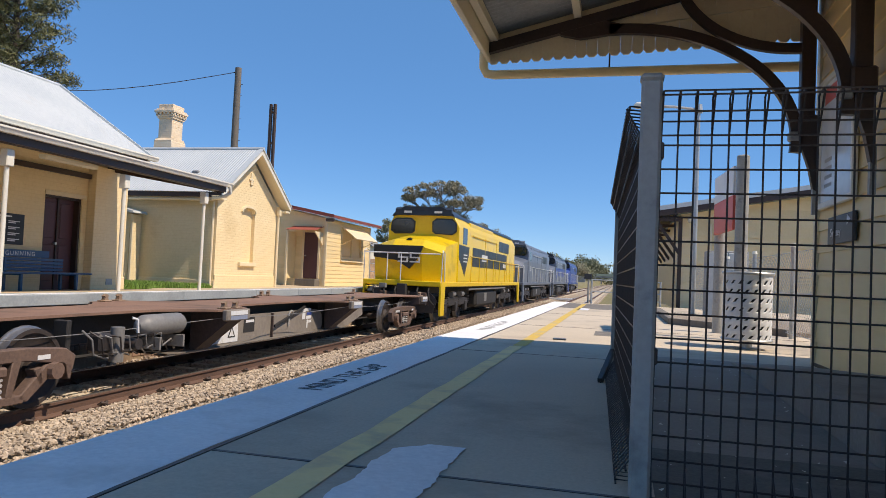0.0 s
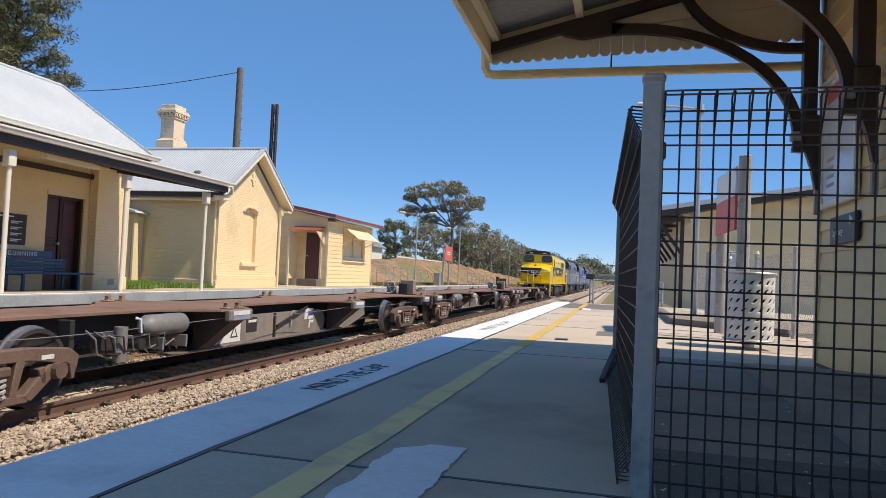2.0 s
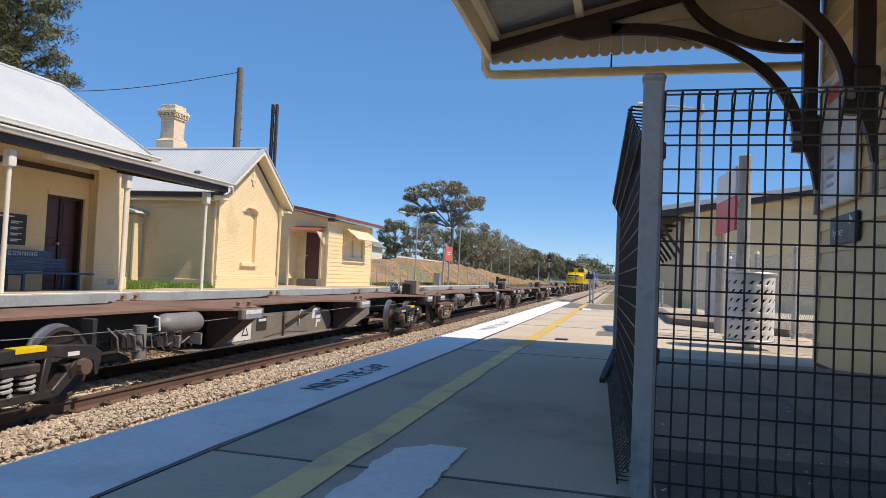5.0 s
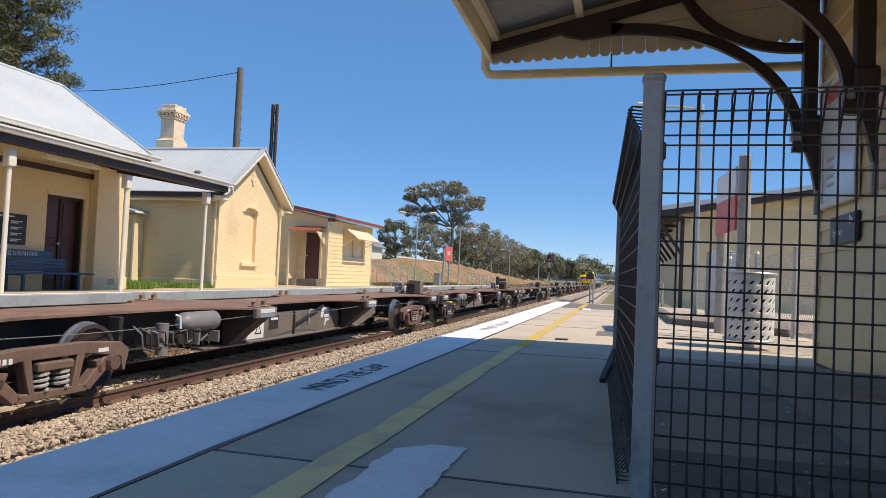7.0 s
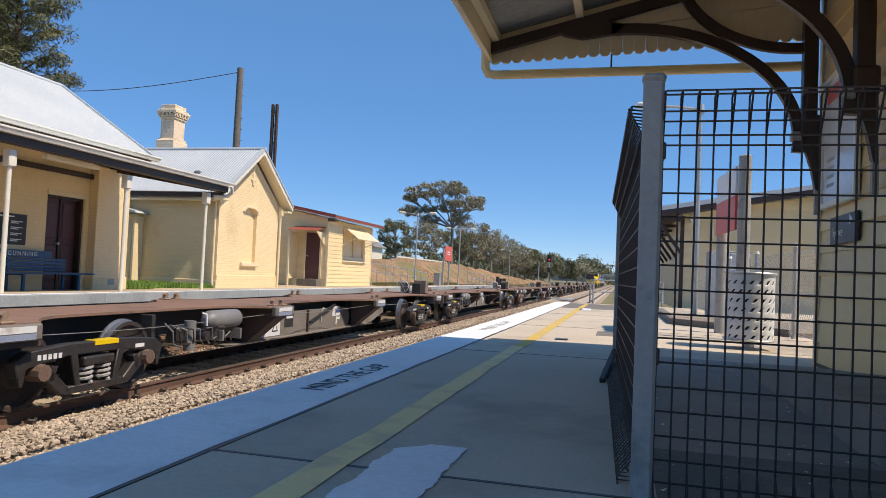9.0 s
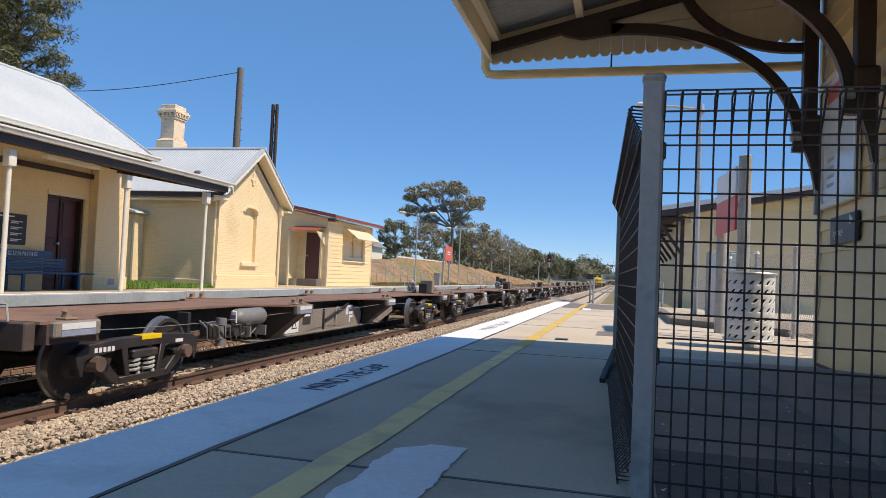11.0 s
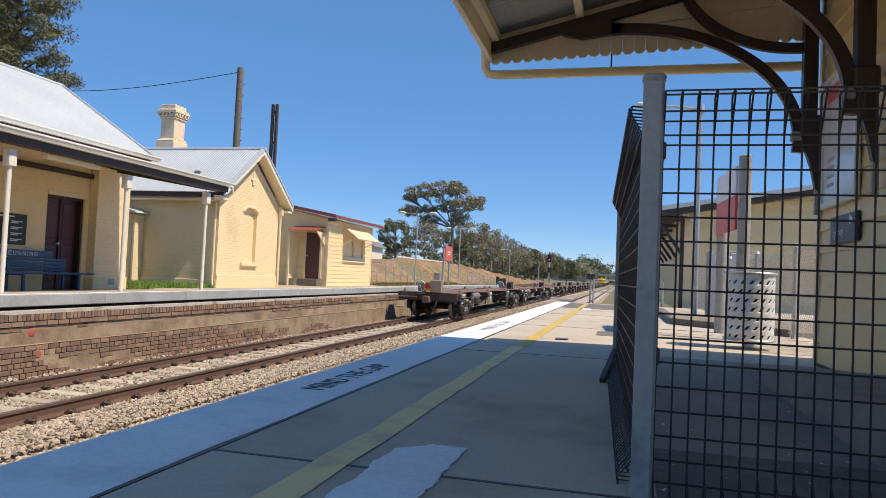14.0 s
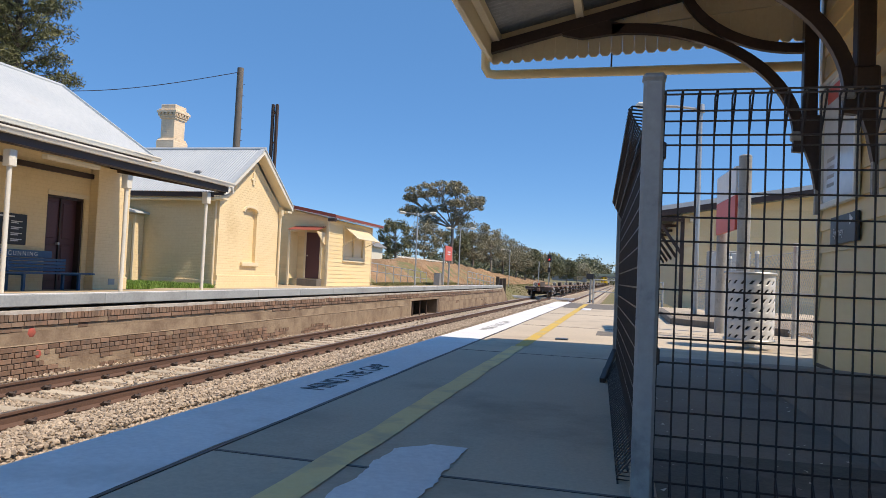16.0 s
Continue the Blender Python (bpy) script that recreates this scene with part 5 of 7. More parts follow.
LOGO_GREY_BLUE = mk("faded_grey_blue_paint", (0.20, 0.24, 0.34), (0.28, 0.32, 0.42), 0.6, s1=4, s2=30, bump=0.05)
RED_LAMP = mk("red_tail_lamp", (0.42, 0.012, 0.012), (0.5, 0.02, 0.018), 0.3, bump=0.0)
YELLOW = mk("yellow_loco_paint", (0.74, 0.49, 0.006), (0.80, 0.55, 0.012), 0.32, s1=0.9, s2=12, bump=0.03, stain=(0.5, 0.34, 0.03), stain_amount=0.15, stain_scale=1.2)
LOCO_BLACK = mk("black_loco_paint", (0.014, 0.014, 0.016), (0.024, 0.024, 0.026), 0.35, bump=0.04)
LOCO_SILVER = mk("silver_grey_loco_paint", (0.10, 0.12, 0.165), (0.16, 0.185, 0.235), 0.4, s1=0.9, s2=12, bump=0.05, stain=(0.12, 0.13, 0.15), stain_amount=0.3)
LOCO_BLUE = mk("blue_loco_paint", (0.025, 0.065, 0.26), (0.04, 0.09, 0.33), 0.4, s1=0.9, s2=12, bump=0.05, stain=(0.04, 0.06, 0.14), stain_amount=0.3)
LOCO_WHITE = mk("white_loco_paint", (0.60, 0.61, 0.62), (0.70, 0.70, 0.70), 0.4, bump=0.03)
GLASS = mk("dark_cab_glass", (0.012, 0.016, 0.018), (0.02, 0.025, 0.028), 0.08, s1=1, s2=3, bump=0.0, spec=0.8)
SPEED = 19.43
PITCH = 19.1
WHEEL_R = 0.46
LOCO_REAR_AT_0 = 40.8 - SPEED
WHEELSETS = []
TRAIN = []


def lathe_x(prof, seg=28):
    """Spin an outline of (x, radius) about the x axis."""
    bm = bmesh.new()
    rings = []
    for x, r in prof:
        rings.append([bm.verts.new((x, r * math.cos(k * math.tau / seg), r * math.sin(k * math.tau / seg))) for k in range(seg)])
    for a, b in zip(rings, rings[1:]):
        for k in range(seg):
            bm.faces.new((a[k], a[(k + 1) % seg], b[(k + 1) % seg], b[k]))
    bm.faces.new(rings[0])
    bm.faces.new(rings[-1])
    bmesh.ops.recalc_face_normals(bm, faces=bm.faces)
    return bm


def coil(cx, cy, z0, z1, r, wire, turns, bm):
    n = int(turns * 9)
    return tube([(cx + r * math.cos(i / 9 * math.tau), cy + r * math.sin(i / 9 * math.tau), z0 + (z1 - z0) * i / n) for i in range(n + 1)], wire, 5, bm)


def put_at(ob, x, y, z):
    ob.matrix_parent_inverse = Matrix.Translation((x, y, z))
    return ob


def build_wheelset(parent, x, y, z, r):
    """Axle with both wheels turned as one solid; the treads are bright."""
    half = [(0.0, 0.08), (0.60, 0.085), (0.64, 0.13), (0.70, 0.15), (0.745, 0.20), (0.72, r - 0.15), (0.69, r - 0.10), (0.69, r + 0.028), (0.715, r + 0.026), (0.725, r + 0.002),
            (0.825, r - 0.004), (0.825, r - 0.055), (0.80, r - 0.08), (0.785, r - 0.16), (0.775, 0.21), (0.83, 0.15), (0.83, 0.085), (1.0, 0.075)]
    prof = [(-u, v) for u, v in reversed(half[1:])] + half
    bm = lathe_x(prof, 30)
    ws = part("wheelset", bm, WHEEL_FACE, parent, "wheelset with worn bright treads")
    ws.data.materials.append(WHEEL_STEEL)
    for p in ws.data.polygons:
        c = p.center
        if len(p.vertices) == 4 and math.hypot(c.y, c.z) > r - 0.03:
            p.material_index = 1
    put_at(ws, x, y, z)
    WHEELSETS.append((ws, r))
    return ws


def build_bogie(parent, cy, rusty):
    """A three-piece freight bogie with coil springs."""
    steel = BOGIE_RUST if rusty else BOGIE
    bg = part("bogie", box(-1.0, 1.0, cy - 0.24, cy + 0.24, 0.32, 0.60, 0.03), UNDER, parent, "three-piece freight bogie")
    part("centre_plate", rod((0, cy, 0.58), (0, cy, 0.72), 0.22, seg=16), UNDER, bg)
    for s in (-1, 1):
        x0, x1 = s * 0.98, s * 1.12
        bm = bmesh.new()
        prism([(cy - 1.20, 0.42), (cy - 1.24, 0.60), (cy - 1.08, 0.70), (cy - 0.5, 0.745), (cy + 0.5, 0.745), (cy + 1.08, 0.70), (cy + 1.24, 0.60), (cy + 1.20, 0.42),
               (cy + 1.05, 0.52), (cy + 0.5, 0.60), (cy - 0.5, 0.60), (cy - 1.05, 0.52)], "x", x0, x1, bm, 0.012)
        prism([(cy - 0.52, 0.15), (cy + 0.52, 0.15), (cy + 0.50, 0.245), (cy - 0.50, 0.245)], "x", x0, x1, bm, 0.012)
        for d in (-1, 1):
            prism([(cy + d * 1.0, 0.50), (cy + d * 0.80, 0.54), (cy + d * 0.42, 0.20), (cy + d * 0.56, 0.155)], "x", x0, x1, bm, 0.012)
            prism([(cy + d * 0.27, 0.23), (cy + d * 0.36, 0.23), (cy + d * 0.46, 0.62), (cy + d * 0.34, 0.62)], "x", x0, x1, bm, 0.01)
            prism([(cy + d * 1.19, 0.46), (cy + d * 1.08, 0.54), (cy + d * 1.12, 0.33), (cy + d * 1.17, 0.33)], "x", x0, x1, bm, 0.008)
            prism([(cy + d * 0.73, 0.52), (cy + d * 0.63, 0.50), (cy + d * 0.70, 0.33), (cy + d * 0.76, 0.33)], "x", x0, x1, bm, 0.008)
        part("side_frame", bm, steel, bg, "cast steel bogie side frame")
        bm = bmesh.new()
        for d in (-0.15, 0.15):
            coil(s * 1.05, cy + d, 0.25, 0.46, 0.085, 0.02, 3.5, bm)
        part("spring", bm, HOSE, bg, "bogie coil springs")
        part("spring_cap", box(s * 0.94, s * 1.15, cy - 0.26, cy + 0.26, 0.46, 0.57, 0.02), steel, bg)
        for d in (-1, 1):
            part("bearing", rod((s * 1.0, cy + d * 0.9, 0.46), (s * 1.19, cy + d * 0.9, 0.46), 0.11, 0.095, 10), BOGIE_RUST, bg, "rusty bearing end cap")
        for q in range(5):
            part("stencil", box(s * 1.121, s * 1.126, cy - 0.95 + q * 0.075, cy - 0.90 + q * 0.075, 0.595, 0.655), PATCH, bg)
        part("stencil", box(s * 1.121, s * 1.126, cy + 0.66, cy + 0.84, 0.60, 0.65), PATCH, bg)
        if not rusty:
            part("paint_mark", box(s * 0.97, s * 1.127, cy - 0.08, cy + 0.34, 0.69, 0.752, 0.004), YELLOW, bg, "yellow paint mark")
        part("brake_shoe", box(s * 0.72, s * 0.82, cy - 0.42, cy - 0.35, 0.25, 0.58, 0.01), UNDER, bg)
    for d in (-1, 1):
        build_wheelset(bg, 0, cy + d * 0.9, WHEEL_R, WHEEL_R)
    return bg


def build_wagon(rusty=False):
    w = thing("container_wagon", None, "empty rusty brown skeletal container wagon on two bogies", "wagon", "empty container wagons")
    L = PITCH
    # black sill puts the shaded recess under the deck into its colour
    part("spine", box(-0.30, 0.30, 1.0, L - 1.0, 0.60, 1.0), UNDER, w, "dark centre sill")
    panel = [(6.7, 0.33), (11.86, 0.33), (11.95, 0.45), (11.96, 0.60), (11.88, 0.72), (11.76, 0.79), (11.6, 0.82), (8.25, 0.82), (7.7, 0.80), (7.0, 0.50)]
    tail = [(12.55, 0.33), (13.58, 0.33), (14.66, 0.57), (14.62, 0.72), (14.52, 0.82), (14.40, 0.88), (13.6, 0.80), (12.9, 0.58), (12.55, 0.44)]
    for s in (-1, 1):
        part("sill_panel", prism(panel, "x", s * 0.40, s * 0.55), WAGON_WEB, w, "dusty grey-brown fish-bellied side sill")
        part("sill_panel", prism(tail, "x", s * 0.40, s * 0.55), WAGON_WEB, w)
        # black box stands in for the dark gap between the side panels
        part("sill_bracket", box(s * 0.20, s * 0.50, 11.8, 12.7, 0.36, 0.95), UNDER, w)
    part("sill_floor", box(-0.4, 0.4, 5.9, L - 5.2, 0.33, 0.36), UNDER, w)
    for s in (-1, 1):
        part("bottom_flange", box(s * 0.45, s * 0.66, 5.9, L - 5.9, 0.31, 0.335, 0.004), WAGON_WEB, w)
        for y in (9.43,):
            part("web_rib", box(s * 0.55, s * 0.60, y - 0.02, y + 0.02, 0.34, 0.82), WAGON_BROWN, w)
        part("web_brace", beam((s * 0.59, 9.5, 0.55), (s * 0.59, 10.9, 0.9), 0.04, 0.05), UNDER, w)
    # deck plate with flares at the four bolsters
    bol = (0.85, 6.85, L - 6.85, L - 0.85)
    right = []
    for y in bol:
        sweep = [(0.60, 1.55), (0.64, 1.22), (0.76, 0.92), (1.00, 0.60), (1.20, 0.44), (1.22, 0.36)]
        right += [(u, max(0.35 + 0.001 * k, y - d)) for k, (u, d) in enumerate(sweep)]
        right += [(u, min(L - 0.35 - 0.001 * k, y + d)) for k, (u, d) in reversed(list(enumerate(sweep)))]
    outline = right + [(-x, y) for x, y in reversed(right)]
    part("deck", prism(outline, "z", 1.0, 1.035), WAGON_TOP, w, "flat rusted steel deck plate")
    for y in bol:
        end = y < 2 or y > L - 2
        for s in (-1, 1):
            if not end:
                bm = prism([(s * 0.56, 0.34), (s * 0.66, 0.34), (s * 1.25, 0.84), (s * 1.25, 0.998), (s * 0.56, 0.998)], "y", y - 0.20, y + 0.20)
            else:
                bm = prism([(s * 0.56, 0.72), (s * 1.25, 0.78), (s * 1.25, 0.998), (s * 0.56, 0.998)], "y", max(0.3, y - 0.4), min(L - 0.3, y + 0.4))
            part("bolster", bm, WAGON_BROWN, w, "tapered bolster arm")
            part("bolster_end", box(s * 1.22, s * 1.32, y - 0.36, y + 0.36, 0.85, 1.03, 0.02), WAGON_WEB, w)
            part("number_patch", box(s * 1.321, s * 1.325, y - 0.26, y + 0.26, 0.94, 1.01), PATCH, w)
            part("number_patch", box(s * 1.321, s * 1.325, y - 0.26, y + 0.26, 0.865, 0.93), LOGO_GREY_BLUE, w)
            for d in ((-0.17, 0.17) if not end else (0.0,)):
                pin = part("container_pin", box(s * 1.06, s * 1.22, y + d - 0.09, y + d + 0.09, 1.035, 1.06, 0.008), PIN, w, "container twistlock pin")
                part("pin_head", prism([(y + d - 0.05, 1.06), (y + d + 0.05, 1.06), (y + d + 0.03, 1.11), (y + d + 0.055, 1.13), (y + d, 1.165), (y + d - 0.055, 1.13), (y + d - 0.03, 1.11)],
                                       "x", s * 1.10, s * 1.17), PIN, pin)
    # white panels, plain logo shapes and stencil bars on the sill
    for s in (-1, 1):
        part("white_panel", prism([(7.05, 0.36), (8.15, 0.36), (8.15, 0.80), (7.75, 0.80)], "x", s * 0.551, s * 0.556), PATCH, w, "white painted data panel")
        part("warning_triangle", prism([(7.8, 0.44), (8.06, 0.44), (7.93, 0.66)], "x", s * 0.5565, s * 0.559), UNDER, w)
        part("warning_triangle", prism([(7.85, 0.465), (8.01, 0.465), (7.93, 0.605)], "x", s * 0.5592, s * 0.561), PATCH, w)
        part("stencil", box(s * 0.551, s * 0.556, 8.35, 8.75, 0.5, 0.78), UNDER, w)
        part("stencil", box(s * 0.557, s * 0.559, 8.42, 8.72, 0.68, 0.73), PATCH, w)
        for a, b, c, d, mtl in ((10.85, 11.0, 0.62, 0.86, PATCH), (11.0, 11.28, 0.80, 0.86, PATCH), (11.05, 11.3, 0.62, 0.69, PATCH), (11.08, 11.32, 0.705, 0.765, LOGO_BLUE),
                                (11.08, 11.14, 0.42, 0.60, PATCH), (11.15, 11.32, 0.53, 0.59, PATCH)):
            part("logo_bar", prism([(a, c), (b, c), (b + 0.02, d), (a + 0.02, d)], "x", s * 0.551, s * 0.556), mtl, w)
        part("lashing_hook", tube([(s * 0.58, 10.15, 0.52), (s * 0.58, 10.15, 0.78), (s * 0.60, 10.2, 0.84), (s * 0.60, 10.3, 0.82), (s * 0.58, 10.3, 0.74)], 0.018, 6), HOSE, w)
        # train cable slung along the sill
        pts = []
        for a, b in zip(bol, bol[1:]):
            for k in range(8):
                y = a + (b - a) * k / 8
                pts.append((s * (1.18 - 0.35 * math.sin(math.pi * k / 8)), y, 0.90 - 0.10 * math.sin(math.pi * k / 8)))
        part("brake_cable", tube(pts, 0.006, 5), TANK_GREY, w)
    # air tank and brake gear
    tk = part("air_tank", tube([(0.86, 4.95, 0.84), (0.86, 5.0, 0.84), (0.86, 5.08, 0.84), (0.86, 5.85, 0.84), (0.86, 5.93, 0.84), (0.86, 5.97, 0.84)], [0.05, 0.11, 0.155, 0.155, 0.11, 0.05], 16), TANK_GREY, w, "grey air reservoir")
    for y in (5.2, 5.75):
        part("tank_strap", box(0.66, 1.06, y - 0.02, y + 0.02, 0.50, 0.68, 0.005), TANK_GREY, tk)
    valve = part("brake_valve", box(0.74, 0.98, 4.10, 4.34, 0.54, 0.80, 0.04), BOGIE, w, "brake valve with pipes")
    for k in range(9):
        y = 3.8 + k * 0.17
        part("valve_pipe", tube([(0.95 - k * 0.03, y, 0.86 - 0.03 * k), (1.02, y + 0.1, 0.74), (1.0, y + 0.16, 0.55), (0.9, y + 0.5, 0.46 + 0.02 * k), (0.75, y + 0.8, 0.44)], 0.013, 6), BOGIE if k % 2 else TANK_GREY, valve)
    part("valve_body", rod((0.9, 4.5, 0.4), (0.9, 4.5, 0.86), 0.09, seg=12), TANK_GREY, valve)
    part("valve_body", rod((0.72, 4.75, 0.62), (1.05, 4.75, 0.62), 0.075, seg=12), BOGIE, valve)
    part("valve_bracket", box(0.6, 0.80, 3.72, 3.80, 0.54, 0.98, 0.01), UNDER, valve)
    part("valve_handle", tube([(1.02, 4.62, 0.98), (1.06, 4.68, 0.96), (1.06, 4.70, 0.78)], 0.02, 6), PATCH, valve)
    part("brake_cylinder", rod((-0.85, 4.6, 0.72), (-0.85, 5.4, 0.72), 0.17, seg=14), UNDER, w)
    part("brake_rod", tube([(0.3, 3.4, 0.42), (0.3, L - 3.4, 0.42)], 0.025, 6), UNDER, w)
    # ends
    for sgn, y in ((-1, 0.28), (1, L - 0.28)):
        part("headstock", box(-1.2, 1.2, y - 0.08, y + 0.08, 0.72, 1.03, 0.015), WAGON_BROWN, w)
        part("coupler", prism([(-0.16, 0.62), (0.16, 0.62), (0.14, 0.90), (-0.14, 0.90)], "y", y, y + sgn * 0.36, bevel=0.04), BOGIE_RUST, w, "rusty knuckle coupler")
        part("air_hose", tube([(0.35, y, 0.72), (0.38, y + sgn * 0.12, 0.68), (0.36, y + sgn * 0.22, 0.5), (0.22, y + sgn * 0.27, 0.42)], 0.025, 7), UNDER, w)
    part("end_box", box(0.12, 0.58, 0.06, 0.40, 1.04, 1.52, 0.02), BOX_TAN, w, "faded tan steel end box")
    part("end_box", box(0.20, 0.50, L - 0.40, L - 0.20, 1.04, 1.40, 0.012), UNDER, w, "dark equipment box")
    part("handbrake", box(-0.42, -0.10, 0.18, 0.34, 0.95, 1.42, 0.03), WAGON_WEB, w, "handbrake gear case")
    ring = [(-0.30 + 0.22 * math.cos(k / 20 * math.tau), 0.08, 1.27 + 0.22 * math.sin(k / 20 * math.tau)) for k in range(21)]
    wheel = part("brake_wheel", tube(ring, 0.014, 6), PATCH, w, "white spoked handbrake wheel")
    for k in range(6):
        a = k / 6 * math.tau
        part("spoke", rod((-0.30, 0.12, 1.27), (-0.30 + 0.22 * math.cos(a), 0.08, 1.27 + 0.22 * math.sin(a)), 0.009, seg=6), PATCH, wheel)
    part("end_rail", tube([(0.55, 0.2, 1.04), (0.55, 0.2, 1.22), (0.95, 0.2, 1.22), (0.98, 0.2, 1.04)], 0.014, 6), HOSE, w)
    part("platform_step", box(-1.15, -0.45, 0.1, 0.4, 0.82, 0.86), WAGON_WEB, w)
    build_bogie(w, 2.3, rusty)
    build_bogie(w, L - 2.3, rusty)
    return w


def build_loco(main, band, roofmat, rail_mat, label, cab_front=True, logo=True):
    lo = thing("locomotive", None, label, "locomotive", "locomotives of the train")
    L = 21.0
    # underframe and walkway
    part("underframe", box(-1.42, 1.42, 0.75, L - 0.6, 1.32, 1.50, 0.02), main, lo, "walkway frame")
    # black beam stands for the shade beneath the walkway
    part("sill_shadow_beam", box(-0.9, 0.9, 1.2, L - 1.2, 0.95, 1.32), UNDER, lo)
    hood = [(-1.36, 1.5), (-1.36, 3.62), (-1.16, 3.98), (-0.6, 4.16), (0.6, 4.16), (1.16, 3.98), (1.36, 3.62), (1.36, 1.5)]
    part("hood", prism(hood, "y", 5.3, 18.4, None, 0.03), main, lo, "engine hood")
    part("hood_roof", prism([(-1.22, 3.95), (-0.62, 4.17), (0.62, 4.17), (1.22, 3.95), (1.1, 4.12), (0.6, 4.26), (-0.6, 4.26), (-1.1, 4.12)], "y", 5.0, 18.3), roofmat, lo, "dark hood roof")
    part("rear_hood", prism([(-1.0, 1.5), (-1.0, 3.55), (-0.6, 3.8), (0.6, 3.8), (1.0, 3.55), (1.0, 1.5)], "y", 18.4, 20.0, None, 0.05), main, lo)
    for s in (-1, 1):
        part("side_band", box(s * 1.361, s * 1.372, 6.2, 15.4, 2.15, 2.95), band, lo, "dark side band")
        if logo:
            part("number_bar", box(s * 1.373, s * 1.378, 8.2, 9.6, 2.42, 2.72), LOCO_WHITE, lo)
            part("logo_bar", box(s * 1.373, s * 1.378, 14.2, 15.1, 2.25, 2.45), LOCO_WHITE, lo)
        for y in (9.0, 12.0, 15.6):
            part("hood_door", box(s * 1.36, s * 1.374, y, y + 0.04, 1.6, 3.5), main, lo)
        part("intake_grille", box(s * 1.30, s * 1.375, 12.8, 16.0, 3.05, 3.58, 0.01), LOCO_BLACK if not logo else band, lo, "side intake grille")
        part("hood_rail", tube([(s * 1.40, 6.0, 3.42), (s * 1.40, 12.3, 3.42)], 0.02, 6), rail_mat, lo)
        part("roof_duct", box(s * 1.02, s * 1.26, 6.0, 11.5, 3.72, 3.98, 0.05), main, lo)
    # cab
    cab = [(-1.42, 1.5), (-1.42, 3.55), (-1.22, 3.96), (-0.7, 4.22), (0.7, 4.22), (1.22, 3.96), (1.42, 3.55), (1.42, 1.5)]
    cb = part("cab", prism(cab, "y", 3.3, 5.3, None, 0.02), main, lo, "driver's cab")
    part("cab_roof", prism([(-1.24, 3.95), (-0.72, 4.20), (0.72, 4.20), (1.24, 3.95), (1.18, 4.06), (0.74, 4.33), (-0.74, 4.33), (-1.18, 4.06)], "y", 3.14, 5.4), roofmat, cb, "black cab roof")
    part("brow", prism([(3.12, 4.0), (3.3, 4.0), (3.3, 4.3), (3.15, 4.22)], "x", -1.12, 1.12), roofmat, cb)
    for s in (-1, 1):
        win = part("windscreen", prism([(s * 0.40, 3.40), (s * 0.50, 3.34), (s * 1.12, 3.31), (s * 1.27, 3.42), (s * 1.25, 3.72), (s * 1.10, 3.84), (s * 0.52, 3.85), (s * 0.38, 3.74)], "y", 3.255, 3.295), GLASS, cb, "dark rounded windscreen")
        part("windscreen_seal", prism([(s * 0.35, 3.38), (s * 0.47, 3.30), (s * 1.14, 3.27), (s * 1.32, 3.40), (s * 1.30, 3.74), (s * 1.12, 3.89), (s * 0.50, 3.90), (s * 0.33, 3.76)], "y", 3.275, 3.299), LOCO_BLACK, win)
        part("side_window", box(s * 1.421, s * 1.43, 3.95, 4.75, 2.98, 3.62, 0.0), GLASS, cb, "cab side window")
        part("cab_side_panel", prism([(3.32, 2.93), (5.24, 2.90), (5.1, 2.5), (4.45, 1.72), (3.9, 2.1), (3.32, 2.42)], "x", s * 1.421, s * 1.427), band, cb)
        for k in range(3):
            part("side_mark", box(s * 1.428, s * 1.432, 4.15, 4.85, 2.28 + k * 0.13, 2.33 + k * 0.13), LOCO_WHITE, cb)
    # nose
    nose = [(1.95, 1.5), (1.75, 2.72), (2.1, 2.98), (3.3, 3.22), (3.3, 1.5)]
    bm = bmesh.new()
    cross = [(-1.30, 0.0), (-0.55, -0.25), (0.55, -0.25), (1.30, 0.0)]
    rows = []
    for y, z in nose[:4]:
        rows.append([bm.verts.new((x * (1.0 if y < 3 else 1.06), min(3.3, y + (-0.28 + d * 1.0 if y < 3 else 0.0)), z - (0.22 if abs(x) > 1 and z > 2.7 else 0.0))) for x, d in cross])
    foot = [bm.verts.new((x * 1.06, 3.3, 1.5)) for x, d in cross]
    for a, b in zip(rows, rows[1:]):
        for k in range(3):
            bm.faces.new((a[k], a[k + 1], b[k + 1], b[k]))
    for k in (0, 3):
        bm.faces.new([r[k] for r in rows] + [foot[k]])
    bm.faces.new(rows[0] + foot[::-1])
    bm.faces.new(rows[-1] + foot[::-1])
    bmesh.ops.recalc_face_normals(bm, faces=bm.faces)
    ns = part("nose", bm, main, lo, "short sloping nose", False)
    if logo:
        part("nose_band", prism([(-1.22, 2.3), (-1.22, 2.74), (0.62, 2.74), (0.45, 2.35), (0.12, 1.92), (-0.35, 2.2)], "y", 1.17, 1.50), band, ns, "black nose panel")
        for k, (a, b) in enumerate(((-0.30, 0.08), (0.14, 0.52))):
            for z, xx0, xx1 in ((2.14, a, b), (2.29, a, b), (2.44, a, b)):
                part("logo_bar", box(xx0, xx1, 1.145, 1.168, z, z + 0.05), LOCO_WHITE, ns)
            part("logo_bar", box(a, a + 0.06, 1.145, 1.168, 2.34, 2.44), LOCO_WHITE, ns)
            part("logo_bar", box(b - 0.06, b, 1.145, 1.168, 2.19, 2.29), LOCO_WHITE, ns)
        part("headlight", rod((-0.02, 1.65, 2.93), (-0.02, 1.52, 2.90), 0.12, seg=14), LOCO_BLACK, ns)
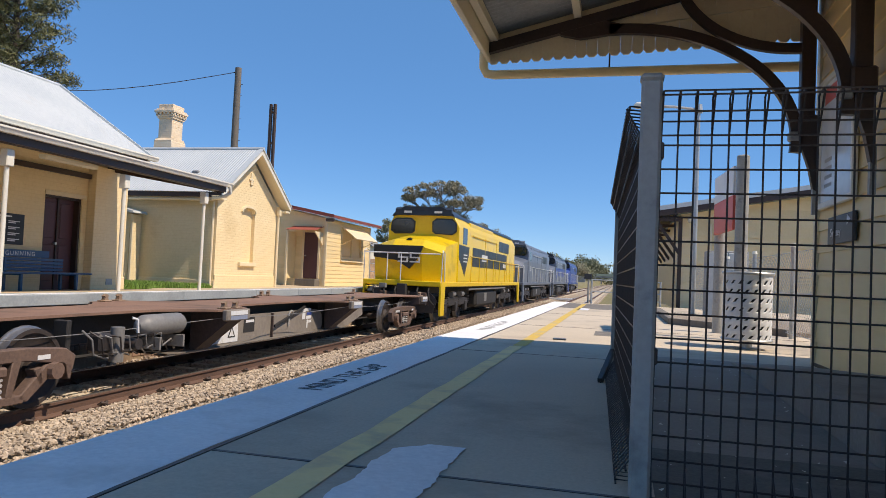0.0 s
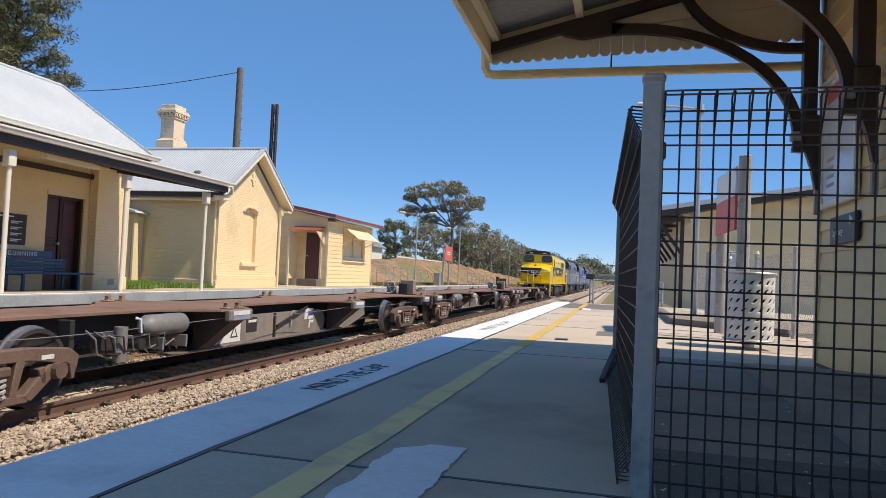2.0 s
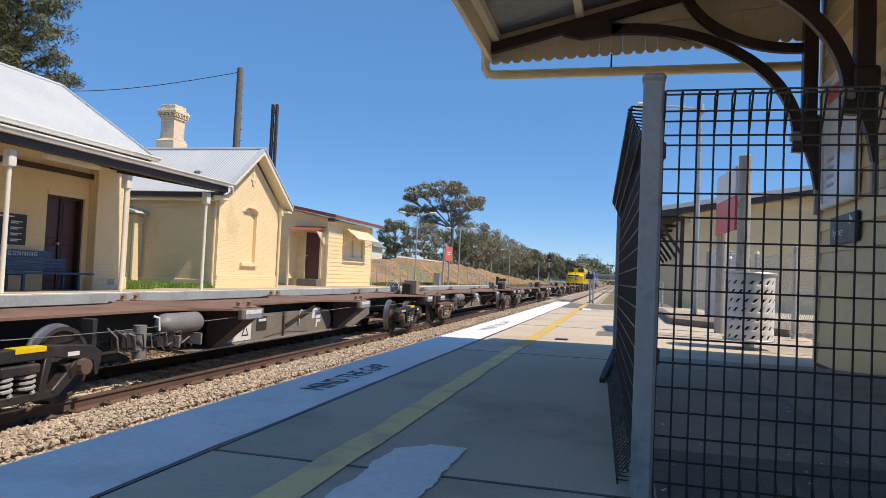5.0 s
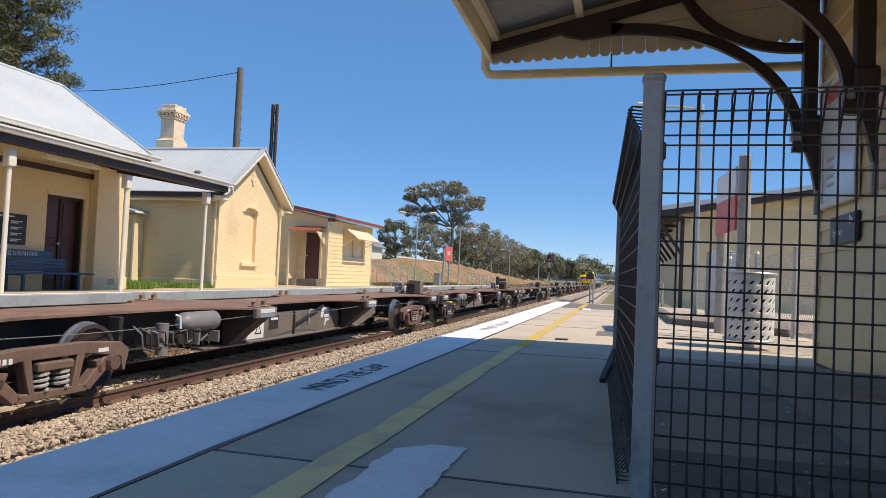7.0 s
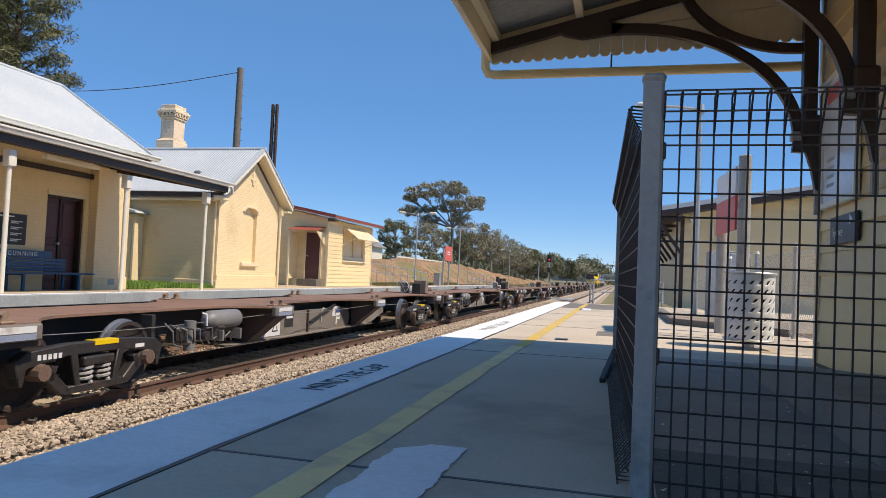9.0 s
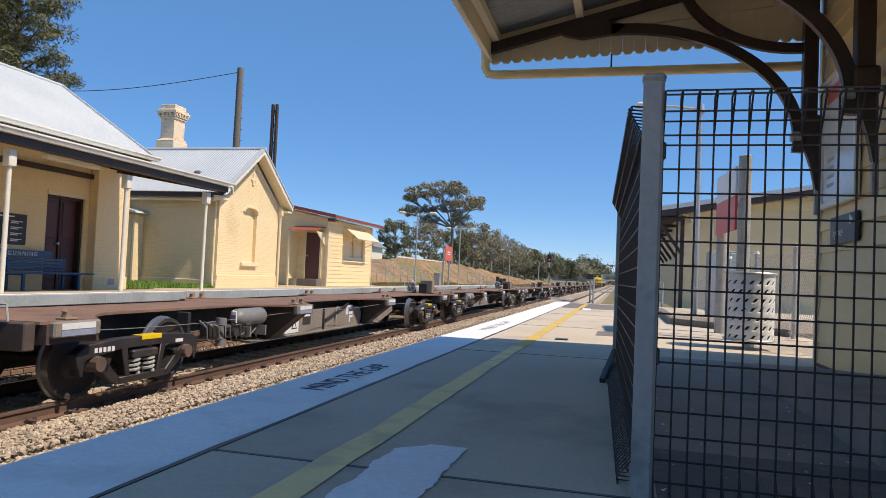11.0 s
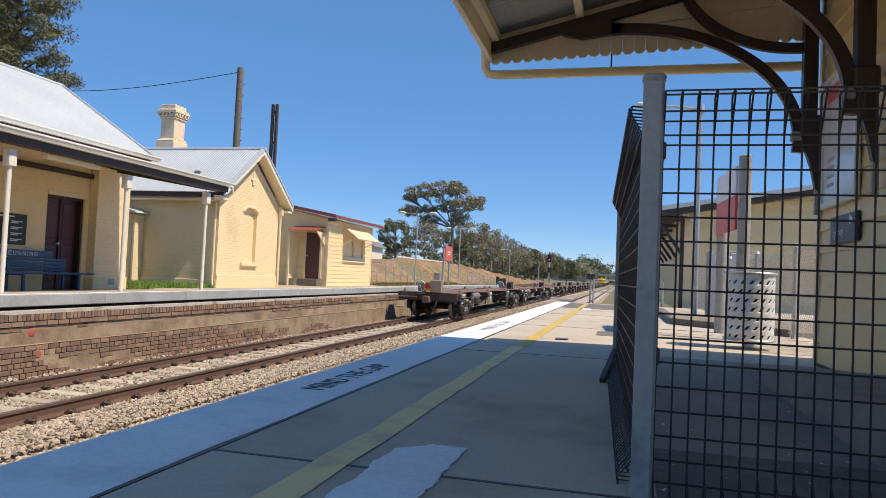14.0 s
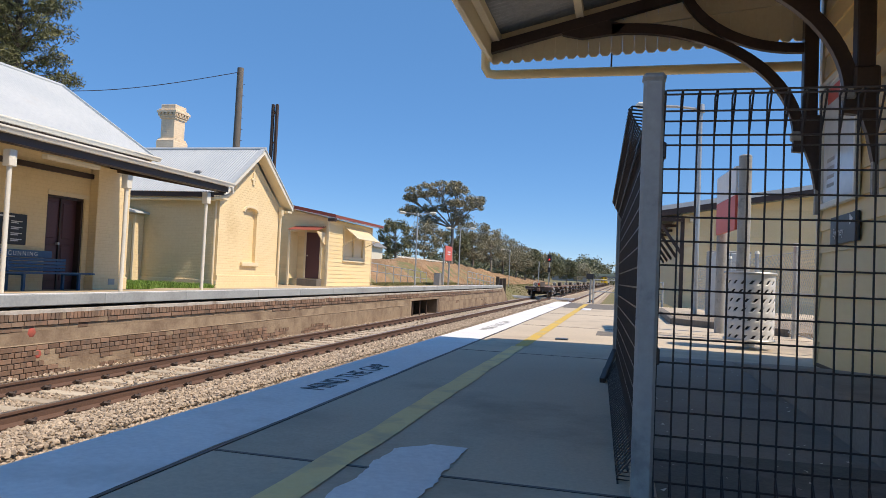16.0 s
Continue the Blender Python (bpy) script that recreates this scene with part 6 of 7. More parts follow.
    part("roof_number", box(-0.75, -0.45, 3.105, 3.12, 4.08, 4.16), LOCO_WHITE, cb)
    part("roof_number", box(0.45, 0.75, 3.105, 3.12, 4.08, 4.16), LOCO_WHITE, cb)
    # end platforms, pilots, steps and rails
    for y0, y1, sg in ((0.75, 1.95, -1), (19.9, 20.4, 1)):
        yy = y0 if sg < 0 else y1
        part("pilot", prism([(-1.15, 0.40), (1.15, 0.40), (1.30, 0.85), (1.05, 1.10), (-1.05, 1.10), (-1.30, 0.85)], "y", yy, yy + 0.06 * -sg), BOGIE if logo else UNDER, lo, "grimy end pilot plate")
        rnd = random.Random(3)
        for k in range(9):
            px, pz, pw = rnd.uniform(-1.2, 1.2), rnd.uniform(0.75, 1.3), rnd.uniform(0.06, 0.18)
            part("end_fitting", box(px - pw, px + pw, min(yy, yy + sg * 0.2), max(yy, yy + sg * 0.2), pz - pw * 0.7, pz + pw * 0.7, 0.015), (BOGIE_RUST, UNDER, main, TANK_GREY)[k % 4], lo)
        for k in range(6):
            px = -1.0 + k * 0.4
            part("air_hose", tube([(px, yy, 1.25), (px + 0.03, yy + sg * 0.2, 1.15), (px + 0.1, yy + sg * 0.25, 0.85), (px + 0.2, yy + sg * 0.1, 0.7)], 0.03, 6), UNDER, lo)
        for s in (-1, 1):
            st = part("step_well", prism([(yy - sg * 0.02, 0.32), (yy - sg * 0.55, 0.32), (yy - sg * 0.62, 1.5), (yy - sg * 0.02, 1.5)], "x", s * 1.36, s * 1.43), main, lo, "yellow step side" if logo else "step side")
            for k in range(3):
                part("step_tread", box(s * 1.05, s * 1.36, min(yy - sg * 0.05, yy - sg * 0.5), max(yy - sg * 0.05, yy - sg * 0.5), 0.42 + k * 0.32, 0.45 + k * 0.32), UNDER, st)
            part("grab_rail", tube([(s * 1.40, yy - sg * 0.05, 1.0), (s * 1.44, yy - sg * 0.05, 2.5), (s * 1.40, yy - sg * 0.2, 2.58), (s * 1.40, yy - sg * 0.5, 2.5), (s * 1.40, yy - sg * 0.6, 1.5)], 0.02, 6), LOCO_WHITE, lo)
        part("end_rail", tube([(-1.40, yy, 2.45), (1.36, yy, 2.45)], 0.022, 6), LOCO_WHITE, lo)
        for x in (-0.55, -0.05):
            part("rail_post", tube([(x, yy, 1.5), (x, yy, 2.45)], 0.022, 6), LOCO_WHITE, lo)
    for s in (-1, 1):
        part("walk_rail", tube([(s * 1.41, 5.6, 2.55), (s * 1.41, 20.2, 2.55)], 0.02, 6), rail_mat, lo)
        for k in range(9):
            part("rail_post", tube([(s * 1.41, 5.8 + k * 1.78, 1.5), (s * 1.41, 5.8 + k * 1.78, 2.55)], 0.018, 5), rail_mat, lo)
    part("coupler", prism([(-0.16, 0.62), (0.16, 0.62), (0.14, 0.90), (-0.14, 0.90)], "y", 0.05, 0.8, bevel=0.04), BOGIE_RUST, lo)
    part("fuel_tank", box(-1.25, 1.25, 8.0, 13.2, 0.38, 1.12, 0.12), UNDER, lo, "dark fuel tank")
    part("tank_plate", box(1.251, 1.26, 9.8, 10.4, 0.6, 1.0), TANK_GREY, lo)
    part("pipework", tube([(1.30, 5.8, 1.2), (1.30, 15.5, 1.2)], 0.05, 6), TANK_GREY, lo)
    for cy in (4.4, 16.6):
        bg = part("bogie", box(-1.0, 1.0, cy - 1.9, cy + 1.9, 0.5, 0.85, 0.05), UNDER, lo, "three-axle bogie")
        for s in (-1, 1):
            bm = prism([(cy - 2.3, 0.62), (cy - 2.2, 0.82), (cy - 0.8, 0.9), (cy + 0.8, 0.9), (cy + 2.2, 0.82), (cy + 2.3, 0.62), (cy + 1.2, 0.58), (cy - 1.2, 0.58)], "x", s * 1.02, s * 1.14, None, 0.015)
            part("side_frame", bm, BOGIE, bg)
            for d in (-1.8, 0, 1.8):
                part("axle_box", box(s * 1.0, s * 1.18, cy + d - 0.2, cy + d + 0.2, 0.34, 0.72, 0.03), BOGIE, bg)
                bm = bmesh.new()
                coil(s * 1.08, cy + d + 0.42, 0.6, 0.95, 0.09, 0.02, 3.5, bm)
                part("spring", bm, BOGIE, bg)
            part("brake_cylinder", rod((s * 1.16, cy + 0.5, 1.02), (s * 1.16, cy + 1.0, 1.02), 0.11, seg=10), TANK_GREY, bg)
            part("brake_cylinder", rod((s * 1.16, cy - 1.0, 1.02), (s * 1.16, cy - 0.5, 1.02), 0.11, seg=10), TANK_GREY, bg)
        for d in (-1.8, 0, 1.8):
            build_wheelset(bg, 0, cy + d, 0.51, 0.51)
    return lo


def build_train():
    proto = build_wagon(False)
    rusty = build_wagon(True)
    for k in range(14):
        src = rusty if k in (0, 1, 2, 3, 4, 7) else proto
        if k == 5:
            w = proto
        elif k == 0:
            w = rusty
        else:
            w = copy_thing(src, Matrix.Identity(4))
        TRAIN.append((w, LOCO_REAR_AT_0 - (k + 1) * PITCH))
    last = TRAIN[-1][0]
    lamp = part("tail_lamp", rod((0.02, 0.12, 1.28), (0.02, 0.03, 1.28), 0.11, seg=18), RED_LAMP, last, "red end-of-train lamp")
    part("lamp_body", box(-0.09, 0.13, 0.10, 0.24, 1.08, 1.20, 0.02), YELLOW, lamp, "yellow lamp battery case")
    y = LOCO_REAR_AT_0
    for mats, label, logo in (((YELLOW, LOCO_BLACK, LOCO_BLACK, YELLOW), "yellow and black diesel locomotive coupled to the wagons", True),
                              ((LOCO_SILVER, LOCO_SILVER, LOCO_SILVER, LOCO_WHITE), "silver-grey diesel locomotive in the train", False),
                              ((LOCO_SILVER, LOCO_BLUE, LOCO_BLACK, LOCO_WHITE), "grey and blue diesel locomotive in the train", False),
                              ((LOCO_BLUE, LOCO_BLUE, LOCO_BLACK, LOCO_WHITE), "dark blue diesel locomotive leading the train", False)):
        TRAIN.append((build_loco(*mats, label, logo=logo), y))
        y += 21.4


build_train()
# ---------- vegetation ----------
LEAF = mk("grey_green_gum_leaf", (0.215, 0.20, 0.125), (0.30, 0.28, 0.19), 0.6, s1=0.5, s2=3, bump=0.0, vary=0.45, island=True)
LEAF_DARK = mk("dark_green_leaf", (0.13, 0.14, 0.075), (0.19, 0.195, 0.11), 0.6, s1=0.5, s2=3, bump=0.0, vary=0.45, island=True)
NEEDLE = mk("pine_needle", (0.085, 0.095, 0.038), (0.15, 0.145, 0.055), 0.65, s1=0.6, s2=3, bump=0.0, vary=0.5, island=True)
BARK = mk("pale_gum_bark", (0.20, 0.165, 0.13), (0.30, 0.26, 0.21), 0.85, s1=1.5, s2=10, bump=0.4, stain=(0.11, 0.085, 0.065), stain_amount=0.4, stretch=(3, 3, 0.6))
BARK_DARK = mk("dark_bark", (0.06, 0.045, 0.035), (0.10, 0.08, 0.06), 0.9, s1=1.5, s2=12, bump=0.5, stretch=(3, 3, 0.6))


def leaves(rng, centres, radii, count, size, narrow=0.4, droop=0.0, flat=0.7):
    """Small leaf blades strewn through clumps."""
    n = len(centres) * count
    c = np.repeat(np.array(centres), count, axis=0)
    r = np.repeat(np.array(radii), count)[:, None]
    d = rng.normal(size=(n, 3))
    d /= np.linalg.norm(d, axis=1)[:, None]
    p = c + d * r * (rng.random((n, 1)) ** 0.45) * np.array([1, 1, flat])
    u = rng.normal(size=(n, 3)) + np.array([0, 0, -droop])
    u /= np.linalg.norm(u, axis=1)[:, None]
    v = np.cross(u, rng.normal(size=(n, 3)))
    v /= np.linalg.norm(v, axis=1)[:, None]
    s = size * rng.uniform(0.6, 1.4, (n, 1))
    quad = np.stack([p - u * s, p + v * s * narrow, p + u * s, p - v * s * narrow], axis=1).reshape(-1, 3)
    faces = np.arange(n * 4).reshape(-1, 4)
    return quad.tolist(), faces.tolist()


def build_gum(x, y, base, h, w, seed, label, leaf=None, crown_from=0.45, count=90, clumps=46, size=0.20, top_flat=True, lean=0.0, bark=None, trunk_r=None):
    rng = np.random.default_rng(seed)
    t = thing("tree", pose(x, y, base), label, "tree", "trees on the bank")
    r0 = trunk_r or h * 0.022
    bm = bmesh.new()
    top = Vector((lean * h, 0, h * 0.72))
    trunk = [Vector((0, 0, -0.4)), Vector((0.02 * h, 0, h * 0.18)), Vector((lean * h * 0.4 - 0.01 * h, 0.01 * h, h * 0.40)), Vector((lean * h * 0.75, -0.01 * h, h * 0.58)), top]
    tube(trunk, [r0 * 1.25, r0, r0 * 0.8, r0 * 0.55, r0 * 0.3], 8, bm)
    centres, radii = [], []
    for k in range(clumps):
        a = rng.uniform(0, math.tau)
        f = rng.random() ** 0.6
        zz = crown_from + (1 - crown_from) * rng.random() ** (0.75 if top_flat else 1.0)
        env = math.sin(math.pi * min(1.0, max(0.05, (zz - crown_from * 0.8) / (1.12 - crown_from * 0.8)))) ** 0.6
        if top_flat:
            env = 0.35 + 0.65 * min(1.0, (zz - crown_from) / (0.45 * (1 - crown_from)) + 0.15) * (1.0 if zz < 0.86 else 0.75)
        rad = w / 2 * env * (0.35 + 0.65 * f)
        c = Vector((lean * h * zz + rad * math.cos(a), rad * math.sin(a), h * (zz - 0.05)))
        centres.append(c)
        radii.append(w * rng.uniform(0.06, 0.115) * (1.0 if top_flat else 1.5))
        if k % 2 == 0:
            start = trunk[2].lerp(top, rng.random() * 0.9) if c.z > h * 0.5 else trunk[1].lerp(trunk[3], rng.random())
            mid = start.lerp(c, 0.55) + Vector((rng.normal() * 0.03 * h, rng.normal() * 0.03 * h, -0.02 * h))
            tube([start, mid, c], [r0 * 0.34, r0 * 0.22, r0 * 0.08], 5, bm)
    part("trunk", bm, bark or BARK, t, "forked trunk and limbs")
    v, f = leaves(rng, [tuple(c) for c in centres], radii, count, size, 0.38, 0.5)
    tagged(raw("crown", v, f, leaf or LEAF, t), "sparse clumps of small leaves", kind="stuff")
    return t


def build_pine(x, y, base, h, w, seed):
    rng = np.random.default_rng(seed)
    t = thing("tree", pose(x, y, base), "tall dark pine with ragged needle clumps behind the station roof", "tree")
    bm = bmesh.new()
    tube([(0, 0, -0.4), (0.1, 0, h * 0.4), (0.0, 0.1, h * 0.75), (0, 0, h)], [0.32, 0.26, 0.16, 0.03], 9, bm)
    centres, radii = [], []
    for k in range(58):
        z = h * (0.38 + 0.6 * k / 58)
        a = k * 2.4 + rng.uniform(-0.4, 0.4)
        rad = w / 2 * (1.0 - 0.55 * ((z / h) - 0.38) / 0.6) * rng.uniform(0.65, 1.1)
        end = Vector((rad * math.cos(a), rad * math.sin(a), z + rad * 0.35))
        tube([(0, 0, z - 0.3), end * 0.5 + Vector((0, 0, z * 0.5 - 0.1)), end], [0.07, 0.045, 0.02], 5, bm)
        for q in (0.45, 0.7, 0.88, 1.0):
            centres.append((end.x * q + rng.normal() * 0.2, end.y * q + rng.normal() * 0.2, z - 0.3 + (end.z - z + 0.3) * q + rng.normal() * 0.15))
            radii.append(rng.uniform(0.38, 0.72))
    part("trunk", bm, BARK_DARK, t, "dark pine trunk and branches")
    v, f = leaves(rng, centres, radii, 120, 0.13, 0.22, 0.0, 0.85)
    tagged(raw("crown", v, f, NEEDLE, t), "ragged clumps of needles", kind="stuff")
    return t


def build_spreading_gum(x, y, base):
    """A tall gum whose bare forked limbs carry separate flat-topped pads of leaves."""
    rng = np.random.default_rng(41)
    t = thing("tree", pose(x, y, base), "tall spreading gum tree with separate flat leaf pads on bare limbs", "tree", "trees on the bank")
    bm = bmesh.new()
    fork = Vector((0.1, 0, 4.6))
    tube([(0.1, 0, -0.4), (0.05, 0, 1.6), (0.12, 0, 3.2), fork], [0.25, 0.20, 0.18, 0.16], 9, bm)
    # middle, half width, half height of each pad
    pads = [((-3.9, 0.4, 9.0), 2.0, 0.95), ((-1.4, -0.6, 9.5), 1.9, 1.0), ((0.5, 0.5, 9.5), 1.2, 0.9), ((1.7, -0.3, 7.4), 1.8, 1.1), ((-5.2, -0.4, 6.6), 1.3, 0.75),
            ((-0.5, 0.9, 7.5), 1.7, 1.1), ((-3.1, 0.7, 7.0), 0.8, 0.5), ((0.9, 0.2, 5.9), 1.2, 0.8), ((2.9, 0.4, 8.0), 0.9, 0.7), ((-5.4, 0.2, 8.3), 0.8, 0.5), ((-2.9, 0.3, 5.6), 1.0, 0.6)]
    centres, radii = [], []
    for (px, py, pz), w, h in pads:
        p = Vector((px, py, pz))
        elbow = fork.lerp(p, 0.45) + Vector((px * 0.10, 0, -0.25 + 0.05 * pz))
        tube([fork, elbow, p - Vector((0, 0, h * 0.5))], [0.11, 0.075, 0.04], 6, bm)
        for k in range(int(16 + 17 * w)):
            a, q = rng.uniform(0, math.tau), rng.random() ** 0.5
            c = p + Vector((1.12 * w * q * math.cos(a), w * q * math.sin(a), h * (1.15 - 0.75 * q * q) * rng.uniform(-0.75, 1.0) - 0.1))
            centres.append(tuple(c))
            radii.append(rng.uniform(0.22, 0.55))
            if k % 3 == 0:
                start = elbow.lerp(p, rng.uniform(0.3, 1.0))
                tube([start, start.lerp(c, 0.5) + Vector((0, 0, -0.12)), c], [0.055, 0.04, 0.018], 4, bm)
    part("trunk", bm, BARK, t, "forked trunk and bare limbs")
    v, f = leaves(rng, centres, radii, 62, 0.11, 0.34, 0.5, 0.75)
    tagged(raw("crown", v, f, LEAF, t), "flat pads of small grey-green leaves", kind="stuff")
    return t


def build_trees():
    build_pine(-32.6, 31.0, 0.4, 17.5, 8.6, 3)
    build_pine(-38.5, 33.5, 0.6, 16.5, 8.0, 8)
    build_spreading_gum(-19.9, 82.0, 1.7)
    # x, y, height of the crown's top above the rails' datum, spread, leaf
    spec = [(-25.0, 76, 6.9, 3.6, LEAF_DARK), (-22.4, 79, 6.9, 4.4, LEAF), (-20.6, 86, 6.8, 4.6, LEAF_DARK), (-18.7, 89, 7.9, 5.2, LEAF), (-17.2, 94, 7.4, 5.0, LEAF), (-20.5, 97, 6.8, 6.0, LEAF_DARK),
            (-17.3, 105, 6.5, 6.0, LEAF), (-16.4, 113, 6.2, 5.5, LEAF), (-16.0, 121, 5.9, 5.6, LEAF_DARK), (-15.8, 133, 5.4, 6.0, LEAF), (-15.6, 147, 5.0, 6.5, LEAF_DARK),
            (-16.8, 172, 6.9, 7.0, LEAF_DARK), (-13.4, 182, 6.0, 6.0, LEAF_DARK), (-12.4, 210, 6.0, 8.0, LEAF),
            (4.2, 47, 2.3, 3.2, LEAF), (6.0, 55, 2.9, 4.0, LEAF_DARK)]
    for k, (x, y, topz, w, lf) in enumerate(spec):
        g = ground_z(x, y)
        build_gum(x, y, g, (topz - g) / 1.02, w, 20 + k, "grey-green gum tree in the belt along the cutting", lf, crown_from=0.30, count=130, clumps=60, size=0.105 if y < 120 else 0.18, top_flat=False)
    # low scrub under the belt
    rng = np.random.default_rng(31)
    centres, radii = [], []
    for k in range(90):
        y = rng.uniform(70, 150)
        x = -18.2 - rng.uniform(0, 3.5) + 0.028 * (y - 70)
        centres.append((x, y, ground_z(x, y) + rng.uniform(0.1, 0.5)))
        radii.append(rng.uniform(0.4, 0.9))
    v, f = leaves(rng, centres, radii, 60, 0.12, 0.4, 0.2, 0.6)
    tagged(raw("scrub", v, f, LEAF_DARK), "low dark scrub along the top of the cutting", "shrubs", kind="stuff")
    # far woods along the horizon
    rng = np.random.default_rng(77)
    centres, radii = [], []
    for k in range(620):
        y = rng.uniform(330, 620)
        x = rng.uniform(-150, 230)
        if abs(x + 5.3) < 9 and y < 560:
            continue
        hh = rng.uniform(8, 18) * (0.75 + 0.3 * math.sin(x * 0.11))
        for q in range(3):
            centres.append((x + rng.normal() * 2, y, ground_z(x, y) + hh * (0.25 + 0.3 * q)))
            radii.append(rng.uniform(2.2, 4.2))
    for k in range(190):
        x, y = rng.uniform(-62, 26), rng.uniform(590, 700)
        if abs(x + 5.3) < 5:
            continue
        hh = rng.uniform(14, 25) * (0.85 + 0.2 * math.sin(x * 0.17))
        for q in range(3):
            centres.append((x + rng.normal() * 2, y, ground_z(x, y) + hh * (0.2 + 0.3 * q)))
            radii.append(rng.uniform(3.0, 5.0))
    v, f = leaves(rng, centres, radii, 45, 0.8, 0.5, 0.0, 0.8)
    tagged(raw("distant_woods", v, f, LEAF_DARK), "distant belt of grey-green woodland on the horizon", "woodland", kind="stuff")


build_trees()


def blades(name, label, material, spots, height, seed, width=0.006):
    rng = np.random.default_rng(seed)
    verts, faces = [], []
    for x, y, z in spots:
        h = height * rng.uniform(0.5, 1.2)
        a = rng.uniform(0, math.tau)
        dx, dy = math.cos(a) * width, math.sin(a) * width
        bx, by = rng.normal() * h * 0.3, rng.normal() * h * 0.3
        b = len(verts)
        verts += [(x - dx, y - dy, z), (x + dx, y + dy, z), (x + bx * 0.5 + dx * 0.7, y + by * 0.5 + dy * 0.7, z + h * 0.6), (x + bx, y + by, z + h), (x + bx * 0.5 - dx * 0.7, y + by * 0.5 - dy * 0.7, z + h * 0.6)]
        faces.append((b, b + 1, b + 2, b + 3, b + 4))
    return tagged(raw(name, verts, faces, material), label, "grass", kind="stuff")


def build_grass():
    rng = np.random.default_rng(9)
    spots = []
    for _ in range(16000):
        x, y = rng.uniform(-16.0, -12.4), rng.uniform(16.0, 20.25)
        if x > -12.85 + 0.25 * math.sin(y * 2.0):
            continue
        spots.append((x, y, far_z(x) - 0.01))
    blades("lawn", "bright green grass between the station buildings", GRASS, spots, 0.16, 1, 0.012)
    spots = []
    for _ in range(9000):
        y = rng.uniform(37, 56)
        x = rng.uniform(-13.6, -12.7)
        spots.append((x, y, ground_z(x, y) - 0.02 if y > 56.5 else far_z(x) - 0.02))
    blades("dry_verge", "dry and green grass along the foot of the bank", DRY_GRASS, spots, 0.2, 2, 0.014)
    spots = []
    for _ in range(9000):
        y = rng.uniform(57, 125)
        x = rng.uniform(-14.5, -9.8)
        spots.append((x, y, ground_z(x, y) - 0.02))
    blades("dry_verge", "dry grass beside the track beyond the platform", DRY_GRASS, spots, 0.14, 4, 0.02)


build_grass()

# ---------- far platform furniture ----------


def build_far_furniture():
    g = far_z(-12.4)
    b = thing("platform_bench", None, "blue slatted timber bench with white lettered back rail", "bench")
    ya, yb = 10.9, 13.30
    for k in range(4):
        part("seat_slat", box(-12.50 + k * 0.11, -12.41 + k * 0.11, ya, yb + 0.80, 0.275, 0.31, 0.006), BENCH_BLUE, b)
    for z, hgt in ((0.33, 0.06), (0.405, 0.06), (0.48, 0.06), (0.555, 0.06)):
        part("back_slat", box(-12.60, -12.575, ya, yb + 0.42, z, z + hgt, 0.005), BENCH_BLUE, b)
    part("name_board", box(-12.61, -12.58, ya, yb, 0.625, 0.785, 0.008), BENCH_BLUE, b, "blue back board with white station name")
    lettering("GUNNING", 0.135, pose(-12.578, 12.50, 0.700, 90, 0, 90), SIGN_WHITE, b, "bench_name", 0.001, 1.0, spacing=1.35)
    for y in (ya + 0.15, 12.1, yb + 0.35):
        part("leg", box(-12.16, -12.10, y - 0.03, y + 0.03, g, 0.30, 0.006), BENCH_BLUE, b)
        part("leg", box(-12.60, -12.54, y - 0.03, y + 0.03, g, 0.62 if y < 13 else 0.30, 0.006), BENCH_BLUE, b)
        part("leg_rail", box(-12.54, -12.16, y - 0.025, y + 0.025, 0.24, 0.295), BENCH_BLUE, b)
    n = thing("information_sign", None, "black information board with white symbols on the station wall", "sign")
    part("board", box(-12.797, -12.77, 11.72, 12.74, 0.89, 1.56, 0.004), SIGN_BLACK, n)
    part("print_bar", box(-12.769, -12.766, 11.9, 12.4, 1.48, 1.51), SIGN_WHITE, n)
    for k in range(4):
        z = 0.95 + k * 0.13
        part("symbol", rod((-12.769, 12.2, z + 0.04), (-12.766, 12.2, z + 0.04), 0.05, seg=14), SIGN_WHITE, n)
        part("print_bar", box(-12.769, -12.766, 12.32, 12.62, z + 0.045, z + 0.065), SIGN_WHITE, n)
        part("print_bar", box(-12.769, -12.766, 12.32, 12.52, z + 0.01, z + 0.03), SIGN_WHITE, n)
    # poles behind the buildings
    p = thing("power_pole", pose(-20.0, 33.1, far_z(-20)), "tall weathered grey timber power pole", "pole")
    part("shaft", rod((0, 0, 0), (0, 0, 11.3), 0.23, 0.165, 14), TIMBER_POLE, p)
    for k in range(7):
        part("pole_step", rod((0.2, 0, 6.8 + k * 0.6), (0.30, 0, 6.8 + k * 0.6), 0.012, seg=6), DARK_POLE, p)
    w = thing("power_line", None, "thin sagging power line", "cable")
    part("wire", tube([(-19.85 + (-30 + 19.85) * k / 12, 33.1 + (40 - 33.1) * 0 * k / 12 - 1.8 * k / 12, 11.0 + 0.9 * k / 12 * 0 - 1.3 * math.sin(math.pi * k / 24)) for k in range(13)], 0.02, 5), DARK_POLE, w)
    q = thing("steel_mast", pose(-20.0, 37.1, far_z(-20)), "dark twin steel rail mast", "pole")
    for dx in (-0.13, 0.13):
        part("leg", box(dx - 0.08, dx + 0.08, -0.09, 0.09, 0, 10.35, 0.02), DARK_POLE, q)
    for z in (4, 6, 8, 9.8):
        part("tie", box(-0.05, 0.05, -0.08, 0.08, z, z + 0.1), RAIL, q)
    # red sign on two posts
    s = thing("station_sign", None, "orange-red station sign on two grey posts", "sign")
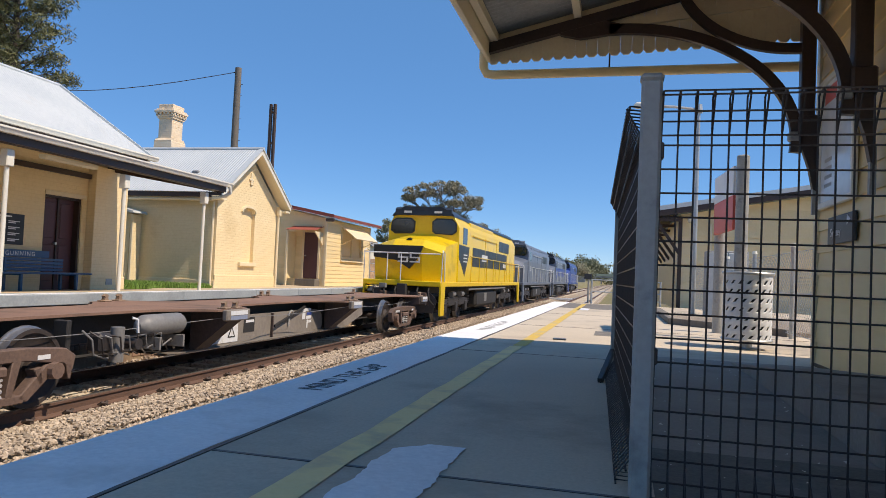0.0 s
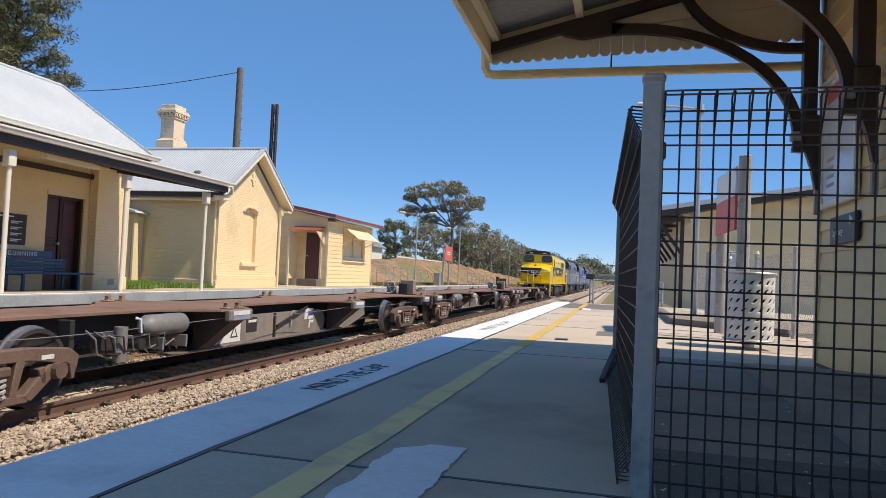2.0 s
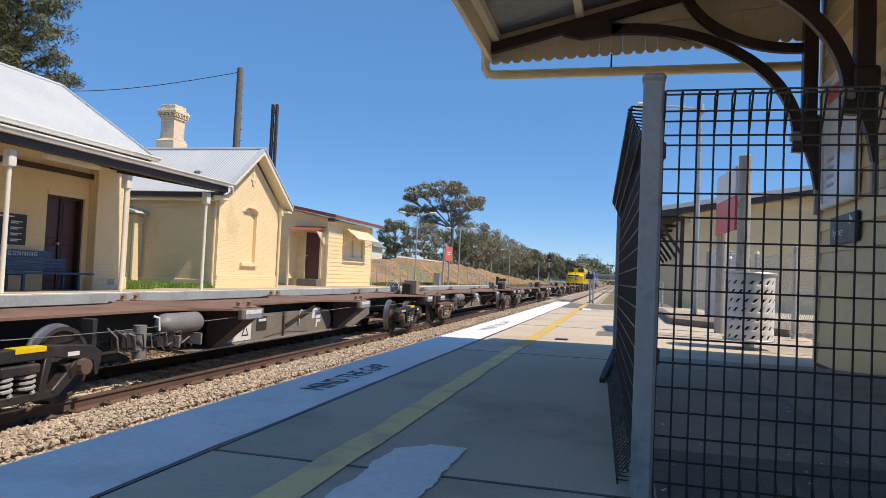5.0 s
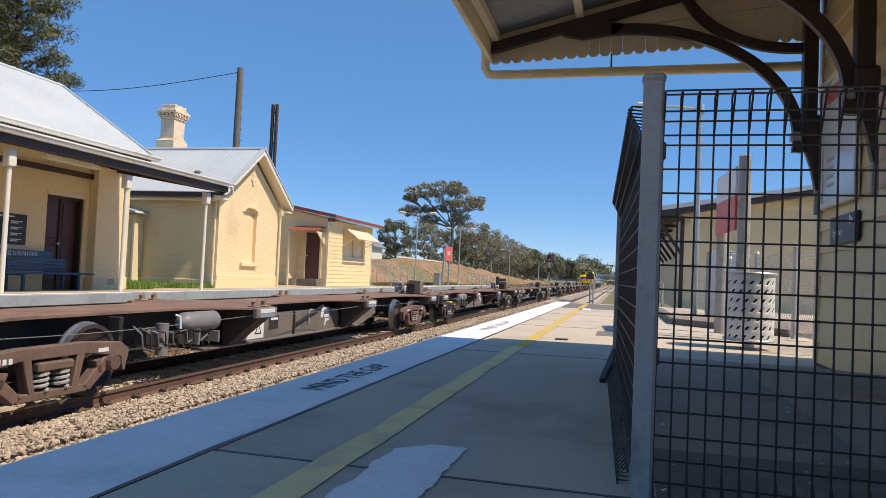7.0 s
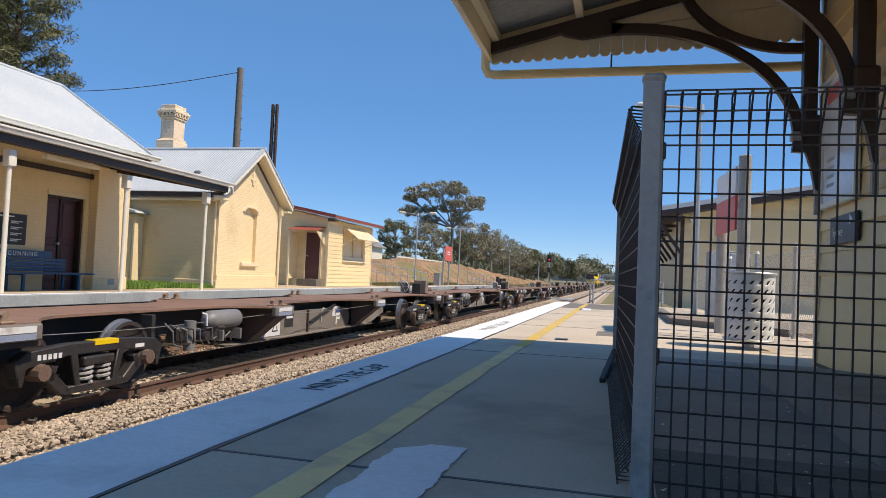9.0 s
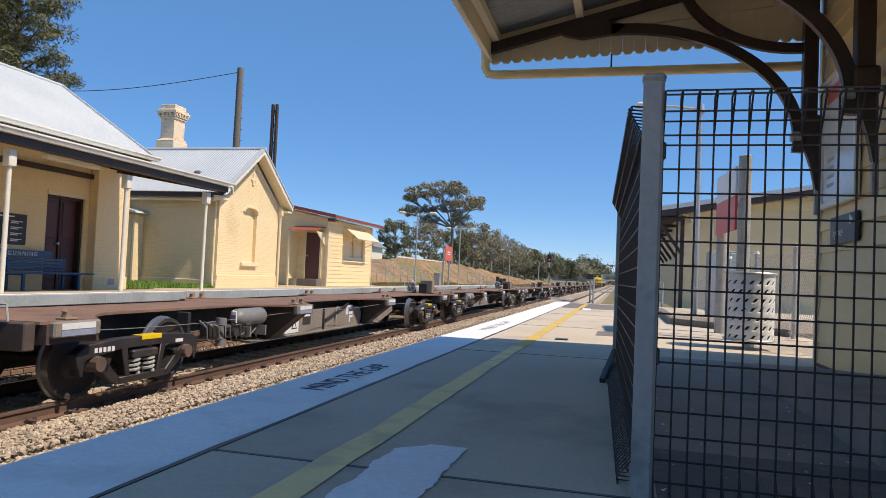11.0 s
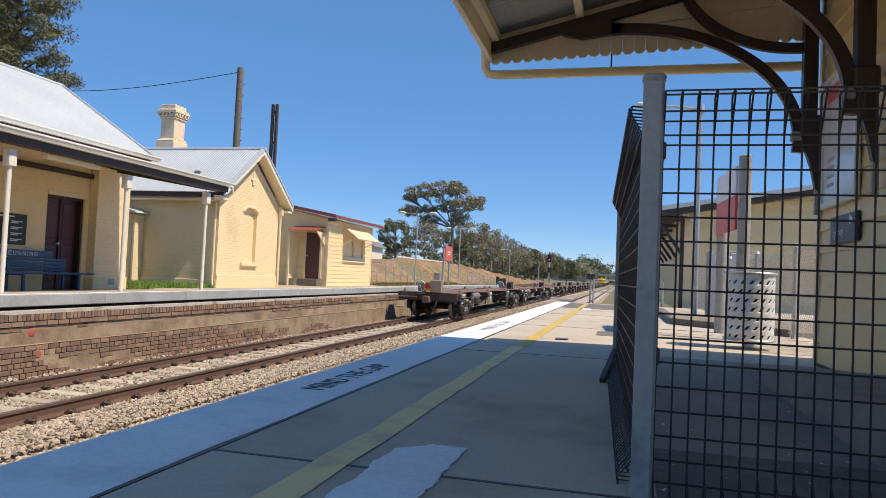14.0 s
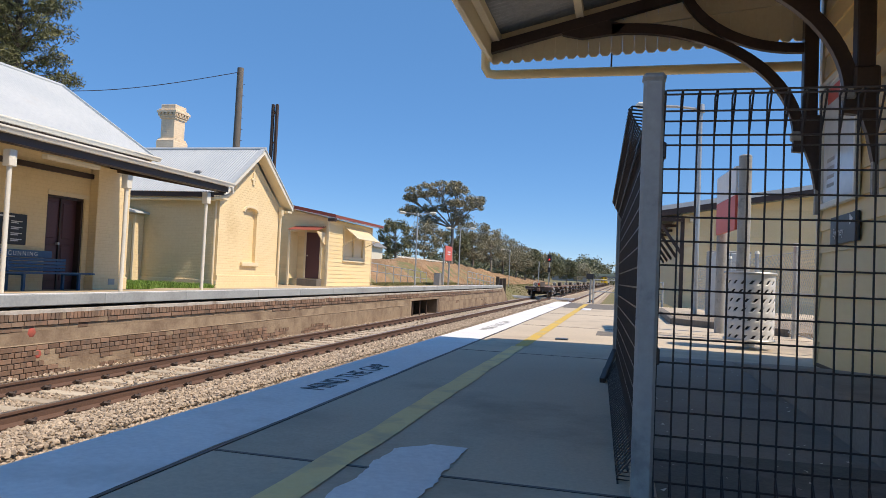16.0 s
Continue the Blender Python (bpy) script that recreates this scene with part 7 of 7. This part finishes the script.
    for y in (45.5, 47.1):
        part("post", box(-11.55, -11.45, y - 0.06, y + 0.06, -0.12, 2.45 if y < 46 else 2.1), GREY_POST, s)
    part("panel", box(-11.44, -11.40, 45.55, 47.45, 1.62, 2.62, 0.01), SIGN_RED, s, "orange-red sign panel")
    for k in range(2):
        part("print_bar", box(-11.399, -11.396, 46.1, 46.9, 2.18 - k * 0.16, 2.26 - k * 0.16), PATCH, s)
    part("cabinet", box(-12.0, -11.6, 45.0, 45.6, -0.12, 0.75), ZINC_OLD, s)
    lab = "double armed platform lamp post"
    build_lamp(-12.5, 42.3, 4.53, 0.85, -0.105, lab, True)
    build_lamp(-12.5, 54.5, 4.48, 0.85, -0.105, lab, True)
    build_lamp(-12.0, 77.5, 4.1, 0.7, ground_z(-12.0, 77.5), lab, False)
    # pipe railings behind the platform
    r = thing("ramp_railing", None, "grey pipe handrail along the ramp behind the platform", "railing")
    for k in range(9):
        y = 36.2 + k * 1.5
        z = 1.15 - 0.05 * k
        part("post", rod((-13.4, y, -0.15), (-13.4, y, z), 0.025, seg=8), GALV, r)
    for dz in (0.0, -0.45):
        part("rail", tube([(-13.4, 36.2, 1.15 + dz), (-13.4, 48.2, 0.75 + dz)], 0.025, 7), GALV, r)
    r = thing("ramp_railing", None, "grey pipe handrail at the far platform ramp", "railing")
    for k in range(8):
        y = 52 + k * 1.6
        part("post", rod((-11.2, y, -0.4 if y < 55.3 else ground_z(-11.2, y) - 0.1), (-11.2, y, 1.0 - 0.06 * k), 0.028, seg=8), GALV, r)
    for dz in (0.0, -0.45):
        part("rail", tube([(-11.2, 52, 1.0 + dz), (-11.2, 63.2, 0.58 + dz)], 0.028, 7), GALV, r)
    # old sleeper posts past the platform
    for k, (x, y, h) in enumerate(((-10.6, 62, 1.3), (-10.7, 66.5, 1.1), (-9.7, 58.5, 1.5))):
        t = thing("timber_post", pose(x, y, ground_z(x, y) - 0.1), "weathered dark timber post beside the line", "post")
        part("shaft", box(-0.14, 0.14, -0.12, 0.12, 0, h + 0.6, 0.02), BARK_DARK, t)
    # signal
    s = thing("railway_signal", pose(-9.6, 98, ground_z(-9.6, 98)), "colour light railway signal showing red", "signal")
    part("mast", rod((0, 0, 0), (0, 0, 5.0), 0.07, seg=10), GALV, s)
    hd = part("signal_head", box(-0.3, 0.3, -0.12, 0.12, 4.5, 5.6, 0.05), SIGN_BLACK, s, "black signal head")
    part("red_light", rod((0, -0.13, 4.85), (0, -0.17, 4.85), 0.085, seg=16), RED_GLOW, hd, "lit red lamp")
    part("signal_hood", tube([(0.16 * math.cos(a), -0.22, 4.85 + 0.16 * math.sin(a)) for a in np.linspace(0.2, 2.9, 9)], 0.015, 5), SIGN_BLACK, hd)
    part("lower_head", box(-0.22, 0.22, -0.1, 0.1, 3.1, 3.8, 0.04), SIGN_BLACK, s)
    part("relay_post", rod((-1.2, -2, 0), (-1.2, -2, 4.5), 0.06, seg=8), GALV, s)
    # foot crossing
    c = thing("foot_crossing", None, "timber foot crossing with white edge line", "crossing", kind="structure")
    for k in range(6):
        part("plank", box(-8.02, -6.62, 70.0 + k * 0.3, 70.28 + k * 0.3, -1.28, -1.11, 0.01), TIMBER_POLE, c)
        part("plank", box(-6.5, -4.2, 70.0 + k * 0.3, 70.28 + k * 0.3, -1.3, -1.11, 0.01), TIMBER_POLE, c)
        part("plank", box(-10.6, -8.14, 70.0 + k * 0.3, 70.28 + k * 0.3, -1.3, -1.11, 0.01), TIMBER_POLE, c)
    part("edge_line", box(-10.4, -4.2, 69.6, 69.98, -1.3, -1.10, 0.01), WHITE_LINE, c)
    # small white house on the hill
    h = thing("cottage", None, "small white cottage with grey gable roof above the bank", "house")
    x, y, z = -25.1, 66.0, 2.3
    part("wall", prism([(x - 2.5, z - 1.0), (x + 1.0, z - 1.0), (x + 1.0, z + 1.0), (x - 0.75, z + 1.9), (x - 2.5, z + 1.0)], "y", y, y + 3.2), WHITE_TRIM, h)
    for sg in (-1, 1):
        part("roof", prism([(x - 0.75, z + 2.0), (x - 0.75, z + 2.1), (x - 0.75 + sg * 2.1, z + 0.92), (x - 0.75 + sg * 2.1, z + 0.82)], "y", y - 0.3, y + 3.5), ZINC_OLD, h)
    for dx in (-1.5, 0.2):
        part("window", box(x + dx - 0.3, x + dx + 0.3, y - 0.03, y, z - 0.2, z + 0.7), GLASS, h)
    f = thing("white_fence", None, "low white fence along the top of the bank", "fence")
    for k in range(16):
        part("post", box(-18.9, -18.8, 58 + k * 1.2, 58.08 + k * 1.2, ground_z(-18.8, 58 + k) - 0.1, ground_z(-18.8, 58 + k) + 0.45), WHITE_TRIM, f)
    part("rail", box(-18.88, -18.84, 58, 76.2, ground_z(-18.8, 66) + 0.28, ground_z(-18.8, 66) + 0.40), WHITE_TRIM, f)
    # overbridge far along the line
    s = thing("overbridge", None, "distant road bridge with pale green parapet over the line", "bridge")
    part("parapet", box(-21, 20, 470, 470.3, 4.5, 6.0), SHELTER_GREEN, s, "pale green parapet")
    part("deck", box(-21, 20, 470.3, 478, 3.6, 4.8), COPING, s)
    for x in (-14.5, -10.6, 0.2, 4.2):
        part("pier", box(x - 0.4, x + 0.4, 471, 477, -1.6, 3.6), COPING, s)
    for x0, x1 in ((-40, -21), (20, 44)):
        part("abutment", box(x0, x1, 471, 477, -1.6, 4.7), CLAY, s)
    d = thing("relay_hut", None, "long grey corrugated lineside building", "building")
    part("wall", box(-28, -13.5, 300, 304, -1.4, 2.55), ZINC_OLD, d)
    part("roof", prism([(-28.3, 2.55), (-13.2, 2.55), (-13.2, 2.75), (-28.3, 2.75)], "y", 299.6, 304.4), ZINC, d, "pale roof")
    m = thing("lineside_box", pose(1.0, 66, ground_z(1.0, 66)), "white lineside equipment box on a post", "box")
    part("post", rod((0, 0, 0), (0, 0, 1.4), 0.06, seg=8), GREY_POST, m)
    part("case", box(-0.3, 0.3, -0.2, 0.2, 1.3, 1.9, 0.03), WHITE_TRIM, m)


RED_GLOW = bpy.data.materials.new("lit_red_lens")
RED_GLOW.use_nodes = True
RED_GLOW.node_tree.nodes["Principled BSDF"].inputs["Base Color"].default_value = (0.5, 0.02, 0.02, 1)
RED_GLOW.node_tree.nodes["Principled BSDF"].inputs["Emission Color"].default_value = (1.0, 0.04, 0.03, 1)
RED_GLOW.node_tree.nodes["Principled BSDF"].inputs["Emission Strength"].default_value = 1.6
SHELTER_GREEN = mk("pale_green_roof_paint", (0.30, 0.36, 0.28), (0.38, 0.44, 0.35), 0.6, bump=0.05)
build_far_furniture()

# ---------- bricks of the far platform face ----------


def build_platform_bricks():
    """A cement strip, a course of bricks on edge, a string course, a rendered band and worn brickwork below."""
    rng = np.random.default_rng(4)
    lone = {}
    verts, faces, patch_v, patch_f = [], [], [], []
    cube = np.array([(-1, -1, -1), (1, -1, -1), (1, 1, -1), (-1, 1, -1), (-1, -1, 1), (1, -1, 1), (1, 1, 1), (-1, 1, 1)], float)
    cf = [(4, 5, 6, 7), (1, 2, 6, 5), (0, 1, 5, 4), (2, 3, 7, 6), (0, 3, 2, 1)]
    # middle height, brick length, brick height, how proud, share that is bare
    courses = [(-0.318, 0.082, 0.118, 0.0, 0.40), (-0.422, 0.232, 0.076, 0.022, 0.75), (-0.503, 0.232, 0.076, 0.0, -0.12)]
    courses += [(-0.815 - r * 0.086, 0.116 if r % 2 else 0.236, 0.086, 0.0, 0.46) for r in range(6)]
    made = 0
    for z, ln, ht, proud, bare in courses:
        low = z < -0.7
        y = 5.0 + (0.06 if ln < 0.2 else 0.0)
        hl, hh = ln / 2 - 0.006, ht / 2 - 0.006
        key = (ln, ht)
        if key not in lone:
            lone[key] = mesh_of("brick", box(-0.02, 0.02, -hl, hl, -hh, hh, 0.005), BRICK, False)
        while y < 55:
            y += ln
            if 29.9 < y < 35.1 and z < -0.47:
                continue
            cover = noise.noise((y * 0.22, z * 1.5, 2.0)) + 0.35 * noise.noise((y * 1.3, z * 4, 5.0))
            thr = bare - (0.95 * step01(11, 24, y) if low else 0.30 * step01(14, 30, y))
            if cover > thr or rng.random() < 0.03:
                b = len(patch_v)
                deep = 0.014 + proud + 0.006 * noise.noise((y * 3, z * 9, 1.0))
                patch_v.extend((cube * np.array([deep, ln / 2 + 0.002, ht / 2 + 0.0005]) + np.array([-9.055, y, z])).tolist())
                patch_f.extend([tuple(b + k for k in f) for f in cf])
                continue
            px = -9.05 + proud + rng.uniform(-0.006, 0.008)
            if low and 6.5 < y < 13.0 and made < 290:
                piece("brick", lone[key], FAR_PLATFORM, pose(px, y, z, rng.uniform(-1, 1), 0, rng.uniform(-1.5, 1.5)))
                made += 1
            else:
                b = len(verts)
                verts.extend((cube * np.array([0.02, hl, hh]) + np.array([px, y, z])).tolist())
                faces.extend([tuple(b + k for k in f) for f in cf])
    tagged(raw("brickwork", verts, faces, BRICK_STUFF, FAR_PLATFORM), kind="stuff")
    tagged(raw("render_patches", patch_v, patch_f, RENDER, FAR_PLATFORM), kind="stuff")
    # uneven cement strip under the coping
    sv, sf = [], []
    ys = np.arange(-8.0, 55.1, 0.15)
    for y in ys:
        lo = -0.270 + 0.022 * noise.noise((y * 1.7, 3.0, 1.0)) + 0.012 * noise.noise((y * 7.0, 3.0, 1.0))
        sv += [(-9.037, y, -0.20), (-9.031, y, -0.215), (-9.031, y, lo), (-9.06, y, lo - 0.006)]
    for k in range(len(ys) - 1):
        for q in range(3):
            sf.append((4 * k + q, 4 * k + q + 1, 4 * k + q + 5, 4 * k + q + 4))
    raw("cement_strip", sv, sf, CEMENT, FAR_PLATFORM)["label"] = "pale ragged cement strip"
    for a, b in ((-8, 29.9), (35.2, 55.1)):
        for z0, z1, o in ((-0.772, -0.748, 0.026), (-1.5, -1.325, 0.03)):
            part("render_ledge", box(-9.055, -9.055 + o, a, b, z0, z1, 0.008), RENDER, FAR_PLATFORM, "cement ledge")
        part("render_band", box(-9.055, -9.041, a, b, -0.748, -0.543), RENDER, FAR_PLATFORM, "stained cement render band")


build_platform_bricks()
for yy, zz, hh in ((9.25, -0.56, 0.09), (9.4, -0.92, 0.08), (21.0, -0.28, 0.07)):
    part("spray_mark", rod((-9.045, yy, zz), (-9.028, yy, zz), hh, hh * 0.7, 7), SPRAY, FAR_PLATFORM, "faded red spray mark")


def motions():
    # the train gathers a little speed as it leaves
    def run(t):
        return SPEED * t - 0.18 + 0.0235 * (min(t, 13.0) - 7.8) ** 2

    times = [k * 0.5 for k in range(33)]
    for ob, y0 in TRAIN:
        walk(ob, [(t, pose(FAR_TRACK, y0 + run(t), RAILTOP)) for t in times])
    # every wheel turns 80.7 degrees or so in each frame of the clip
    turned = {}
    for ws, r in WHEELSETS:
        if r not in turned:
            rows = [(k / FPS, pose(0, 0, 0, -math.degrees(SPEED / r) * k / FPS)) for k in range(481)]
            walk(ws, rows)
            turned[r] = ws.animation_data
    for ob in [o for o in scene.objects if o.name.startswith("wheelset") and o.animation_data is None]:
        r = 0.51 if ob.parent.parent.name.startswith("locomotive") else WHEEL_R
        ob.rotation_mode = "QUATERNION"
        ob.animation_data_create()
        ob.animation_data.action = turned[r].action
        ob.animation_data.action_slot = turned[r].action_slot


motions()
